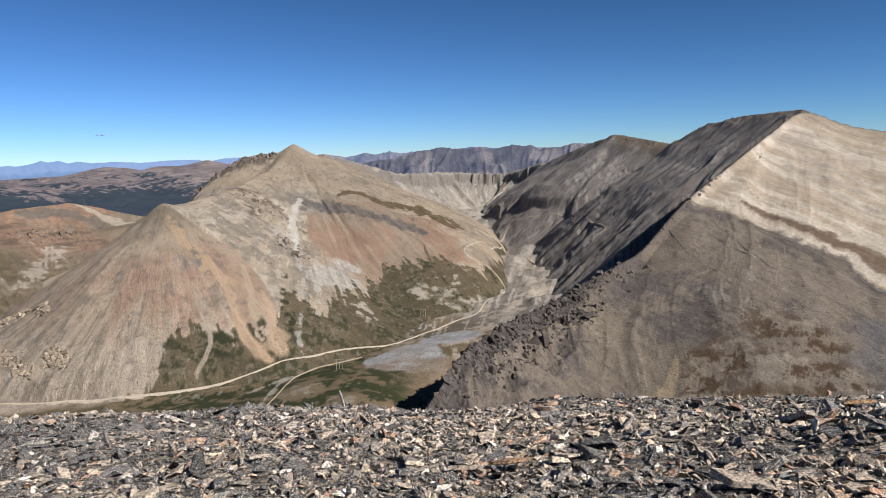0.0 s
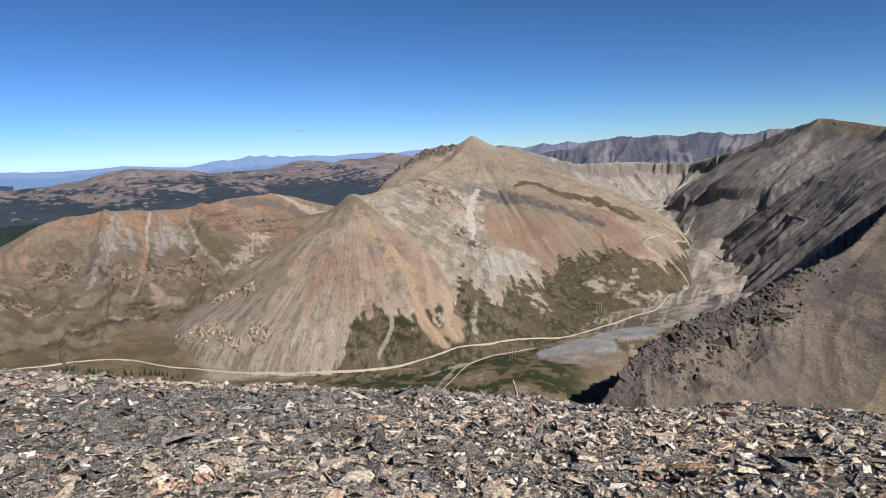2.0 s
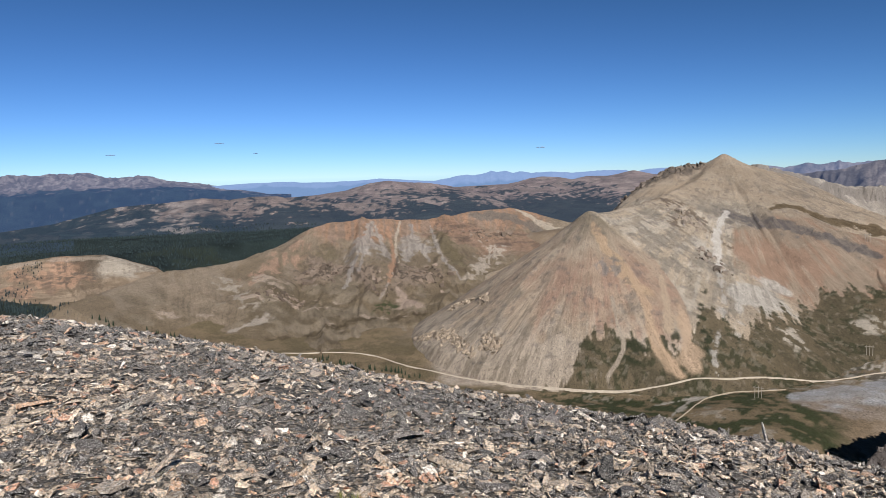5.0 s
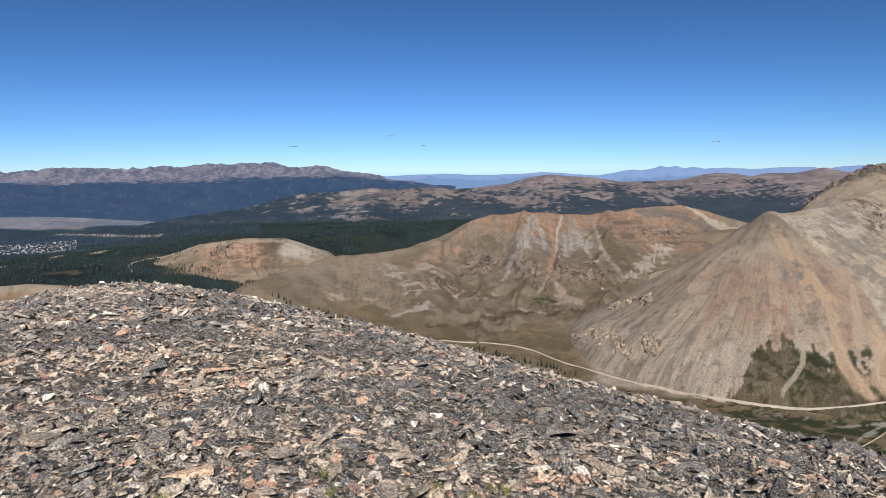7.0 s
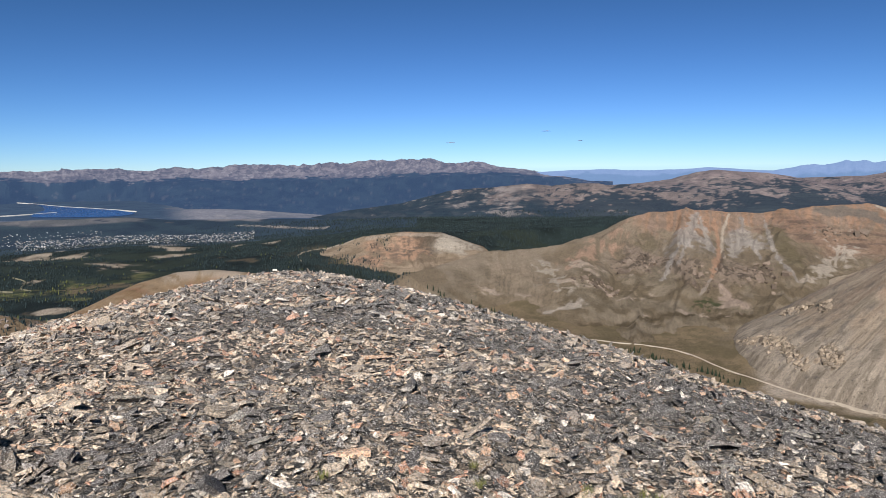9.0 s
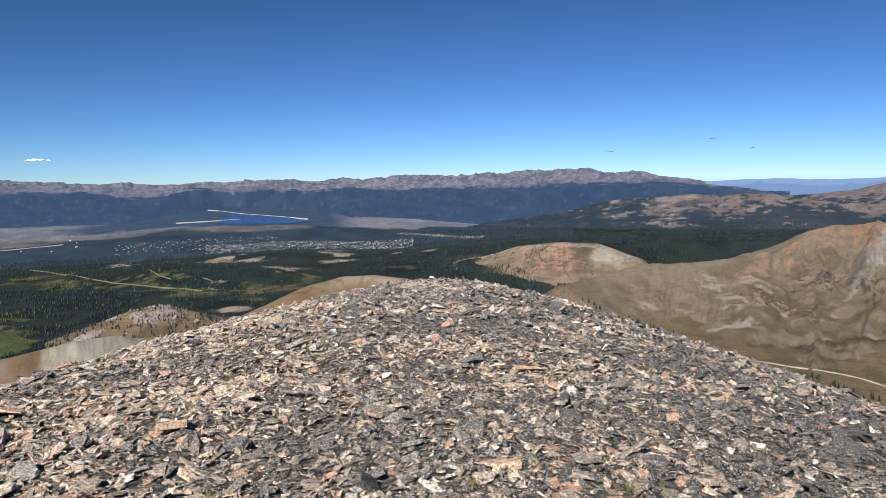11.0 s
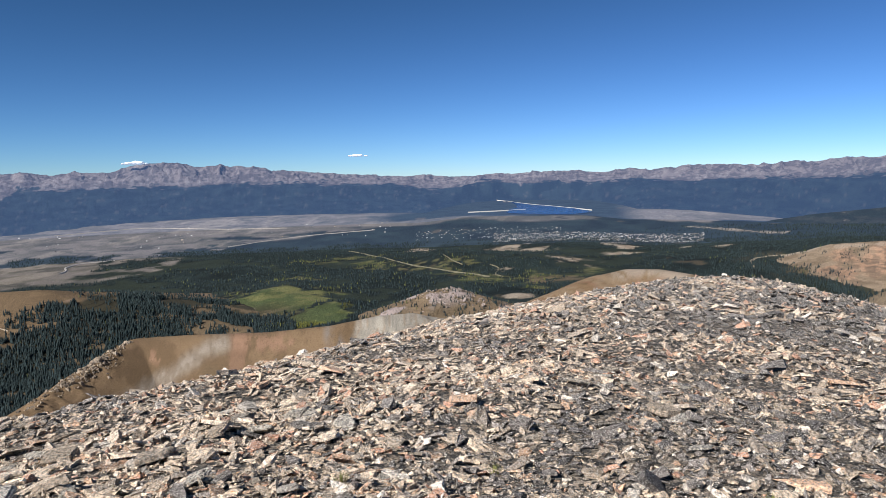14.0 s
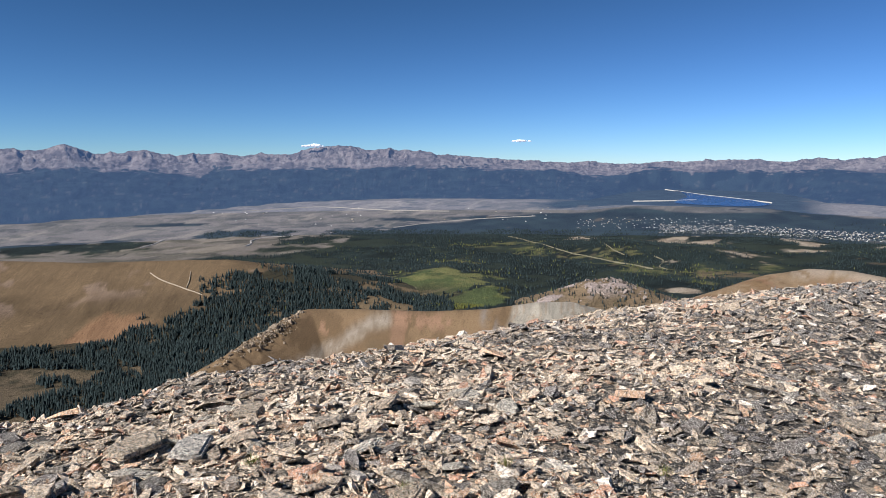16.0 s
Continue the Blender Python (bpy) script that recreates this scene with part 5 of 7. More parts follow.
# scales all terrain tints slightly darker and a little bluer
TONE = np.array((0.93, 0.93, 0.955))


def mountain(key, label, az, r, colour, material):
    def keep(x, y, z):
        return z > ground_height(x, y) - 14
    v, q, t, f = polar_sheet(az, r, lambda x, y: mountain_height(key, x, y), colour, keep)
    ob = new({"red": "hill", "mound": "hill", "brown": "hill", "round": "hill", "knoll": "knoll", "saddle": "ridge", "meadow": "hill", "rocky": "hill"}.get(key, "mountain"), mesh_from(key, v, q, material, t * TONE, flow=f))
    return tagged(ob, label, "mountain" if key in ("cone", "cirque", "dark") else "hill", kind="structure")


span = np.arange
mountain("cone", "bare tan and reddish mountain with scree streaks", np.concatenate([span(-8, 36, 0.075), span(36, 46, 0.3)]), np.concatenate([span(780, 1680, 3.4), span(1680, 1940, 5), span(1940, 2250, 14)]), colour_cone, MAT_SLOPE)
mountain("cirque", "pale gullied headwall of a glacial bowl", span(-13, 13, 0.075), np.concatenate([span(1700, 2640, 4.5), span(2640, 2720, 12)]), colour_cirque, MAT_SLOPE)
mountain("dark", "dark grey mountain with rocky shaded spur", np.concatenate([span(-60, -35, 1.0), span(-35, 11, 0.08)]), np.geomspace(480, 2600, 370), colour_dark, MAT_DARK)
mountain("red", "reddish brown hill with scree fans", np.concatenate([span(18, 58, 0.085), span(58, 68, 0.2)]), np.concatenate([span(1000, 2200, 4.2), span(2200, 2500, 15)]), colour_red, MAT_SLOPE)
mountain("mound", "low orange-brown treeless mound", span(52, 76, 0.1), span(1450, 1950, 4), colour_mound, MAT_SLOPE)
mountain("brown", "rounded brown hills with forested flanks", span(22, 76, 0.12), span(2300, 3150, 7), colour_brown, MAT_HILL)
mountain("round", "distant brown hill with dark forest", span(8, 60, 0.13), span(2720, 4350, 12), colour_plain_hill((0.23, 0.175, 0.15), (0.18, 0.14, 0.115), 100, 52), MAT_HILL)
mountain("knoll", "smooth pale tan knoll", span(60, 100, 0.18), span(180, 620, 3.5), colour_knoll, MAT_RIDGE)
mountain("saddle", "tan grassy ridge with crags", span(88, 145, 0.14), np.concatenate([span(140, 230, 6), span(230, 350, 1.2), span(350, 520, 6)]), colour_saddle, MAT_RIDGE)
mountain("meadow", "broad straw-coloured hill above the forest", span(104, 165, 0.18), span(560, 1560, 8), colour_meadow, MAT_GRASS)
mountain("rocky", "small wooded hill with pale boulders", span(86, 104, 0.12), span(820, 1150, 3), colour_rocky, MAT_SLOPE)

bearings = np.concatenate([span(-55, -14, 1.0), span(-14, 45, 0.15), span(45, 145, 0.26), span(145, 305.1, 3.0)])
rings = np.concatenate([np.geomspace(60, 690, 20), span(700, 1600, 6.5), np.geomspace(1606, 4900, 120)])
v, q, t, f = polar_sheet(bearings, rings, ground_height, colour_ground)
me = mesh_from("ground", v, q, MAT_GROUND, t * TONE)
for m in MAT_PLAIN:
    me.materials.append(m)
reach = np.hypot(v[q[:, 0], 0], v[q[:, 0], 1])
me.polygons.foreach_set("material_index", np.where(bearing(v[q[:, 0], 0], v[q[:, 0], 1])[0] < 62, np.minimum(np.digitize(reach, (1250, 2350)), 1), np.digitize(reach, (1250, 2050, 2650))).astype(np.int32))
tagged(new("ground", me), "valley floor and wooded plain", "ground", kind="structure")

# far ranges; their haze is a blue glow in the materials
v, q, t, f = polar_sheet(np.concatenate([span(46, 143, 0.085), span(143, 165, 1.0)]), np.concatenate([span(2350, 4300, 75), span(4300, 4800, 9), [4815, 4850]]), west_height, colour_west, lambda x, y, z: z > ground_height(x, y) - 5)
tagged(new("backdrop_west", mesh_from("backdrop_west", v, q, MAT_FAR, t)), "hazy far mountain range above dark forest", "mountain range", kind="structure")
for key, name, label, material, a0, a1, r0, r1 in (("near", "backdrop_north", "hazy grey-brown far mountain range with spurs", MAT_NORTH, -22, 13, 3985, 4480), ("behind", "backdrop_north_behind", "blue-grey peaks behind the far range", MAT_NORTH_FAR, -22, 14, 4460, 4720), ("blue", "backdrop_north_west", "blue hazy jagged peaks and hills on the horizon", MAT_BLUE_HAZE, 12, 62, 4250, 4780)):
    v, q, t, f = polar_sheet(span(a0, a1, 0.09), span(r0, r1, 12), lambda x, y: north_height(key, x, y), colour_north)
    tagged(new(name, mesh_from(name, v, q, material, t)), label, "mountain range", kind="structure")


# ---------------------------------------------------------------- outcrops
def hull_block(rnd):
    """A broken block with flat faces and snapped corners, about one metre across."""
    bm = bmesh.new()
    for i in range(8):
        p = [(1 if i >> k & 1 else -1) * rnd.uniform(0.62, 1.0) for k in range(3)]
        if rnd.random() < 0.35:
            p[rnd.randrange(3)] *= rnd.uniform(0.1, 0.5)
        bm.verts.new((p[0] * 0.55, p[1] * 0.36, p[2] * 0.5))
    bmesh.ops.convex_hull(bm, input=bm.verts)
    bmesh.ops.delete(bm, geom=[v for v in bm.verts if not v.link_faces], context="VERTS")
    bmesh.ops.triangulate(bm, faces=bm.faces)
    bm.verts.index_update()
    co, tri = np.array([v.co[:] for v in bm.verts]), np.array([[v.index for v in f.verts] for f in bm.faces])
    bm.free()
    return co, tri


BLOCKS = [hull_block(random.Random(900 + i)) for i in range(12)]


def outcrop(name, label, key, lines, count, size, tint, seed, lean=0.35, spread_size=0.5):
    """Broken rock along (bearing, range) lines on a mountain; each line has its spread in metres."""
    rng = np.random.default_rng(seed)
    V, T, C, base, feet, many = [], [], [], 0, [], []
    for n in range(count):
        line, spread = lines[rng.integers(len(lines))]
        f = rng.uniform(0, len(line) - 1)
        i = min(int(f), len(line) - 2)
        a = [line[i][k] + (line[i + 1][k] - line[i][k]) * (f - i) for k in (0, 1)]
        p = np.array(at(a[0], 0, a[1])[:2]) + rng.normal(0, spread, 2)
        s = size * math.exp(rng.normal(0, spread_size))
        co, tri = BLOCKS[rng.integers(len(BLOCKS))]
        m = Matrix.Rotation(rng.uniform(0, 6.28), 3, "Z") @ Matrix.Rotation(rng.normal(0, lean), 3, "X") @ Matrix.Rotation(rng.normal(0, lean), 3, "Y")
        q = (co * (s * rng.uniform(0.7, 1.5), s, s * rng.uniform(0.7, 1.5))) @ np.array(m).T + (p[0], p[1], 0.02 * s)
        V.append(q)
        feet.append(p)
        many.append(len(q))
        T.append(tri + base)
        C.append(np.tile(np.array(tint) * rng.uniform(0.55, 1.6), (len(q), 1)))
        base += len(q)
    feet = np.array(feet)
    V = np.concatenate(V)
    V[:, 2] += np.repeat(mountain_height(key, feet[:, 0], feet[:, 1])[0], many)
    me = mesh_from(name, V, np.zeros((0, 4), int), MAT_CRAG, np.concatenate(C), False, np.concatenate(T))
    return tagged(new(name, me), label, "rock outcrop", kind="stuff")


outcrop("spur_crags", "dark broken crags along the shaded mountain spur", "dark", [([(-15, 1000), (-10.1, 915), (-5.4, 825), (-1.5, 740), (1.2, 655)], 12), ([(-9.5, 935), (-5, 850), (-1, 765), (2, 690)], 14), ([(-12, 905), (-6, 810), (-2, 725)], 15)], 2400, 2.5, (0.085, 0.072, 0.064), 31, 0.6, 0.6)
outcrop("loose_blocks", "dark loose blocks strewn over the spur", "dark", [([(-17, 930), (-12, 850), (-7, 770), (-3, 700)], 38), ([(-14, 900), (-8, 800), (-3, 715)], 24), ([(-20, 840), (-28, 880)], 60)], 1500, 0.9, (0.13, 0.11, 0.096), 39, 0.5, 0.4)
outcrop("mountain_crags", "grey rock ribs on the shaded mountain face", "dark", [([(-11.4, 2260), (-14.1, 2110), (-18.3, 1950), (-20.8, 1790), (-25, 1600)], 9), ([(-24, 1320), (-19.5, 1150), (-15.9, 1030)], 7), ([(-16, 1500), (-12, 1650), (-9.5, 1700)], 45)], 700, 2.2, (0.125, 0.11, 0.102), 32, 0.5, 0.45)
outcrop("summit_crags", "dark brown crags beside the bare summit", "cone", [([(13.2, 1880), (15.8, 1855), (19.3, 1835)], 10), ([(14.5, 1850), (17, 1835), (19, 1815)], 16)], 300, 4.6, (0.15, 0.12, 0.095), 33)
outcrop("slope_crags", "weathered tan crags low on the bare slope", "cone", [([(36.2, 1180), (34.8, 1150), (33.6, 1128), (32.6, 1080), (31.6, 1040)], 4.5), ([(35.4, 1165), (33.8, 1120), (32.4, 1066)], 6), ([(33.0, 1225), (31.8, 1205)], 6), ([(30.6, 1187), (30.3, 1160)], 3.5), ([(30.4, 1060), (29.4, 1030)], 6)], 900, 2.8, (0.27, 0.215, 0.16), 34, 0.4, 0.55)
outcrop("bowl_crags", "small brown outcrops below the plateau rim", "cone", [([(15.2, 1510), (14.0, 1490)], 22), ([(12.7, 1370), (12.3, 1300)], 16)], 110, 4.0, (0.22, 0.18, 0.145), 35)
outcrop("hill_crags", "broken reddish-brown rock on the hill's steep gullies", "red", [([(34.6, 1600), (35.6, 1520)], 26), ([(39.6, 1520), (39.4, 1440)], 22), ([(43.4, 1600), (43.8, 1500)], 24), ([(31.5, 1900), (28.5, 1960)], 16), ([(46, 1420), (48, 1400)], 20)], 380, 4.2, (0.17, 0.13, 0.10), 38, 0.4, 0.6)
outcrop("boulder_hill", "pinkish boulders on the small wooded hill", "rocky", [([(97.5, 978), (95.2, 985), (93.2, 980)], 12), ([(96.5, 955), (94, 955)], 10)], 190, 2.0, (0.29, 0.24, 0.21), 36)
outcrop("saddle_crags", "tan rock teeth on the end of the grassy ridge", "saddle", [([(120.5, 333), (123, 312), (126, 285), (129, 262)], 1.4), ([(121.5, 318), (125, 288)], 2.0)], 620, 0.62, (0.30, 0.24, 0.18), 37, 0.2, 0.5)
# ---------------------------------------------------------------- the stony ridge underfoot
def colour_ridge(x, y, z, slope):
    n, b = fbm(x / 3.1, y / 3.1, 4, 201), fbm(x / 0.25, y / 0.25, 3, 202)
    return mix((0.12, 0.11, 0.105), (0.27, 0.22, 0.175), ramp(n + 0.8 * b, -0.2, 0.7))


bearings = np.concatenate([np.linspace(-50, 165, 216), np.linspace(169, 310, 36)])
v, q, t, f = polar_sheet(bearings, np.concatenate([[0.01], np.geomspace(0.3, 420, 150)]), ridge_height, colour_ridge)
ridge = tagged(new("ridge", mesh_from("ridge", v, q, MAT_RUBBLE, t)), "stony ridge crest covered in broken slabs", "ridge", kind="structure")


def stone_mat(name, own, k=1.0, plain=None):
    """Weathered slab: the stone's own colour, mottling, grain, pale and dark lichen. k: texture lengths per metre."""
    m, nt, bsdf = node_mat(name)
    pos = nt.nodes.new("ShaderNodeTexCoord").outputs["Object"]
    if plain:
        rgb = nt.nodes.new("ShaderNodeRGB")
        rgb.outputs[0].default_value = (*plain, 1)
        base = rgb.outputs[0]
    elif own:
        pick = nt.nodes.new("ShaderNodeObjectInfo").outputs["Random"]
        r = nt.nodes.new("ShaderNodeValToRGB")
        stops = ((0.0, (0.13, 0.12, 0.113)), (0.14, (0.26, 0.23, 0.20)), (0.3, (0.46, 0.38, 0.29)), (0.58, (0.56, 0.44, 0.33)), (0.76, (0.50, 0.45, 0.38)), (0.92, (0.68, 0.61, 0.52)))
        el = r.color_ramp.elements
        while len(el) < len(stops):
            el.new(0.5)
        for e, (p, c) in zip(el, stops):
            e.position, e.color = p, (*c, 1)
        nt.links.new(pick, r.inputs[0])
        base = r.outputs[0]
    else:
        tint = nt.nodes.new("ShaderNodeAttribute")
        tint.attribute_name = "tint"
        base = tint.outputs["Color"]
    c = scaled(nt, base, to_range(nt, noise_node(nt, 45 * k, 8, 0.75, pos), 0.40, 0.60, 0.4, 2.15))

    def patch(colour, mask, a, b, most, under):
        n = nt.nodes.new("ShaderNodeMix")
        n.data_type = "RGBA"
        nt.links.new(to_range(nt, mask, a, b, 0.0, most), n.inputs["Factor"])
        nt.links.new(under, n.inputs["A"])
        n.inputs["B"].default_value = (*colour, 1)
        return n.outputs["Result"]

    c = patch((0.03, 0.028, 0.026), noise_node(nt, 26 * k, 7, 0.8, pos), 0.55, 0.61, 0.9, c)
    c = patch((0.78, 0.745, 0.68), noise_node(nt, 95 * k, 5, 0.8, pos), 0.545, 0.585, 0.85, c)
    c = patch((0.24, 0.23, 0.10), noise_node(nt, 12 * k, 6, 0.7, pos), 0.64, 0.70, 0.5, c)
    nt.links.new(c, bsdf.inputs["Base Color"])
    bsdf.inputs["Roughness"].default_value = 0.85
    bsdf.inputs["Specular IOR Level"].default_value = 0.25
    bump(nt, bsdf, noise_node(nt, 38 * k, 8, 0.75, pos), 1.0, 0.02 / k)
    return m


MAT_STONES = stone_mat("loose_stones", False)
MAT_SLAB = stone_mat("weathered_slab", True, 0.2)

rng = np.random.default_rng(7)


def scatter(r0, r1, az0, az1, per_m2):
    area = math.radians(az1 - az0) * (r1 * r1 - r0 * r0) / 2
    n = int(area * per_m2)
    r = np.sqrt(rng.uniform(r0 * r0, r1 * r1, n))
    a = np.radians(rng.uniform(az0, az1, n))
    x, y = -r * np.sin(a), r * np.cos(a)
    # beyond the brow of the ridge nothing shows
    dx, dy = x / r, y / r
    brow = np.sqrt(1.5 / (QXX * dx * dx + 2 * QXY * dx * dy + QYY * dy * dy))
    ok = r < 1.35 * brow + 1
    return x[ok], y[ok]


def ridge_normal(x, y):
    e = 0.25
    gx = (ridge_height(x + e, y) - ridge_height(x - e, y)) / (2 * e)
    gy = (ridge_height(x, y + e) - ridge_height(x, y - e)) / (2 * e)
    n = np.stack([-gx, -gy, np.ones_like(gx)], 1)
    return n / np.linalg.norm(n, axis=1)[:, None]


def slabs(x, y, size, steep, lift, flatness):
    """Five-sided broken plates: vertices (n, 10, 3)."""
    n = len(x)
    nor = ridge_normal(x, y) + rng.normal(size=(n, 3)) * steep[:, None]
    nor /= np.linalg.norm(nor, axis=1)[:, None]
    turn = rng.normal(size=(n, 3))
    u = np.cross(nor, turn)
    u /= np.linalg.norm(u, axis=1)[:, None]
    w = np.cross(nor, u)
    ang = (np.arange(5) * math.tau / 5)[None] + rng.uniform(-0.5, 0.5, (n, 5))
    rad = rng.uniform(0.5, 1.25, (n, 5)) * size[:, None]
    long = rng.uniform(0.9, 1.9, n)[:, None]
    thick = size * flatness * rng.uniform(0.5, 1.6, n)
    pu, pw = np.cos(ang) * rad * long, np.sin(ang) * rad / long ** 0.5
    base = np.stack([x, y, ridge_height(x, y) + lift], 1)
    tilt = rng.normal(size=(n, 2)) * 0.12
    out = []
    for k in (-0.5, 0.5):
        f = rng.uniform(0.75, 1.03, (n, 5)) if k > 0 else np.ones((n, 5))
        h = thick[:, None] * (k + rng.uniform(-0.16, 0.16, (n, 5))) + (tilt[:, :1] * pu + tilt[:, 1:] * pw) * (0.5 + k)
        out.append(base[:, None] + u[:, None] * (pu * f)[..., None] + w[:, None] * (pw * f)[..., None] + nor[:, None] * h[..., None])
    return np.concatenate(out, 1)


def stone_tint(x, y):
    """Grey lichened slate, tan, rust and a few pale stones, in drifts."""
    n = len(x)
    az, r = bearing(x, y)
    drift = 1.3 * fbm(x / 2.6, y / 2.6, 4, 211) + np.interp(az, [-40, 0, 30, 55, 75, 92, 110, 150], [-0.25, -0.5, -0.8, -0.75, -0.4, 0.3, 0.6, 0.8])
    p = rng.uniform(size=n) + 0.42 * drift
    k = np.clip(rng.normal(1, 0.22, n), 0.5, 1.6)[:, None]
    c = np.tile(np.array([0.125, 0.116, 0.112]), (n, 1))
    for limit, col in ((0.24, (0.19, 0.172, 0.16)), (0.42, (0.29, 0.245, 0.20)), (0.56, (0.42, 0.345, 0.265)), (0.76, (0.53, 0.435, 0.33)), (1.0, (0.58, 0.485, 0.38))):
        c[p > limit] = col
    # dark stones are darker still at bearings below 95
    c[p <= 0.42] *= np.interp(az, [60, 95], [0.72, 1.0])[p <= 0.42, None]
    rust = rng.uniform(size=n) < 0.06 + 0.12 * (drift > 0.1)
    c[rust] = np.where(rng.uniform(size=(rust.sum(), 1)) < 0.5, (0.50, 0.335, 0.225), (0.43, 0.25, 0.17))
    white = rng.uniform(size=n) < 0.05
    c[white] = (0.66, 0.61, 0.54)
    # darker with range: lichen, and shadow between far stones, put into the colour
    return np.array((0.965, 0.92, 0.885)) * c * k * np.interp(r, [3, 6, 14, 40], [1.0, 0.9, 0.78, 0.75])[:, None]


def stones_mesh(name, verts, tint):
    """All plates in one mesh: five sides and a top each; they lie on their undersides."""
    n = len(verts)
    off = np.arange(n)[:, None, None] * 10
    quad = np.array([[i, (i + 1) % 5, 5 + (i + 1) % 5, 5 + i] for i in range(5)] + [[5, 6, 7, 8]])
    tri = np.array([[5, 8, 9]])
    return mesh_from(name, verts.reshape(-1, 3), (off + quad).reshape(-1, 4), MAT_STONES, np.repeat(tint, 10, 0), False, (off + tri).reshape(-1, 3))


x, y, size = [], [], []
for r0, r1, a0, a1, density, s0, s1 in ((1.7, 4.5, -42, 150, 680, 0.0175, 0.4), (1.7, 4.5, -42, 150, 170, 0.034, 0.42), (4.5, 8, -40, 148, 340, 0.023, 0.4), (4.5, 8, -40, 148, 80, 0.041, 0.42),
                                        (8, 15, -38, 148, 140, 0.035, 0.45), (15, 30, 20, 125, 42, 0.066, 0.42), (30, 60, 45, 100, 11, 0.115, 0.35), (60, 110, 60, 84, 3, 0.2, 0.3), (0.2, 1.7, -42, 150, 60, 0.045, 0.4), (0.2, 7, 150, 318, 40, 0.05, 0.4)):
    px, py = scatter(r0, r1, a0, a1, density)
    x.append(px), y.append(py), size.append(s0 * np.exp(rng.normal(0, s1, len(px))))
x, y, size = np.concatenate(x), np.concatenate(y), np.concatenate(size)
steep = np.where(rng.uniform(size=len(x)) < 0.13, 0.75, np.interp(bearing(x, y)[0], [-40, 25, 60, 95], [0.55, 0.55, 0.42, 0.32]))
steep = np.where(size > 0.05 + 0.004 * np.hypot(x, y), np.minimum(steep, 0.22), steep)
verts = slabs(x, y, size, steep, size * rng.uniform(-0.1, 0.5, len(x)), 0.27)
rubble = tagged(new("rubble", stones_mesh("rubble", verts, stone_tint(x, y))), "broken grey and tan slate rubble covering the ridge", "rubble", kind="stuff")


# the larger slabs, each a thing of its own
def slab_mesh(seed):
    """One broken plate about 1 m long: a few straight snapped sides, a split edge and a step where a layer came away."""
    rnd = random.Random(seed)
    bm = bmesh.new()
    n = rnd.choice((5, 6, 6, 7))
    rim = []
    for i in range(n):
        a = math.tau * (i + rnd.uniform(-0.36, 0.36)) / n
        q = rnd.uniform(0.34, 0.6)
        rim.append((math.cos(a) * q * 1.15, math.sin(a) * q * 0.75))
    thick = rnd.uniform(0.07, 0.15)
    tx, ty = rnd.uniform(-0.1, 0.1), rnd.uniform(-0.1, 0.1)

    def layer(scale, shift, z0, z1):
        rings = []
        for f, z in ((0.9, z0), (1.0, z0 + 0.35 * (z1 - z0)), (0.94, z1)):
            ring = []
            for px, py in rim:
                g = f * scale * rnd.uniform(0.95, 1.04)
                ring.append(bm.verts.new((px * g + shift[0], py * g + shift[1], z + thick * rnd.uniform(-0.07, 0.07) + tx * px + ty * py)))
            rings.append(ring)
        for a, b in zip(rings[:-1], rings[1:]):
            for i in range(n):
                bm.faces.new((a[i], a[(i + 1) % n], b[(i + 1) % n], b[i]))
        bm.faces.new(rings[-1])
        bm.faces.new(rings[0][::-1])

    layer(1.0, (0, 0), -0.5 * thick, 0.25 * thick)
    rim = [(px * rnd.uniform(0.72, 1.0), py * rnd.uniform(0.72, 1.0)) for px, py in rim]
    layer(0.97, (rnd.uniform(-0.04, 0.04), rnd.uniform(-0.03, 0.03)), 0.22 * thick, 0.48 * thick)
    bmesh.ops.triangulate(bm, faces=bm.faces[:])
    bm.normal_update()
    me = bpy.data.meshes.new("slab")
    bm.to_mesh(me)
    bm.free()
    me.materials.append(MAT_SLAB)
    return me


SLABS = [slab_mesh(300 + i) for i in range(16)]


def lay_slab(px, py, length, tilt, spin, lift=0.25, mesh=None, name="flat_rock", label="", upright=False):
    n = Vector(ridge_normal(np.array([px]), np.array([py]))[0])
    n = (n + Vector((random.gauss(0, tilt), random.gauss(0, tilt), 0))).normalized()
    rot = n.to_track_quat("Z", "Y").to_matrix().to_4x4() @ pose(0, 0, 0, 0, 0, spin)
    if upright:
        rot = pose(0, 0, 0, 0, 78, spin)
    ob = new(name, mesh or random.choice(SLABS))
    ob.matrix_world = Matrix.Translation((px, py, float(ridge_height(np.array([px]), np.array([py]))[0]) + length * lift * 0.3)) @ rot @ Matrix.Diagonal((length, length, length, 1))
    return tagged(ob, label or "weathered flat slab lying on the rubble", "rock", "loose slabs on the ridge")


random.seed(11)
count = 0
while count < 250:
    a, rr = random.uniform(-36, 143), math.sqrt(random.uniform(2.4 ** 2, 8.5 ** 2))
    px, py = -rr * math.sin(math.radians(a)), rr * math.cos(math.radians(a))
    lay_slab(px, py, min(0.3, max(0.1, random.lognormvariate(math.log(0.135), 0.35))), 0.2, random.uniform(0, 360), 0.4)
    count += 1
for _ in range(46):
    a, rr = random.uniform(96, 142), math.sqrt(random.uniform(2.3 ** 2, 6.5 ** 2))
    lay_slab(-rr * math.sin(math.radians(a)), rr * math.cos(math.radians(a)), random.uniform(0.17, 0.3), 0.2, random.uniform(0, 360), 0.35, None, "flat_rock", "large weathered slab half sunk in the rubble")
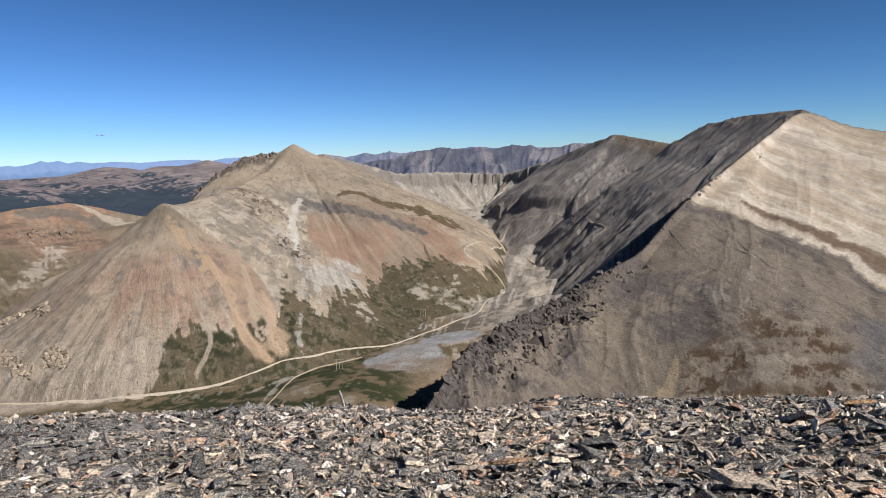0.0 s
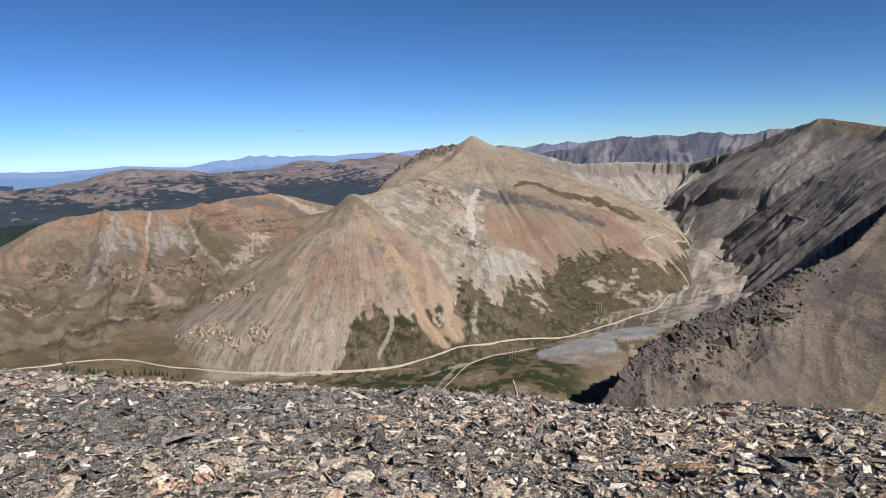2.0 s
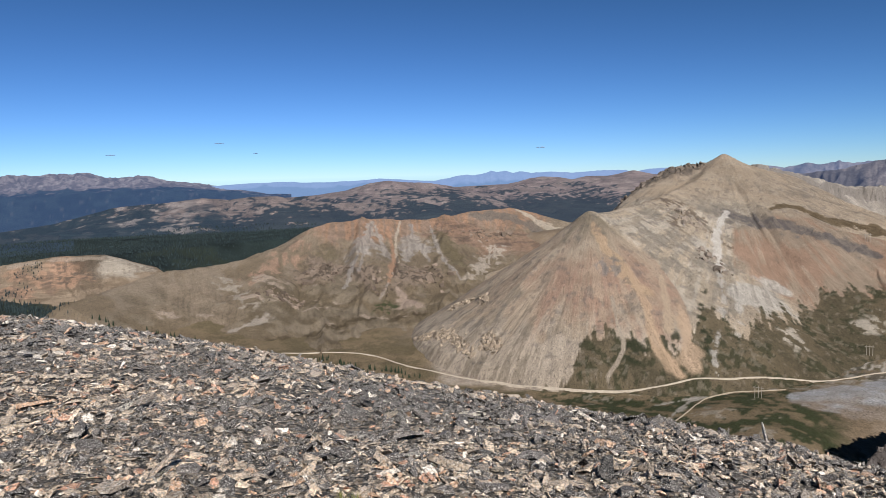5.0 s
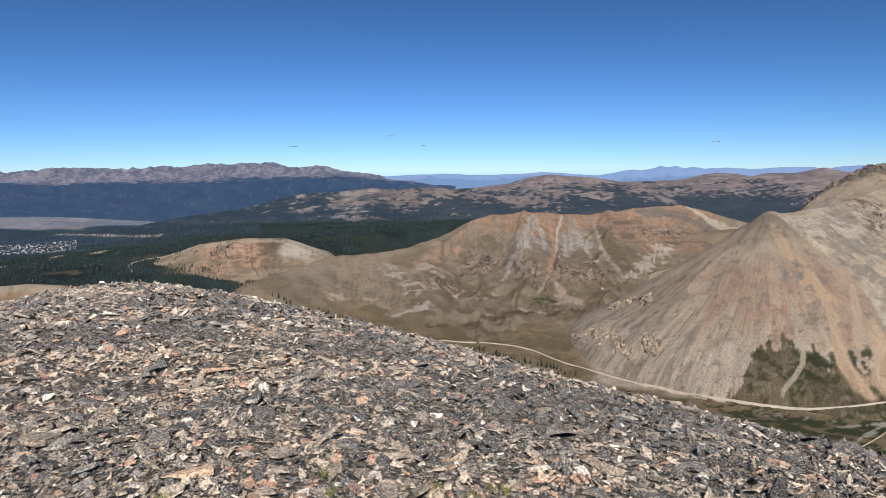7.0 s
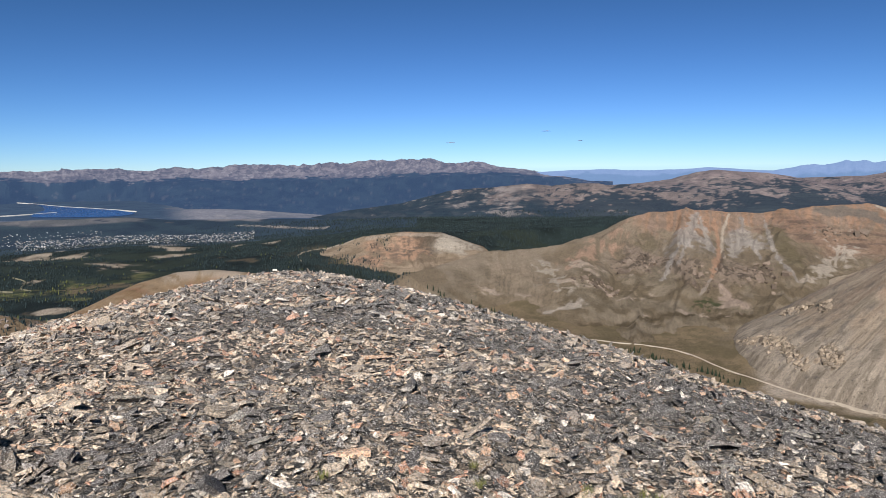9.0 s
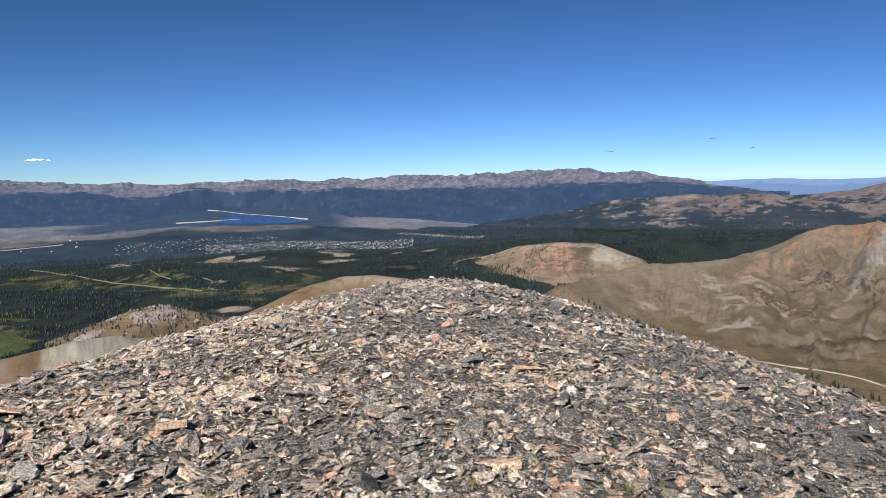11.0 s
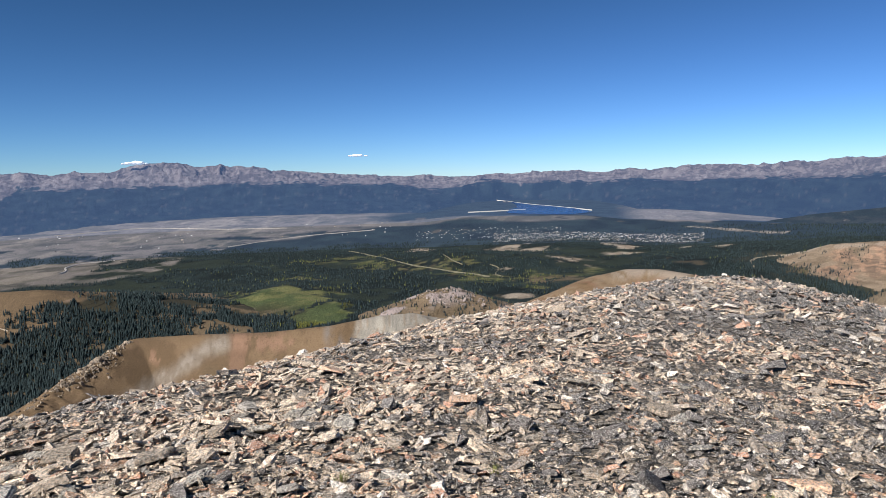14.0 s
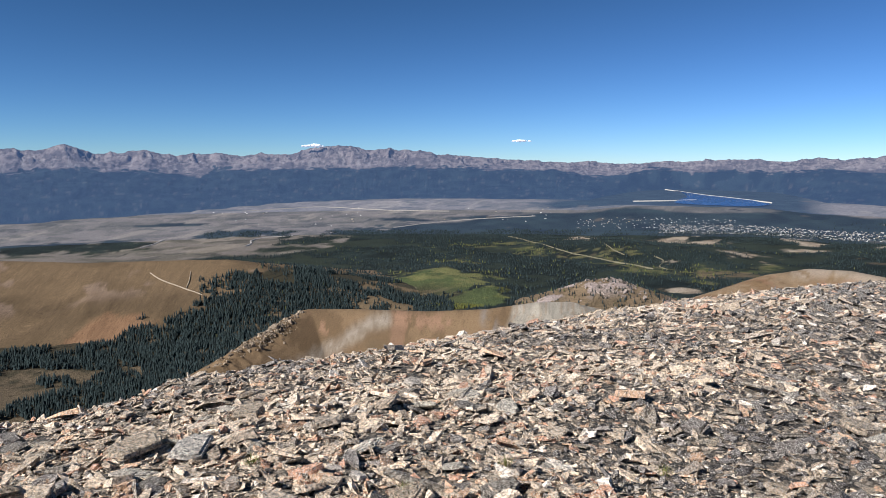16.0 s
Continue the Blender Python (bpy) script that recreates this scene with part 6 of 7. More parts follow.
# ---------------------------------------------------------------- roads, water, woods, town, pylons, clouds
def surface(x, y, keys=("cone", "red")):
    z = ground_height(x, y)
    for k in keys:
        z = np.maximum(z, mountain_height(k, x, y)[0])
    return z


def plain_mat(name, colour, rough=0.9, grain=3.0, spread=0.25, haze=0.0):
    m, nt, bsdf = node_mat(name)
    pos = nt.nodes.new("ShaderNodeTexCoord").outputs["Object"]
    rgb = nt.nodes.new("ShaderNodeRGB")
    rgb.outputs[0].default_value = (*colour, 1)
    nt.links.new(scaled(nt, rgb.outputs[0], to_range(nt, noise_node(nt, 1 / grain, 4, 0.6, pos), 0.3, 0.7, 1 - spread, 1 + spread)), bsdf.inputs["Base Color"])
    bsdf.inputs["Roughness"].default_value = rough
    bsdf.inputs["Specular IOR Level"].default_value = 0.2
    # blue glow that stands in for distance haze
    if haze:
        bsdf.inputs["Emission Color"].default_value = (*HAZE, 1)
        bsdf.inputs["Emission Strength"].default_value = haze
    return m


MAT_ROAD = plain_mat("gravel_road", (0.39, 0.33, 0.26), 0.95, 4.0, 0.18)
MAT_TRACK = plain_mat("dirt_track", (0.31, 0.255, 0.19), 0.95, 3.0, 0.2)


def road(name, label, line, width, material, keys=("cone", "red"), lift=1.2, step=6.0):
    """A ribbon laid over the ground through (bearing, range) points, with shoulders that dip into it."""
    p = np.array([at(a, 0, r)[:2] for a, r in line])
    s = np.concatenate([[0], np.cumsum(np.hypot(*np.diff(p, axis=0).T))])
    u = np.arange(0, s[-1], step)
    x, y = np.interp(u, s, p[:, 0]), np.interp(u, s, p[:, 1])
    for _ in range(6):
        x[1:-1], y[1:-1] = (x[:-2] + 2 * x[1:-1] + x[2:]) / 4, (y[:-2] + 2 * y[1:-1] + y[2:]) / 4
    dx, dy = np.gradient(x), np.gradient(y)
    n = np.hypot(dx, dy)
    nx, ny = -dy / n, dx / n
    w = width * (1 + 0.25 * fbm(u / 30, u * 0, 3, 301))
    mid = surface(x, y, keys)
    for _ in range(8):
        mid[1:-1] = (mid[:-2] + 2 * mid[1:-1] + mid[2:]) / 4
    verts = []
    for k in (-0.9, -0.5, 0, 0.5, 0.9):
        px, py = x + nx * w * k, y + ny * w * k
        z = mid + lift if abs(k) < 0.6 else surface(px, py, keys) - 1.5
        verts.append(np.stack([px, py, z], 1))
    m = len(u)
    verts = np.concatenate(verts)
    i = np.arange(m - 1)
    quads = np.concatenate([np.stack([i + k * m, i + 1 + k * m, i + 1 + (k + 1) * m, i + (k + 1) * m], 1) for k in range(4)])[:, ::-1]
    return tagged(new(name, mesh_from(name, verts, quads, material)), label, "road", kind="structure")


road("road", "pale gravel road along the valley floor", [(53.5, 1105), (50.8, 1118), (47.5, 1137), (44.6, 1147), (41.5, 1136), (39.7, 1118), (38.1, 1076), (35.6, 1040), (32.8, 1008), (30.1, 984), (26.3, 951), (22.4, 941), (18.2, 946), (16.0, 955), (13.7, 985), (10.8, 1008), (8.0, 1043), (3.5, 1105),
                                                    (-0.6, 1198), (-2.6, 1235), (-3.4, 1302), (-5.1, 1400), (-5.2, 1430), (-4.7, 1450), (-2.2, 1442), (-1.6, 1462), (-2.7, 1518), (-4.1, 1658), (-5.0, 1785)], 1.9, MAT_ROAD)
road("track", "pale switchback track on the bowl floor", [(-3.8, 1800), (-5.0, 1785), (-5.7, 1693), (-7.1, 1660), (-7.7, 1602), (-7.2, 1518)], 5.0, MAT_TRACK, ("cone", "dark"))
road("track", "thin pale track below the road", [(7.1, 1018), (10.9, 988), (12.8, 956), (13.8, 887), (15.2, 813)], 1.0, MAT_TRACK)
road("track", "pale dirt track on the low mound", [(71.3, 1560), (71.7, 1620), (71.3, 1690), (69.8, 1740), (68.2, 1725)], 5.0, MAT_TRACK, ("mound",))
road("track", "forked dirt track on the straw-coloured hill", [(132, 1075), (131.5, 1052), (129.5, 1003), (128.3, 975)], 0.9, MAT_TRACK, ("meadow",))
road("track", "short dirt track on the straw-coloured hill", [(129.5, 1005), (129.2, 1030), (129.1, 1060)], 0.9, MAT_TRACK, ("meadow",))
MAT_FAINT = plain_mat("worn_track", (0.235, 0.198, 0.158), 0.95, 3.0, 0.25)
for line in ([(-19.8, 1140), (-22.5, 1114), (-24.5, 1082), (-26.9, 1060), (-28.8, 1036), (-31.0, 1010), (-32.8, 984)], [(-19.9, 1088), (-22.6, 1030), (-25.0, 996), (-28.5, 978), (-31.8, 968)], [(-18.2, 1074), (-19.5, 1014), (-21.4, 978), (-23.1, 936)],
             [(-18.9, 1012), (-20.6, 1030), (-21.6, 1060), (-21.9, 1110)], [(-20.6, 996), (-22.6, 1030), (-23.8, 1072)], [(-20.2, 962), (-23.0, 992), (-25.0, 1036)], [(-20.9, 1108), (-23.4, 1036), (-25.8, 976)], [(-24.7, 1080), (-26.5, 1042), (-26.4, 1010)]):
    road("track", "faint pale exploration track across dark scree", line, 0.7, MAT_FAINT, ("dark",), 0.55, 3.0)
road("track", "pale track on the hummocky bowl floor", [(-2.6, 1740), (-4.0, 1774), (-5.5, 1960), (-7.8, 1898), (-10.1, 1850), (-11.0, 1718)], 3.0, MAT_TRACK, ("dark", "cone", "cirque"))
road("track", "zigzag pale track under the mountain face", [(-11.7, 1630), (-12.1, 1600), (-12.8, 1534), (-13.5, 1488), (-12.8, 1490), (-12.2, 1470)], 3.0, MAT_TRACK, ("dark", "cone", "cirque"))
# far roads carry a faint blue glow as haze
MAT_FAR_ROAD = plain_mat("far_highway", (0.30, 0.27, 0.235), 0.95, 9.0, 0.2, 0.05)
road("road", "straight pale highway across the plain", [(113, 2260), (108, 2400), (101, 2480)], 1.8, MAT_FAR_ROAD, (), 2.5, 20)
road("road", "pale road winding over the plain", [(125, 2700), (119, 2800), (113, 2650), (108, 2620)], 1.8, MAT_FAR_ROAD, (), 2.5, 20)
road("track", "pale track on the open plain", [(132.6, 1917), (131.5, 1990), (131, 2080), (130, 2120)], 4.0, MAT_FAR_ROAD, (), 1.5, 12)
road("track", "pale track on the grey plain", [(124.9, 1840), (124.3, 1900), (124.6, 1960), (123.6, 2040), (121, 2060)], 4.0, MAT_FAR_ROAD, (), 1.5, 12)

MAT_WOOD_ROAD = plain_mat("forest_road", (0.135, 0.125, 0.085), 0.95, 9.0, 0.3)
road("track", "pale forest road through the basin woods", [(103.5, 1990), (102.1, 1900), (99.95, 1710), (98.07, 1596), (95.74, 1532), (93.42, 1477), (91.59, 1426)], 0.85, MAT_WOOD_ROAD, (), 2.5, 12)
road("track", "short pale road on the wooded basin floor", [(95.74, 1691), (94.91, 1598), (94.12, 1569)], 0.9, MAT_WOOD_ROAD, (), 2.5, 12)
road("track", "pale switchback track in the green glade", [(91.83, 1555), (90.91, 1514), (91.59, 1467), (90.68, 1432)], 1.5, MAT_WOOD_ROAD, (), 2.0, 8)


# reservoir with two pale dams
def sheet(name, label, category, outline, z, material, kind="structure"):
    bm = bmesh.new()
    bm.faces.new([bm.verts.new((*at(a, 0, r)[:2], z)) for a, r in outline])
    bmesh.ops.triangulate(bm, faces=bm.faces[:])
    bm.normal_update()
    if bm.faces[:][0].normal.z < 0:
        bmesh.ops.reverse_faces(bm, faces=bm.faces[:])
    me = bpy.data.meshes.new(name)
    bm.to_mesh(me)
    bm.free()
    me.materials.append(material)
    return tagged(new(name, me), label, category, kind=kind)


MAT_WATER, nt, bsdf = node_mat("lake_water")
bsdf.inputs["Base Color"].default_value = (0.012, 0.05, 0.16, 1)
bsdf.inputs["Roughness"].default_value = 0.22
pos = nt.nodes.new("ShaderNodeTexCoord").outputs["Object"]
bump(nt, bsdf, noise_node(nt, 0.08, 4, 0.6, pos), 0.6, 1.5)
LAKE = -156.0
sheet("water", "deep blue reservoir behind a pale dam", "lake", [(90.9, 4280), (90.1, 3960), (89.7, 3600), (89.5, 3300), (90.2, 3060), (90.5, 2860), (90.0, 2790), (88.0, 2720), (85.5, 2680), (84.3, 2720), (83.6, 2850), (84.9, 3110), (86.9, 3360), (88.3, 3540), (89.3, 3740), (90.5, 4050)], LAKE, MAT_WATER)
# the dam's stone glows slightly blue, as haze over it
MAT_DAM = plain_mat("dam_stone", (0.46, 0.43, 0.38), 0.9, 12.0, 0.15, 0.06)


def dam(line, width, label):
    p = np.array([at(a, 0, r)[:2] for a, r in line])
    s = np.concatenate([[0], np.cumsum(np.hypot(*np.diff(p, axis=0).T))])
    u = np.arange(0, s[-1], 12.0)
    x, y = np.interp(u, s, p[:, 0]), np.interp(u, s, p[:, 1])
    n = np.hypot(np.gradient(x), np.gradient(y))
    nx, ny = -np.gradient(y) / n, np.gradient(x) / n
    w = width * (1 + 0.5 * fbm(u / 60, u * 0, 3, 302))
    verts = np.concatenate([np.stack([x + nx * w * k, y + ny * w * k, np.full(len(u), LAKE + h)], 1) for k, h in ((-1, -4), (-0.4, 1.2), (0.4, 1.2), (1, -4))])
    m = len(u)
    i = np.arange(m - 1)
    quads = np.concatenate([np.stack([i + k * m, i + 1 + k * m, i + 1 + (k + 1) * m, i + (k + 1) * m], 1) for k in range(3)])[:, ::-1]
    tagged(new("dam", mesh_from("dam", verts, quads, MAT_DAM)), label, "dam", kind="structure")


dam([(93.6, 2935), (91.5, 2985), (90, 3040), (88.8, 3080)], 2.2, "long pale earth dam of the reservoir")
dam([(91.2, 4210), (90.4, 4050), (89.2, 3740), (88.2, 3540), (86.8, 3360), (84.8, 3110), (83.5, 2950)], 2.6, "bare pale shore of the reservoir")


# woods: each conifer a tapered two-tier cone
def conifers(x, y, z, height, tiers, sides):
    n = len(x)
    turn = rng.uniform(0, math.tau, n)
    verts, faces = [], []
    ring = np.arange(sides) * math.tau / sides
    count = 0
    for k in range(tiers):
        low, high = 0.08 + 0.42 * k, (1.0 if k == tiers - 1 else 0.68)
        rad = (0.20 if k == 0 else 0.13) * height * rng.uniform(0.8, 1.2, n)
        a = turn[:, None] + ring[None] + k * 0.5
        jag = rng.uniform(0.75, 1.2, (n, sides))
        base = np.stack([x[:, None] + np.cos(a) * rad[:, None] * jag, y[:, None] + np.sin(a) * rad[:, None] * jag, (z + height * low)[:, None] + 0.05 * height[:, None] * rng.uniform(-1, 1, (n, sides))], 2)
        tip = np.stack([x, y, z + height * high], 1)[:, None]
        verts.append(np.concatenate([base, tip], 1))
        faces += [[count + i, count + (i + 1) % sides, count + sides] for i in range(sides)]
        count += sides + 1
    verts = np.concatenate(verts, 1)
    faces = (np.arange(n)[:, None, None] * count + np.array(faces)[None]).reshape(-1, 3)
    return verts.reshape(-1, 3), faces, count


def wood_mesh(name, x, y, z, height, material, tiers=2, sides=5, tint=None):
    v, f, count = conifers(x, y, z, height, tiers, sides)
    me = bpy.data.meshes.new(name)
    me.vertices.add(len(v))
    me.vertices.foreach_set("co", v.astype(np.float32).ravel())
    me.loops.add(len(f) * 3)
    me.loops.foreach_set("vertex_index", f.astype(np.int32).ravel())
    me.polygons.add(len(f))
    me.polygons.foreach_set("loop_start", np.arange(0, len(f) * 3, 3, dtype=np.int32))
    if tint is not None:
        a = me.color_attributes.new("tint", "FLOAT_COLOR", "POINT")
        a.data.foreach_set("color", np.concatenate([np.repeat(tint, count, 0), np.ones((len(v), 1))], 1).astype(np.float32).ravel())
    me.update(calc_edges=True)
    me.materials.append(material)
    return me


def foliage_mat(name, haze=0.0):
    m, nt, bsdf = node_mat(name)
    tint = nt.nodes.new("ShaderNodeAttribute")
    tint.attribute_name = "tint"
    pos = nt.nodes.new("ShaderNodeTexCoord").outputs["Object"]
    nt.links.new(scaled(nt, tint.outputs["Color"], to_range(nt, noise_node(nt, 0.9, 3, 0.6, pos), 0.3, 0.7, 0.6, 1.4)), bsdf.inputs["Base Color"])
    bsdf.inputs["Roughness"].default_value = 0.9
    bsdf.inputs["Specular IOR Level"].default_value = 0.15
    if haze:
        bsdf.inputs["Emission Color"].default_value = (*HAZE, 1)
        bsdf.inputs["Emission Strength"].default_value = haze
    return m


MAT_NEEDLES = foliage_mat("needles")
MAT_WOODS = foliage_mat("distant_woods")


def ring_places(n, az0, az1, r0, r1):
    r = np.sqrt(rng.uniform(r0 * r0, r1 * r1, n))
    a = np.radians(rng.uniform(az0, az1, n))
    return -r * np.sin(a), r * np.cos(a)


def needle_tint(n):
    # bluer than the needles themselves: slight distance haze in the colour
    return np.array([0.021, 0.032, 0.033]) * rng.uniform(0.6, 1.5, (n, 1))


# dense forest in the side valley
x, y = ring_places(46000, 108, 150, 480, 1130)
az, r = bearing(x, y)
meadow_h = mountain_height("meadow", x, y)[0]
z = np.maximum(np.maximum(ground_height(x, y), meadow_h), mountain_height("saddle", x, y)[0])
on_hill = meadow_h > ground_height(x, y) + 3
edge = np.interp(az, [108, 118, 120, 122, 124, 126.5, 129, 132, 134, 138, 142, 150], [1200, 1170, 1150, 1120, 1065, 975, 945, 930, 905, 880, 880, 900]) + 45 * fbm(x / 40, y / 40, 4, 311)
gap = fbm(x / 55, y / 55, 4, 312)
ok = (r < edge) & (gap < np.where((az > 116) & (az < 133), 0.85, 0.5)) & (mountain_height("saddle", x, y)[0] < z - 0.5)
ok |= (az > 123) & (az < 128.5) & (r > 980) & (r < 1075) & (gap > -0.1) & (rng.uniform(size=len(x)) < 0.5)
ok &= ~((az > 134) & (r > 700) & (gap > 0.22))
ok &= (meadow_field(x, y) < 0.1) & (clearing(x, y) < 0.3)
ok &= ~(on_hill & (az > 121.2) & (r > np.interp(az, [121, 123, 126, 128.5], [1000, 1020, 1045, 1035]) + 14 * fbm(x / 20, y / 20, 3, 314)))
x, y, z = x[ok], y[ok], z[ok]
h = rng.uniform(4, 8.5, len(x))
tagged(new("forest", wood_mesh("forest", x, y, z, h, MAT_NEEDLES, 2, 5, needle_tint(len(x)))), "dense dark green conifer forest filling a side valley", "forest", kind="stuff")

# woods of the basin, with aspens turning yellow
x, y = ring_places(44000, 64, 128, 800, 2200)
az, r = bearing(x, y)
z = np.maximum(np.maximum(ground_height(x, y), mountain_height("meadow", x, y)[0]), np.maximum(mountain_height("mound", x, y)[0], mountain_height("rocky", x, y)[0]))
big, blot = fbm(x / 210, y / 210, 5, 172), fbm(x / 60, y / 60, 5, 171)
field = meadow_field(x, y)
glade = aspens(x, y)
ok = (field < 0.08) & (big + 0.7 * blot < 0.45) & (-big + 0.7 * fbm(x / 120, y / 40, 4, 176) < 0.85)
ok &= ((glade < 0.3) | (rng.uniform(size=len(x)) < 0.36)) & (clearing(x, y) < 0.3)
tongue = (spot(x, y, 120.2, 1920, 2.4, 115, 0.12, 0.5) > 0.5) | (spot(x, y, 113.6, 2110, 4.8, 140, 0.12, 0.5) > 0.5) | (spot(x, y, 125.2, 2150, 3.6, 85, 0.12, 0.5) > 0.5)
ok &= (r + 70 * big < np.interp(az, [112, 116, 118, 122, 127], [2250, 2060, 1840, 1700, 1610])) | tongue
ok &= ~((mountain_height("mound", x, y)[0] > ground_height(x, y) + 4) & ~((fbm(x / 50, y / 50, 4, 313) > 0.15) & (az > 63.5)))
ok &= ~((mountain_height("rocky", x, y)[0] > ground_height(x, y) + 2) & (rng.uniform(size=len(x)) < 0.2))
x, y, z, az, r, big, glade = x[ok], y[ok], z[ok], az[ok], r[ok], big[ok], glade[ok]
tint = needle_tint(len(x))
aspen = (rng.uniform(size=len(x)) < 0.04 + 0.75 * (glade > 0.3)) & (r < 1900)
tint[aspen] = np.array([0.095, 0.105, 0.038]) * rng.uniform(0.6, 1.3, (aspen.sum(), 1))
h = rng.uniform(3.2, 6.5, len(x))
tagged(new("forest", wood_mesh("forest", x, y, z, h, MAT_WOODS, 1, 4, tint)), "basin woods of dark conifers and yellowing aspens", "forest", kind="stuff")
x, y = ring_places(240, 106.4, 111, 950, 976)
h = rng.uniform(2.6, 4.6, len(x))
tint = mix((0.15, 0.145, 0.035), (0.075, 0.095, 0.035), rng.uniform(0, 1, len(x)))
tagged(new("aspen_grove", wood_mesh("aspen_grove", x, y, ground_height(x, y), h, MAT_WOODS, 2, 6, tint)), "yellow aspens along the meadow", "trees", kind="stuff")
line = np.array([at(a, 0, r)[:2] for a, r in ((73.6, 1420), (72.4, 1600), (70.8, 1562), (68.9, 1508), (66.2, 1452), (64.7, 1415), (64.0, 1290))])
f = rng.uniform(0, len(line) - 1.001, 1500)
i = f.astype(int)
place = line[i] + (line[i + 1] - line[i]) * (f - i)[:, None] + rng.normal(0, 20, (len(f), 2))
x, y = place.T
z = np.maximum(ground_height(x, y), np.maximum(mountain_height("mound", x, y)[0], mountain_height("red", x, y)[0]))
tagged(new("forest", wood_mesh("forest", x, y, z, rng.uniform(4, 7.5, len(x)), MAT_WOODS, 2, 5, needle_tint(len(x)))), "dark conifers along the foot of the orange-brown mound", "forest", kind="stuff")
x, y = ring_places(15000, 42, 84, 1650, 2500)
big = fbm(x / 210, y / 210, 5, 172)
z = np.maximum(ground_height(x, y), mountain_height("brown", x, y)[0])
ok = (np.maximum(mountain_height("red", x, y)[0], mountain_height("mound", x, y)[0]) < z) & (z < -110 + 25 * big) & (rng.uniform(size=len(x)) > ramp(bearing(x, y)[0], 62, 82))
x, y, z = x[ok], y[ok], z[ok]
tagged(new("forest", wood_mesh("forest", x, y, z, rng.uniform(4, 7.5, len(x)), MAT_WOODS, 1, 5, needle_tint(len(x)))), "dark conifer forest on the far slopes", "forest", kind="stuff")


# single conifers beside the road: trunk and ragged crown
MAT_BARK = plain_mat("bark", (0.09, 0.065, 0.045), 0.95, 0.4)
MAT_CROWN = plain_mat("spruce_crown", (0.022, 0.036, 0.02), 0.9, 0.8, 0.4)


def spruce(seed):
    rnd = random.Random(seed)
    bm = bmesh.new()
    bmesh.ops.create_cone(bm, cap_ends=True, segments=6, radius1=0.16, radius2=0.04, depth=7.0, matrix=Matrix.Translation((0, 0, 3.5)))
    me = bpy.data.meshes.new("trunk")
    bm.to_mesh(me)
    bm.free()
    me.materials.append(MAT_BARK)
    bm = bmesh.new()
    for k in range(9):
        zz, rad = 0.8 + 0.72 * k, 1.75 * (1 - k / 9.5)
        hub = bm.verts.new((0, 0, zz + 1.0))
        rim = []
        for i in range(10):
            q = rad * (rnd.uniform(0.8, 1.15) if i % 2 else rnd.uniform(0.4, 0.6))
            a = math.tau * (i + rnd.uniform(-0.2, 0.2)) / 10 + k
            rim.append(bm.verts.new((math.cos(a) * q, math.sin(a) * q, zz - (0.35 if i % 2 else 0.0) * rnd.uniform(0.6, 1.2))))
        for i in range(10):
            bm.faces.new((rim[i], rim[(i + 1) % 10], hub))
    crown = bpy.data.meshes.new("crown")
    bm.to_mesh(crown)
    bm.free()
    crown.materials.append(MAT_CROWN)
    ob = tagged(new("conifer"), "small dark spruce beside the valley road", "tree", "spruces by the road")
    for nm, mesh in (("trunk", me), ("crown", crown)):
        new(nm, mesh).parent = ob
    return ob


random.seed(5)
SPRUCES = [spruce(400 + i) for i in range(4)]
places = []
for a, r, n, sa, sr in ((57.0, 1228, 22, 0.6, 9), (56.0, 1212, 22, 0.6, 9), (54.7, 1182, 18, 0.6, 9), (53.2, 1156, 9, 0.7, 8), (51.7, 1148, 9, 0.6, 8), (60.6, 1247, 12, 0.5, 8), (44.4, 1110, 8, 0.6, 7), (42.5, 1074, 9, 0.7, 8), (40.4, 1046, 9, 0.7, 7), (38.4, 1030, 8, 0.8, 7), (36.4, 1006, 6, 0.5, 6)):
    for _ in range(n):
        places.append((random.gauss(a, sa), random.gauss(r, sr)))
for i, (a, r) in enumerate(places):
    px, py, _ = at(a, 0, r)
    pz = float(surface(np.array([px]), np.array([py]))[0])
    s = random.uniform(0.8, 1.7)
    m = Matrix.Translation((px, py, pz - 0.2)) @ pose(0, 0, 0, 0, 0, random.uniform(0, 360))
    ob = SPRUCES[i] if i < 4 else copy_thing(SPRUCES[i % 4], m)
    ob.matrix_basis = m @ Matrix.Diagonal((s, s, s, 1))


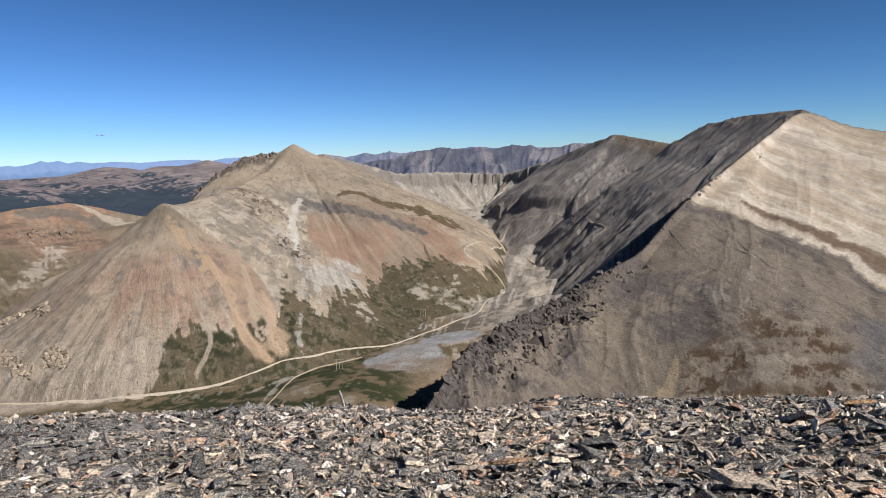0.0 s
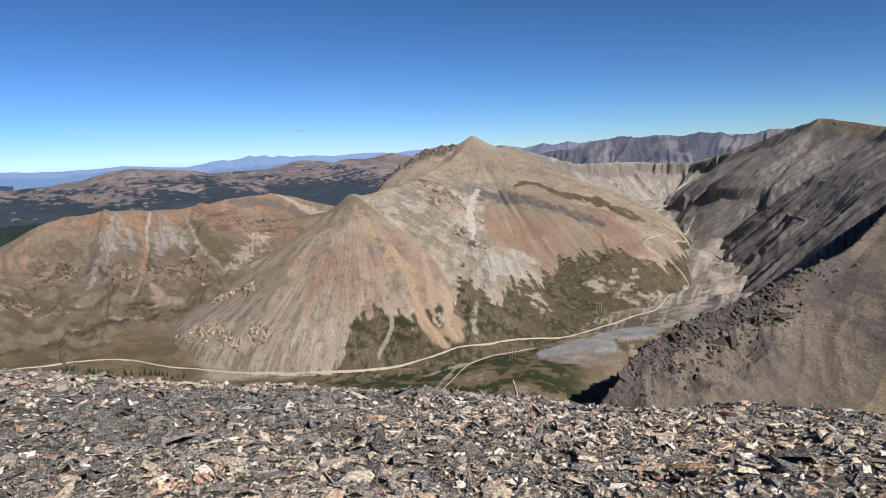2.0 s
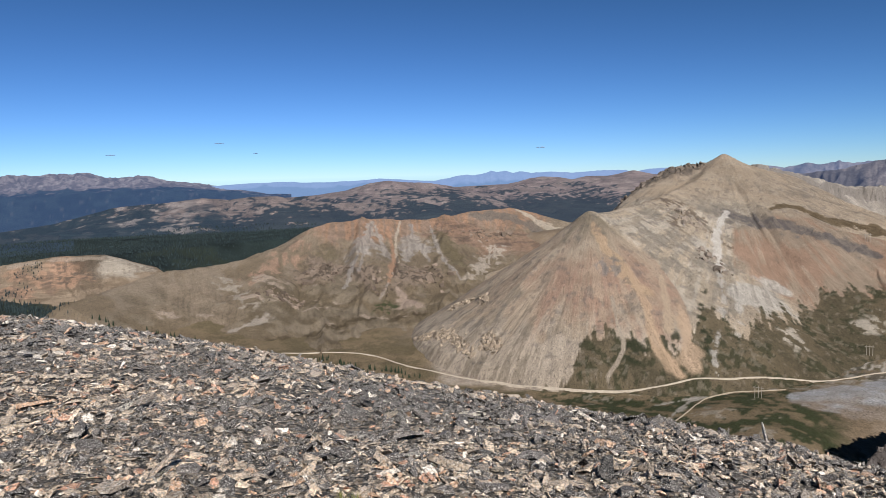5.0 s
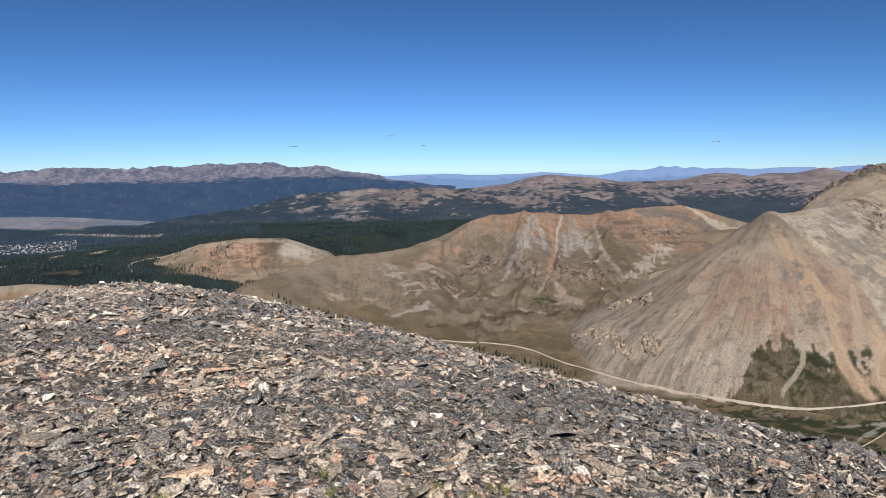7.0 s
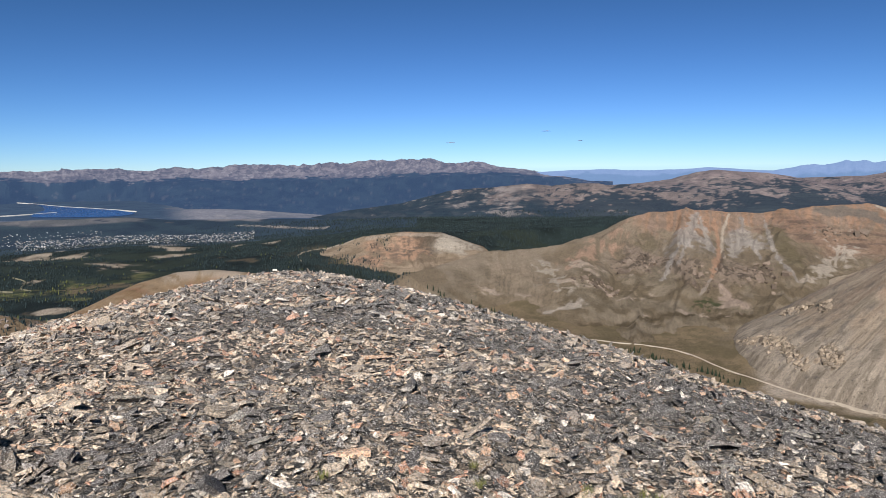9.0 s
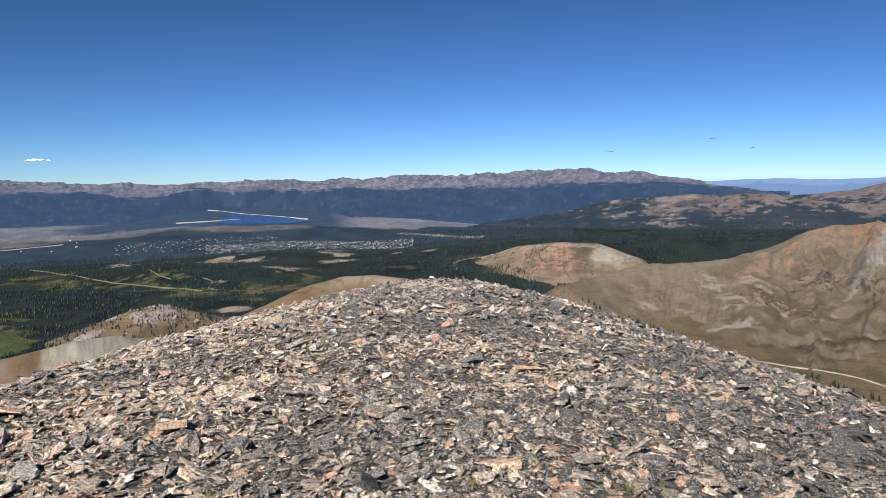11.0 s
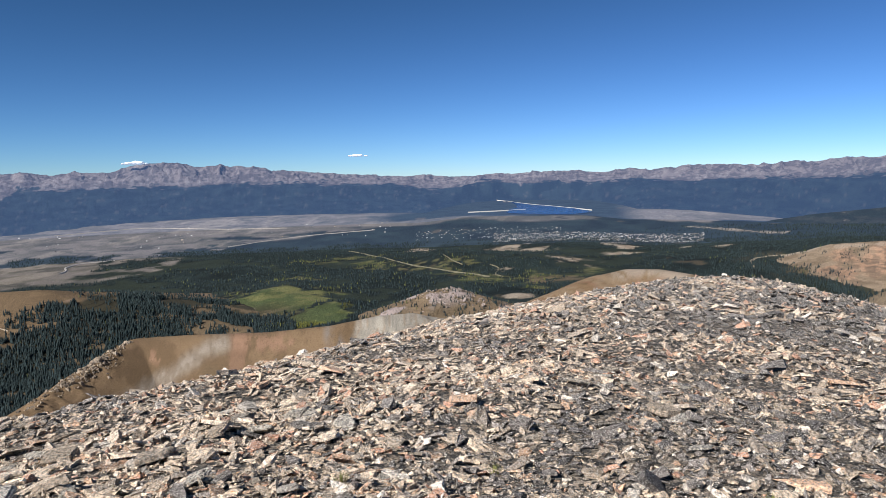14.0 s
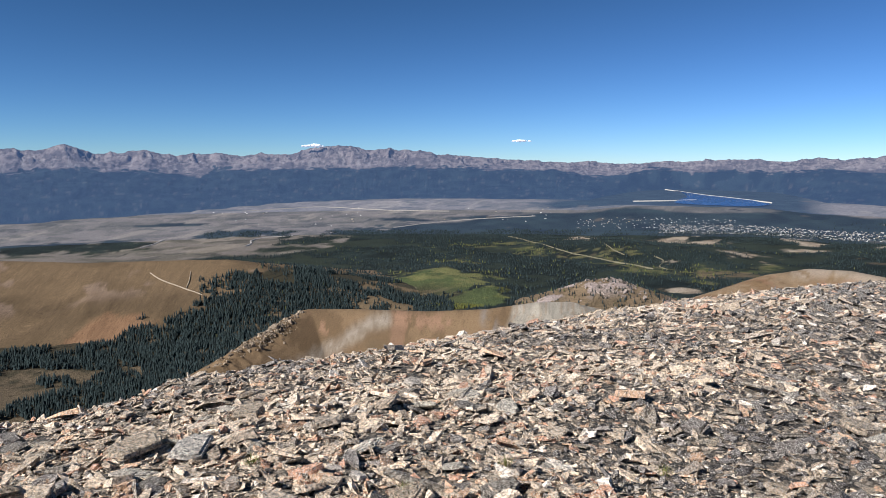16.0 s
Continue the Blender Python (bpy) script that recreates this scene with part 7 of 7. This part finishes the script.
# the town: gabled sheds and houses on the plain
def houses(n, az0, az1, r0, r1, size):
    x, y = ring_places(n, az0, az1, r0, r1)
    z = ground_height(x, y)
    a = rng.choice([0.3, 0.3 + math.pi / 2], n) + rng.normal(0, 0.05, n)
    w, l, h = size * rng.uniform(0.6, 1.2, n), size * rng.uniform(0.9, 2.0, n), size * rng.uniform(0.35, 0.6, n)
    ux, uy = np.cos(a), np.sin(a)
    v = []
    for i, j, k in ((-1, -1, -0.3), (1, -1, -0.3), (1, 1, -0.3), (-1, 1, -0.3), (-1, -1, 1), (1, -1, 1), (1, 1, 1), (-1, 1, 1), (0, -1, 1.5), (0, 1, 1.5)):
        v.append(np.stack([x + ux * w / 2 * i - uy * l / 2 * j, y + uy * w / 2 * i + ux * l / 2 * j, z + h * k], 1))
    v = np.stack(v, 1).reshape(-1, 3)
    quad = np.array([[0, 1, 5, 4], [1, 2, 6, 5], [2, 3, 7, 6], [3, 0, 4, 7], [4, 8, 9, 7], [8, 5, 6, 9], [4, 5, 8, 8], [6, 7, 9, 9]])[:6]
    f = (np.arange(n)[:, None, None] * 10 + quad[None]).reshape(-1, 4)
    tint = rng.choice(np.array([[0.46, 0.46, 0.46], [0.34, 0.33, 0.32], [0.22, 0.22, 0.23], [0.36, 0.31, 0.25], [0.68, 0.68, 0.66]]), n) * rng.uniform(0.7, 1.1, (n, 1))
    return v, f, np.repeat(tint, 10, 0)


MAT_TOWN = terrain_mat("town_walls", 6.0, 60.0, 9.0, 0.01)
v, f, t = houses(1250, 75, 91.5, 2130, 2320, 2.2)
tagged(new("town", mesh_from("town", v, f, MAT_TOWN, t, smooth=False)), "small pale houses of a town on the plain", "town", kind="stuff")
v, f, t = houses(160, 86, 98, 2230, 2420, 2.4)
tagged(new("town_edge", mesh_from("town_edge", v, f, MAT_TOWN, t, smooth=False)), "scattered pale houses at the town's edge", "town", kind="stuff")
v, f, t = houses(60, 100, 128, 2300, 2750, 3.4)
tagged(new("farmsteads", mesh_from("farmsteads", v, f, MAT_TOWN, t, smooth=False)), "scattered pale sheds on the open plain", "buildings", kind="stuff")


# three-legged power pylons
MAT_POLE = plain_mat("weathered_pole", (0.30, 0.27, 0.23), 0.9, 2.0)


def box(bm, x0, x1, y0, y1, z0, z1):
    bmesh.ops.create_cube(bm, size=1.0, matrix=Matrix.Translation(((x0 + x1) / 2, (y0 + y1) / 2, (z0 + z1) / 2)) @ Matrix.Diagonal((x1 - x0, y1 - y0, z1 - z0, 1)))


def part(name, bm, material, parent, label=""):
    me = bpy.data.meshes.new(name)
    bm.normal_update()
    bm.to_mesh(me)
    bm.free()
    me.materials.append(material)
    ob = new(name, me)
    ob.parent = parent
    return tagged(ob, label)


def pylon():
    ob = tagged(new("power_pylon"), "grey three-pole power pylon with a crossarm", "pylon", "pylons up the valley")
    for px in (-4.2, 0, 4.2):
        bm = bmesh.new()
        bmesh.ops.create_cone(bm, cap_ends=True, segments=8, radius1=0.42, radius2=0.28, depth=17.0, matrix=Matrix.Translation((px, 0, 8.0)))
        part("pole", bm, MAT_POLE, ob)
    bm = bmesh.new()
    box(bm, -6.4, 6.4, -0.2, 0.2, 13.6, 14.1)
    part("crossarm", bm, MAT_POLE, ob)
    for px in (-6, -2.1, 2.1, 6):
        bm = bmesh.new()
        bmesh.ops.create_cone(bm, cap_ends=True, segments=8, radius1=0.16, radius2=0.1, depth=1.3, matrix=Matrix.Translation((px, 0, 12.95)))
        part("insulator", bm, MAT_POLE, ob)
    return ob


first = pylon()
for i, (a, r, turn) in enumerate(((2.2, 1546, 20), (-2.15, 1388, 20), (1.8, 1226, 15), (9.0, 956, -10), (50.9, 1095, 50), (49.4, 1078, 50))):
    px, py, _ = at(a, 0, r)
    m = pose(px, py, float(surface(np.array([px]), np.array([py]))[0]), 0, 0, turn)
    if i == 0:
        first.matrix_basis = m
    else:
        copy_thing(first, m)


# small fair-weather clouds
MAT_CLOUD, nt, bsdf = node_mat("cloud")
bsdf.inputs["Base Color"].default_value = (0.9, 0.9, 0.9, 1)
bsdf.inputs["Roughness"].default_value = 1.0
# bluish glow brightens the cloud beyond what the sun gives it
bsdf.inputs["Emission Color"].default_value = (0.55, 0.68, 0.9, 1)
bsdf.inputs["Emission Strength"].default_value = 0.3


MAT_WISP, nt, bsdf = node_mat("thin_cloud")
bsdf.inputs["Base Color"].default_value = (0.22, 0.27, 0.34, 1)
bsdf.inputs["Roughness"].default_value = 1.0
# faint blue glow added to lift the thin cloud's tone
bsdf.inputs["Emission Color"].default_value = (0.3, 0.5, 0.85, 1)
bsdf.inputs["Emission Strength"].default_value = 0.14


def cloud(az, el, width, height, seed):
    rnd = random.Random(seed)
    bm = bmesh.new()
    for k in range(9):
        u = rnd.uniform(-1, 1)
        s = (1 - 0.7 * abs(u)) * rnd.uniform(0.5, 1.0)
        bmesh.ops.create_icosphere(bm, subdivisions=3, radius=1.0, matrix=Matrix.Translation((u * width * 0.5, rnd.uniform(-8, 8), 0.3 * s * height)) @ Matrix.Diagonal((width * 0.22 * s + 2, width * 0.12, height * 0.55 * s + 0.6, 1)))
    for v in bm.verts:
        n = noise.noise(v.co * 0.09 + Vector((seed, 0, 0))) + 0.5 * noise.noise(v.co * 0.25)
        v.co += v.co.normalized() * 0 + Vector((0, 0, 1)) * n * height * 0.25 + Vector((1, 0, 0)) * n * width * 0.03
    me = bpy.data.meshes.new("cloud")
    bm.to_mesh(me)
    bm.free()
    for p in me.polygons:
        p.use_smooth = True
    me.materials.append(MAT_CLOUD if width > 60 else MAT_WISP)
    x, y, z = at(az, el, 4700)
    ob = tagged(new("cloud", me), "small flat white cloud low over the mountains" if width > 60 else "tiny thin wisp of cloud", "cloud")
    ob.matrix_basis = pose(x, y, z, 0, 0, az)


for az, el, w, h, s in ((119.3, 1.36, 150, 22, 1), (102.5, 1.70, 120, 18, 2), (25.7, 1.98, 60, 8, 4), (51.3, 2.8, 55, 5, 5), (59.0, 1.98, 60, 5, 6), (48.6, 2.0, 30, 5, 9)):
    cloud(az, el, w, h, s)
# ---------------------------------------------------------------- stones that stand out on the ridge
MAT_PALE, MAT_RUST, MAT_SLATE, MAT_SAND = (stone_mat(n, False, 0.3, c) for n, c in (("pale_quartzite", (0.62, 0.56, 0.49)), ("rusty_stone", (0.44, 0.25, 0.12)), ("dark_slate", (0.10, 0.095, 0.09)), ("sandy_stone", (0.48, 0.38, 0.28))))


def special(az, r, length, spin, material, label, upright=False, seed=1, lift=0.4, name="flat_rock"):
    me = slab_mesh(seed)
    me.materials.clear()
    me.materials.append(material)
    px, py, _ = at(az, 0, r)
    return lay_slab(px, py, length, 0.12, spin, lift, me, name, label, upright)


special(8.83, 9.9, 0.30, 20, MAT_PALE, "white pointed stone standing upright on the crest", True, 501, 0.9, "standing_stone")
special(11.67, 9.9, 0.16, 70, MAT_PALE, "small pale stone standing upright on the crest", True, 502, 0.9, "standing_stone")
special(12.92, 9.9, 0.16, 40, MAT_SAND, "small tan stone standing upright on the crest", True, 503, 0.9, "standing_stone")
special(22.6, 10.6, 0.2, 30, MAT_PALE, "whitish blocky stone on the crest", False, 504, 0.7)
special(-5.5, 4.6, 0.34, 10, MAT_RUST, "rust-orange slab among dark slates", False, 505, 0.9)
special(50.9, 3.35, 0.26, 80, MAT_PALE, "chalky white slab lying flat", False, 506, 0.9)
special(76.9, 6.2, 0.40, 120, MAT_SAND, "long sandy slab propped on others", False, 507, 0.7)
special(75.6, 6.1, 0.30, 60, MAT_PALE, "pale slab propped on others", False, 508, 0.5)
special(131.9, 4.6, 0.42, 20, MAT_SAND, "big tan slab tilted over dark stones", False, 509, 0.7)
special(127.8, 4.5, 0.34, 50, MAT_PALE, "pale blocky slab in the rubble", False, 510, 0.6)
special(20.7, 5.3, 0.26, 140, MAT_SLATE, "black slate standing in the rubble", True, 511, 0.5, "standing_stone")
special(-31.5, 7.5, 0.34, 15, MAT_RUST, "reddish brown slab on the crest", False, 512, 0.9)
special(123.3, 5.6, 0.36, 60, MAT_SAND, "sandy slab with a dark underside", False, 513, 0.6)

# yellow-green tufts between the stones
MAT_TUFT = plain_mat("dry_grass", (0.20, 0.20, 0.07), 0.9, 0.05, 0.4)


def tuft(az, r, seed):
    rnd = random.Random(seed)
    bm = bmesh.new()
    for _ in range(46):
        a, lean, q, hgt = rnd.uniform(0, math.tau), rnd.uniform(0.1, 0.7), rnd.uniform(0, 0.05), rnd.uniform(0.025, 0.06)
        bx, by = math.cos(a) * q, math.sin(a) * q
        tx, ty = bx + math.cos(a) * lean * hgt, by + math.sin(a) * lean * hgt
        sx, sy = -math.sin(a) * 0.0025, math.cos(a) * 0.0025
        bm.faces.new([bm.verts.new(p) for p in ((bx - sx, by - sy, 0), (bx + sx, by + sy, 0), (tx, ty, hgt))])
    me = bpy.data.meshes.new("grass_tuft")
    bm.to_mesh(me)
    bm.free()
    me.materials.append(MAT_TUFT)
    px, py, _ = at(az, 0, r)
    ob = tagged(new("grass_tuft", me), "small yellow-green tuft between slabs", "grass", "tufts in the rubble")
    ob.matrix_basis = pose(px, py, float(ridge_height(np.array([px]), np.array([py]))[0]) + 0.035)


random.seed(21)
for i in range(26):
    tuft(random.choice((random.gauss(46, 5), random.gauss(58, 8), random.uniform(10, 125))), random.uniform(2.7, 4.6), 600 + i)
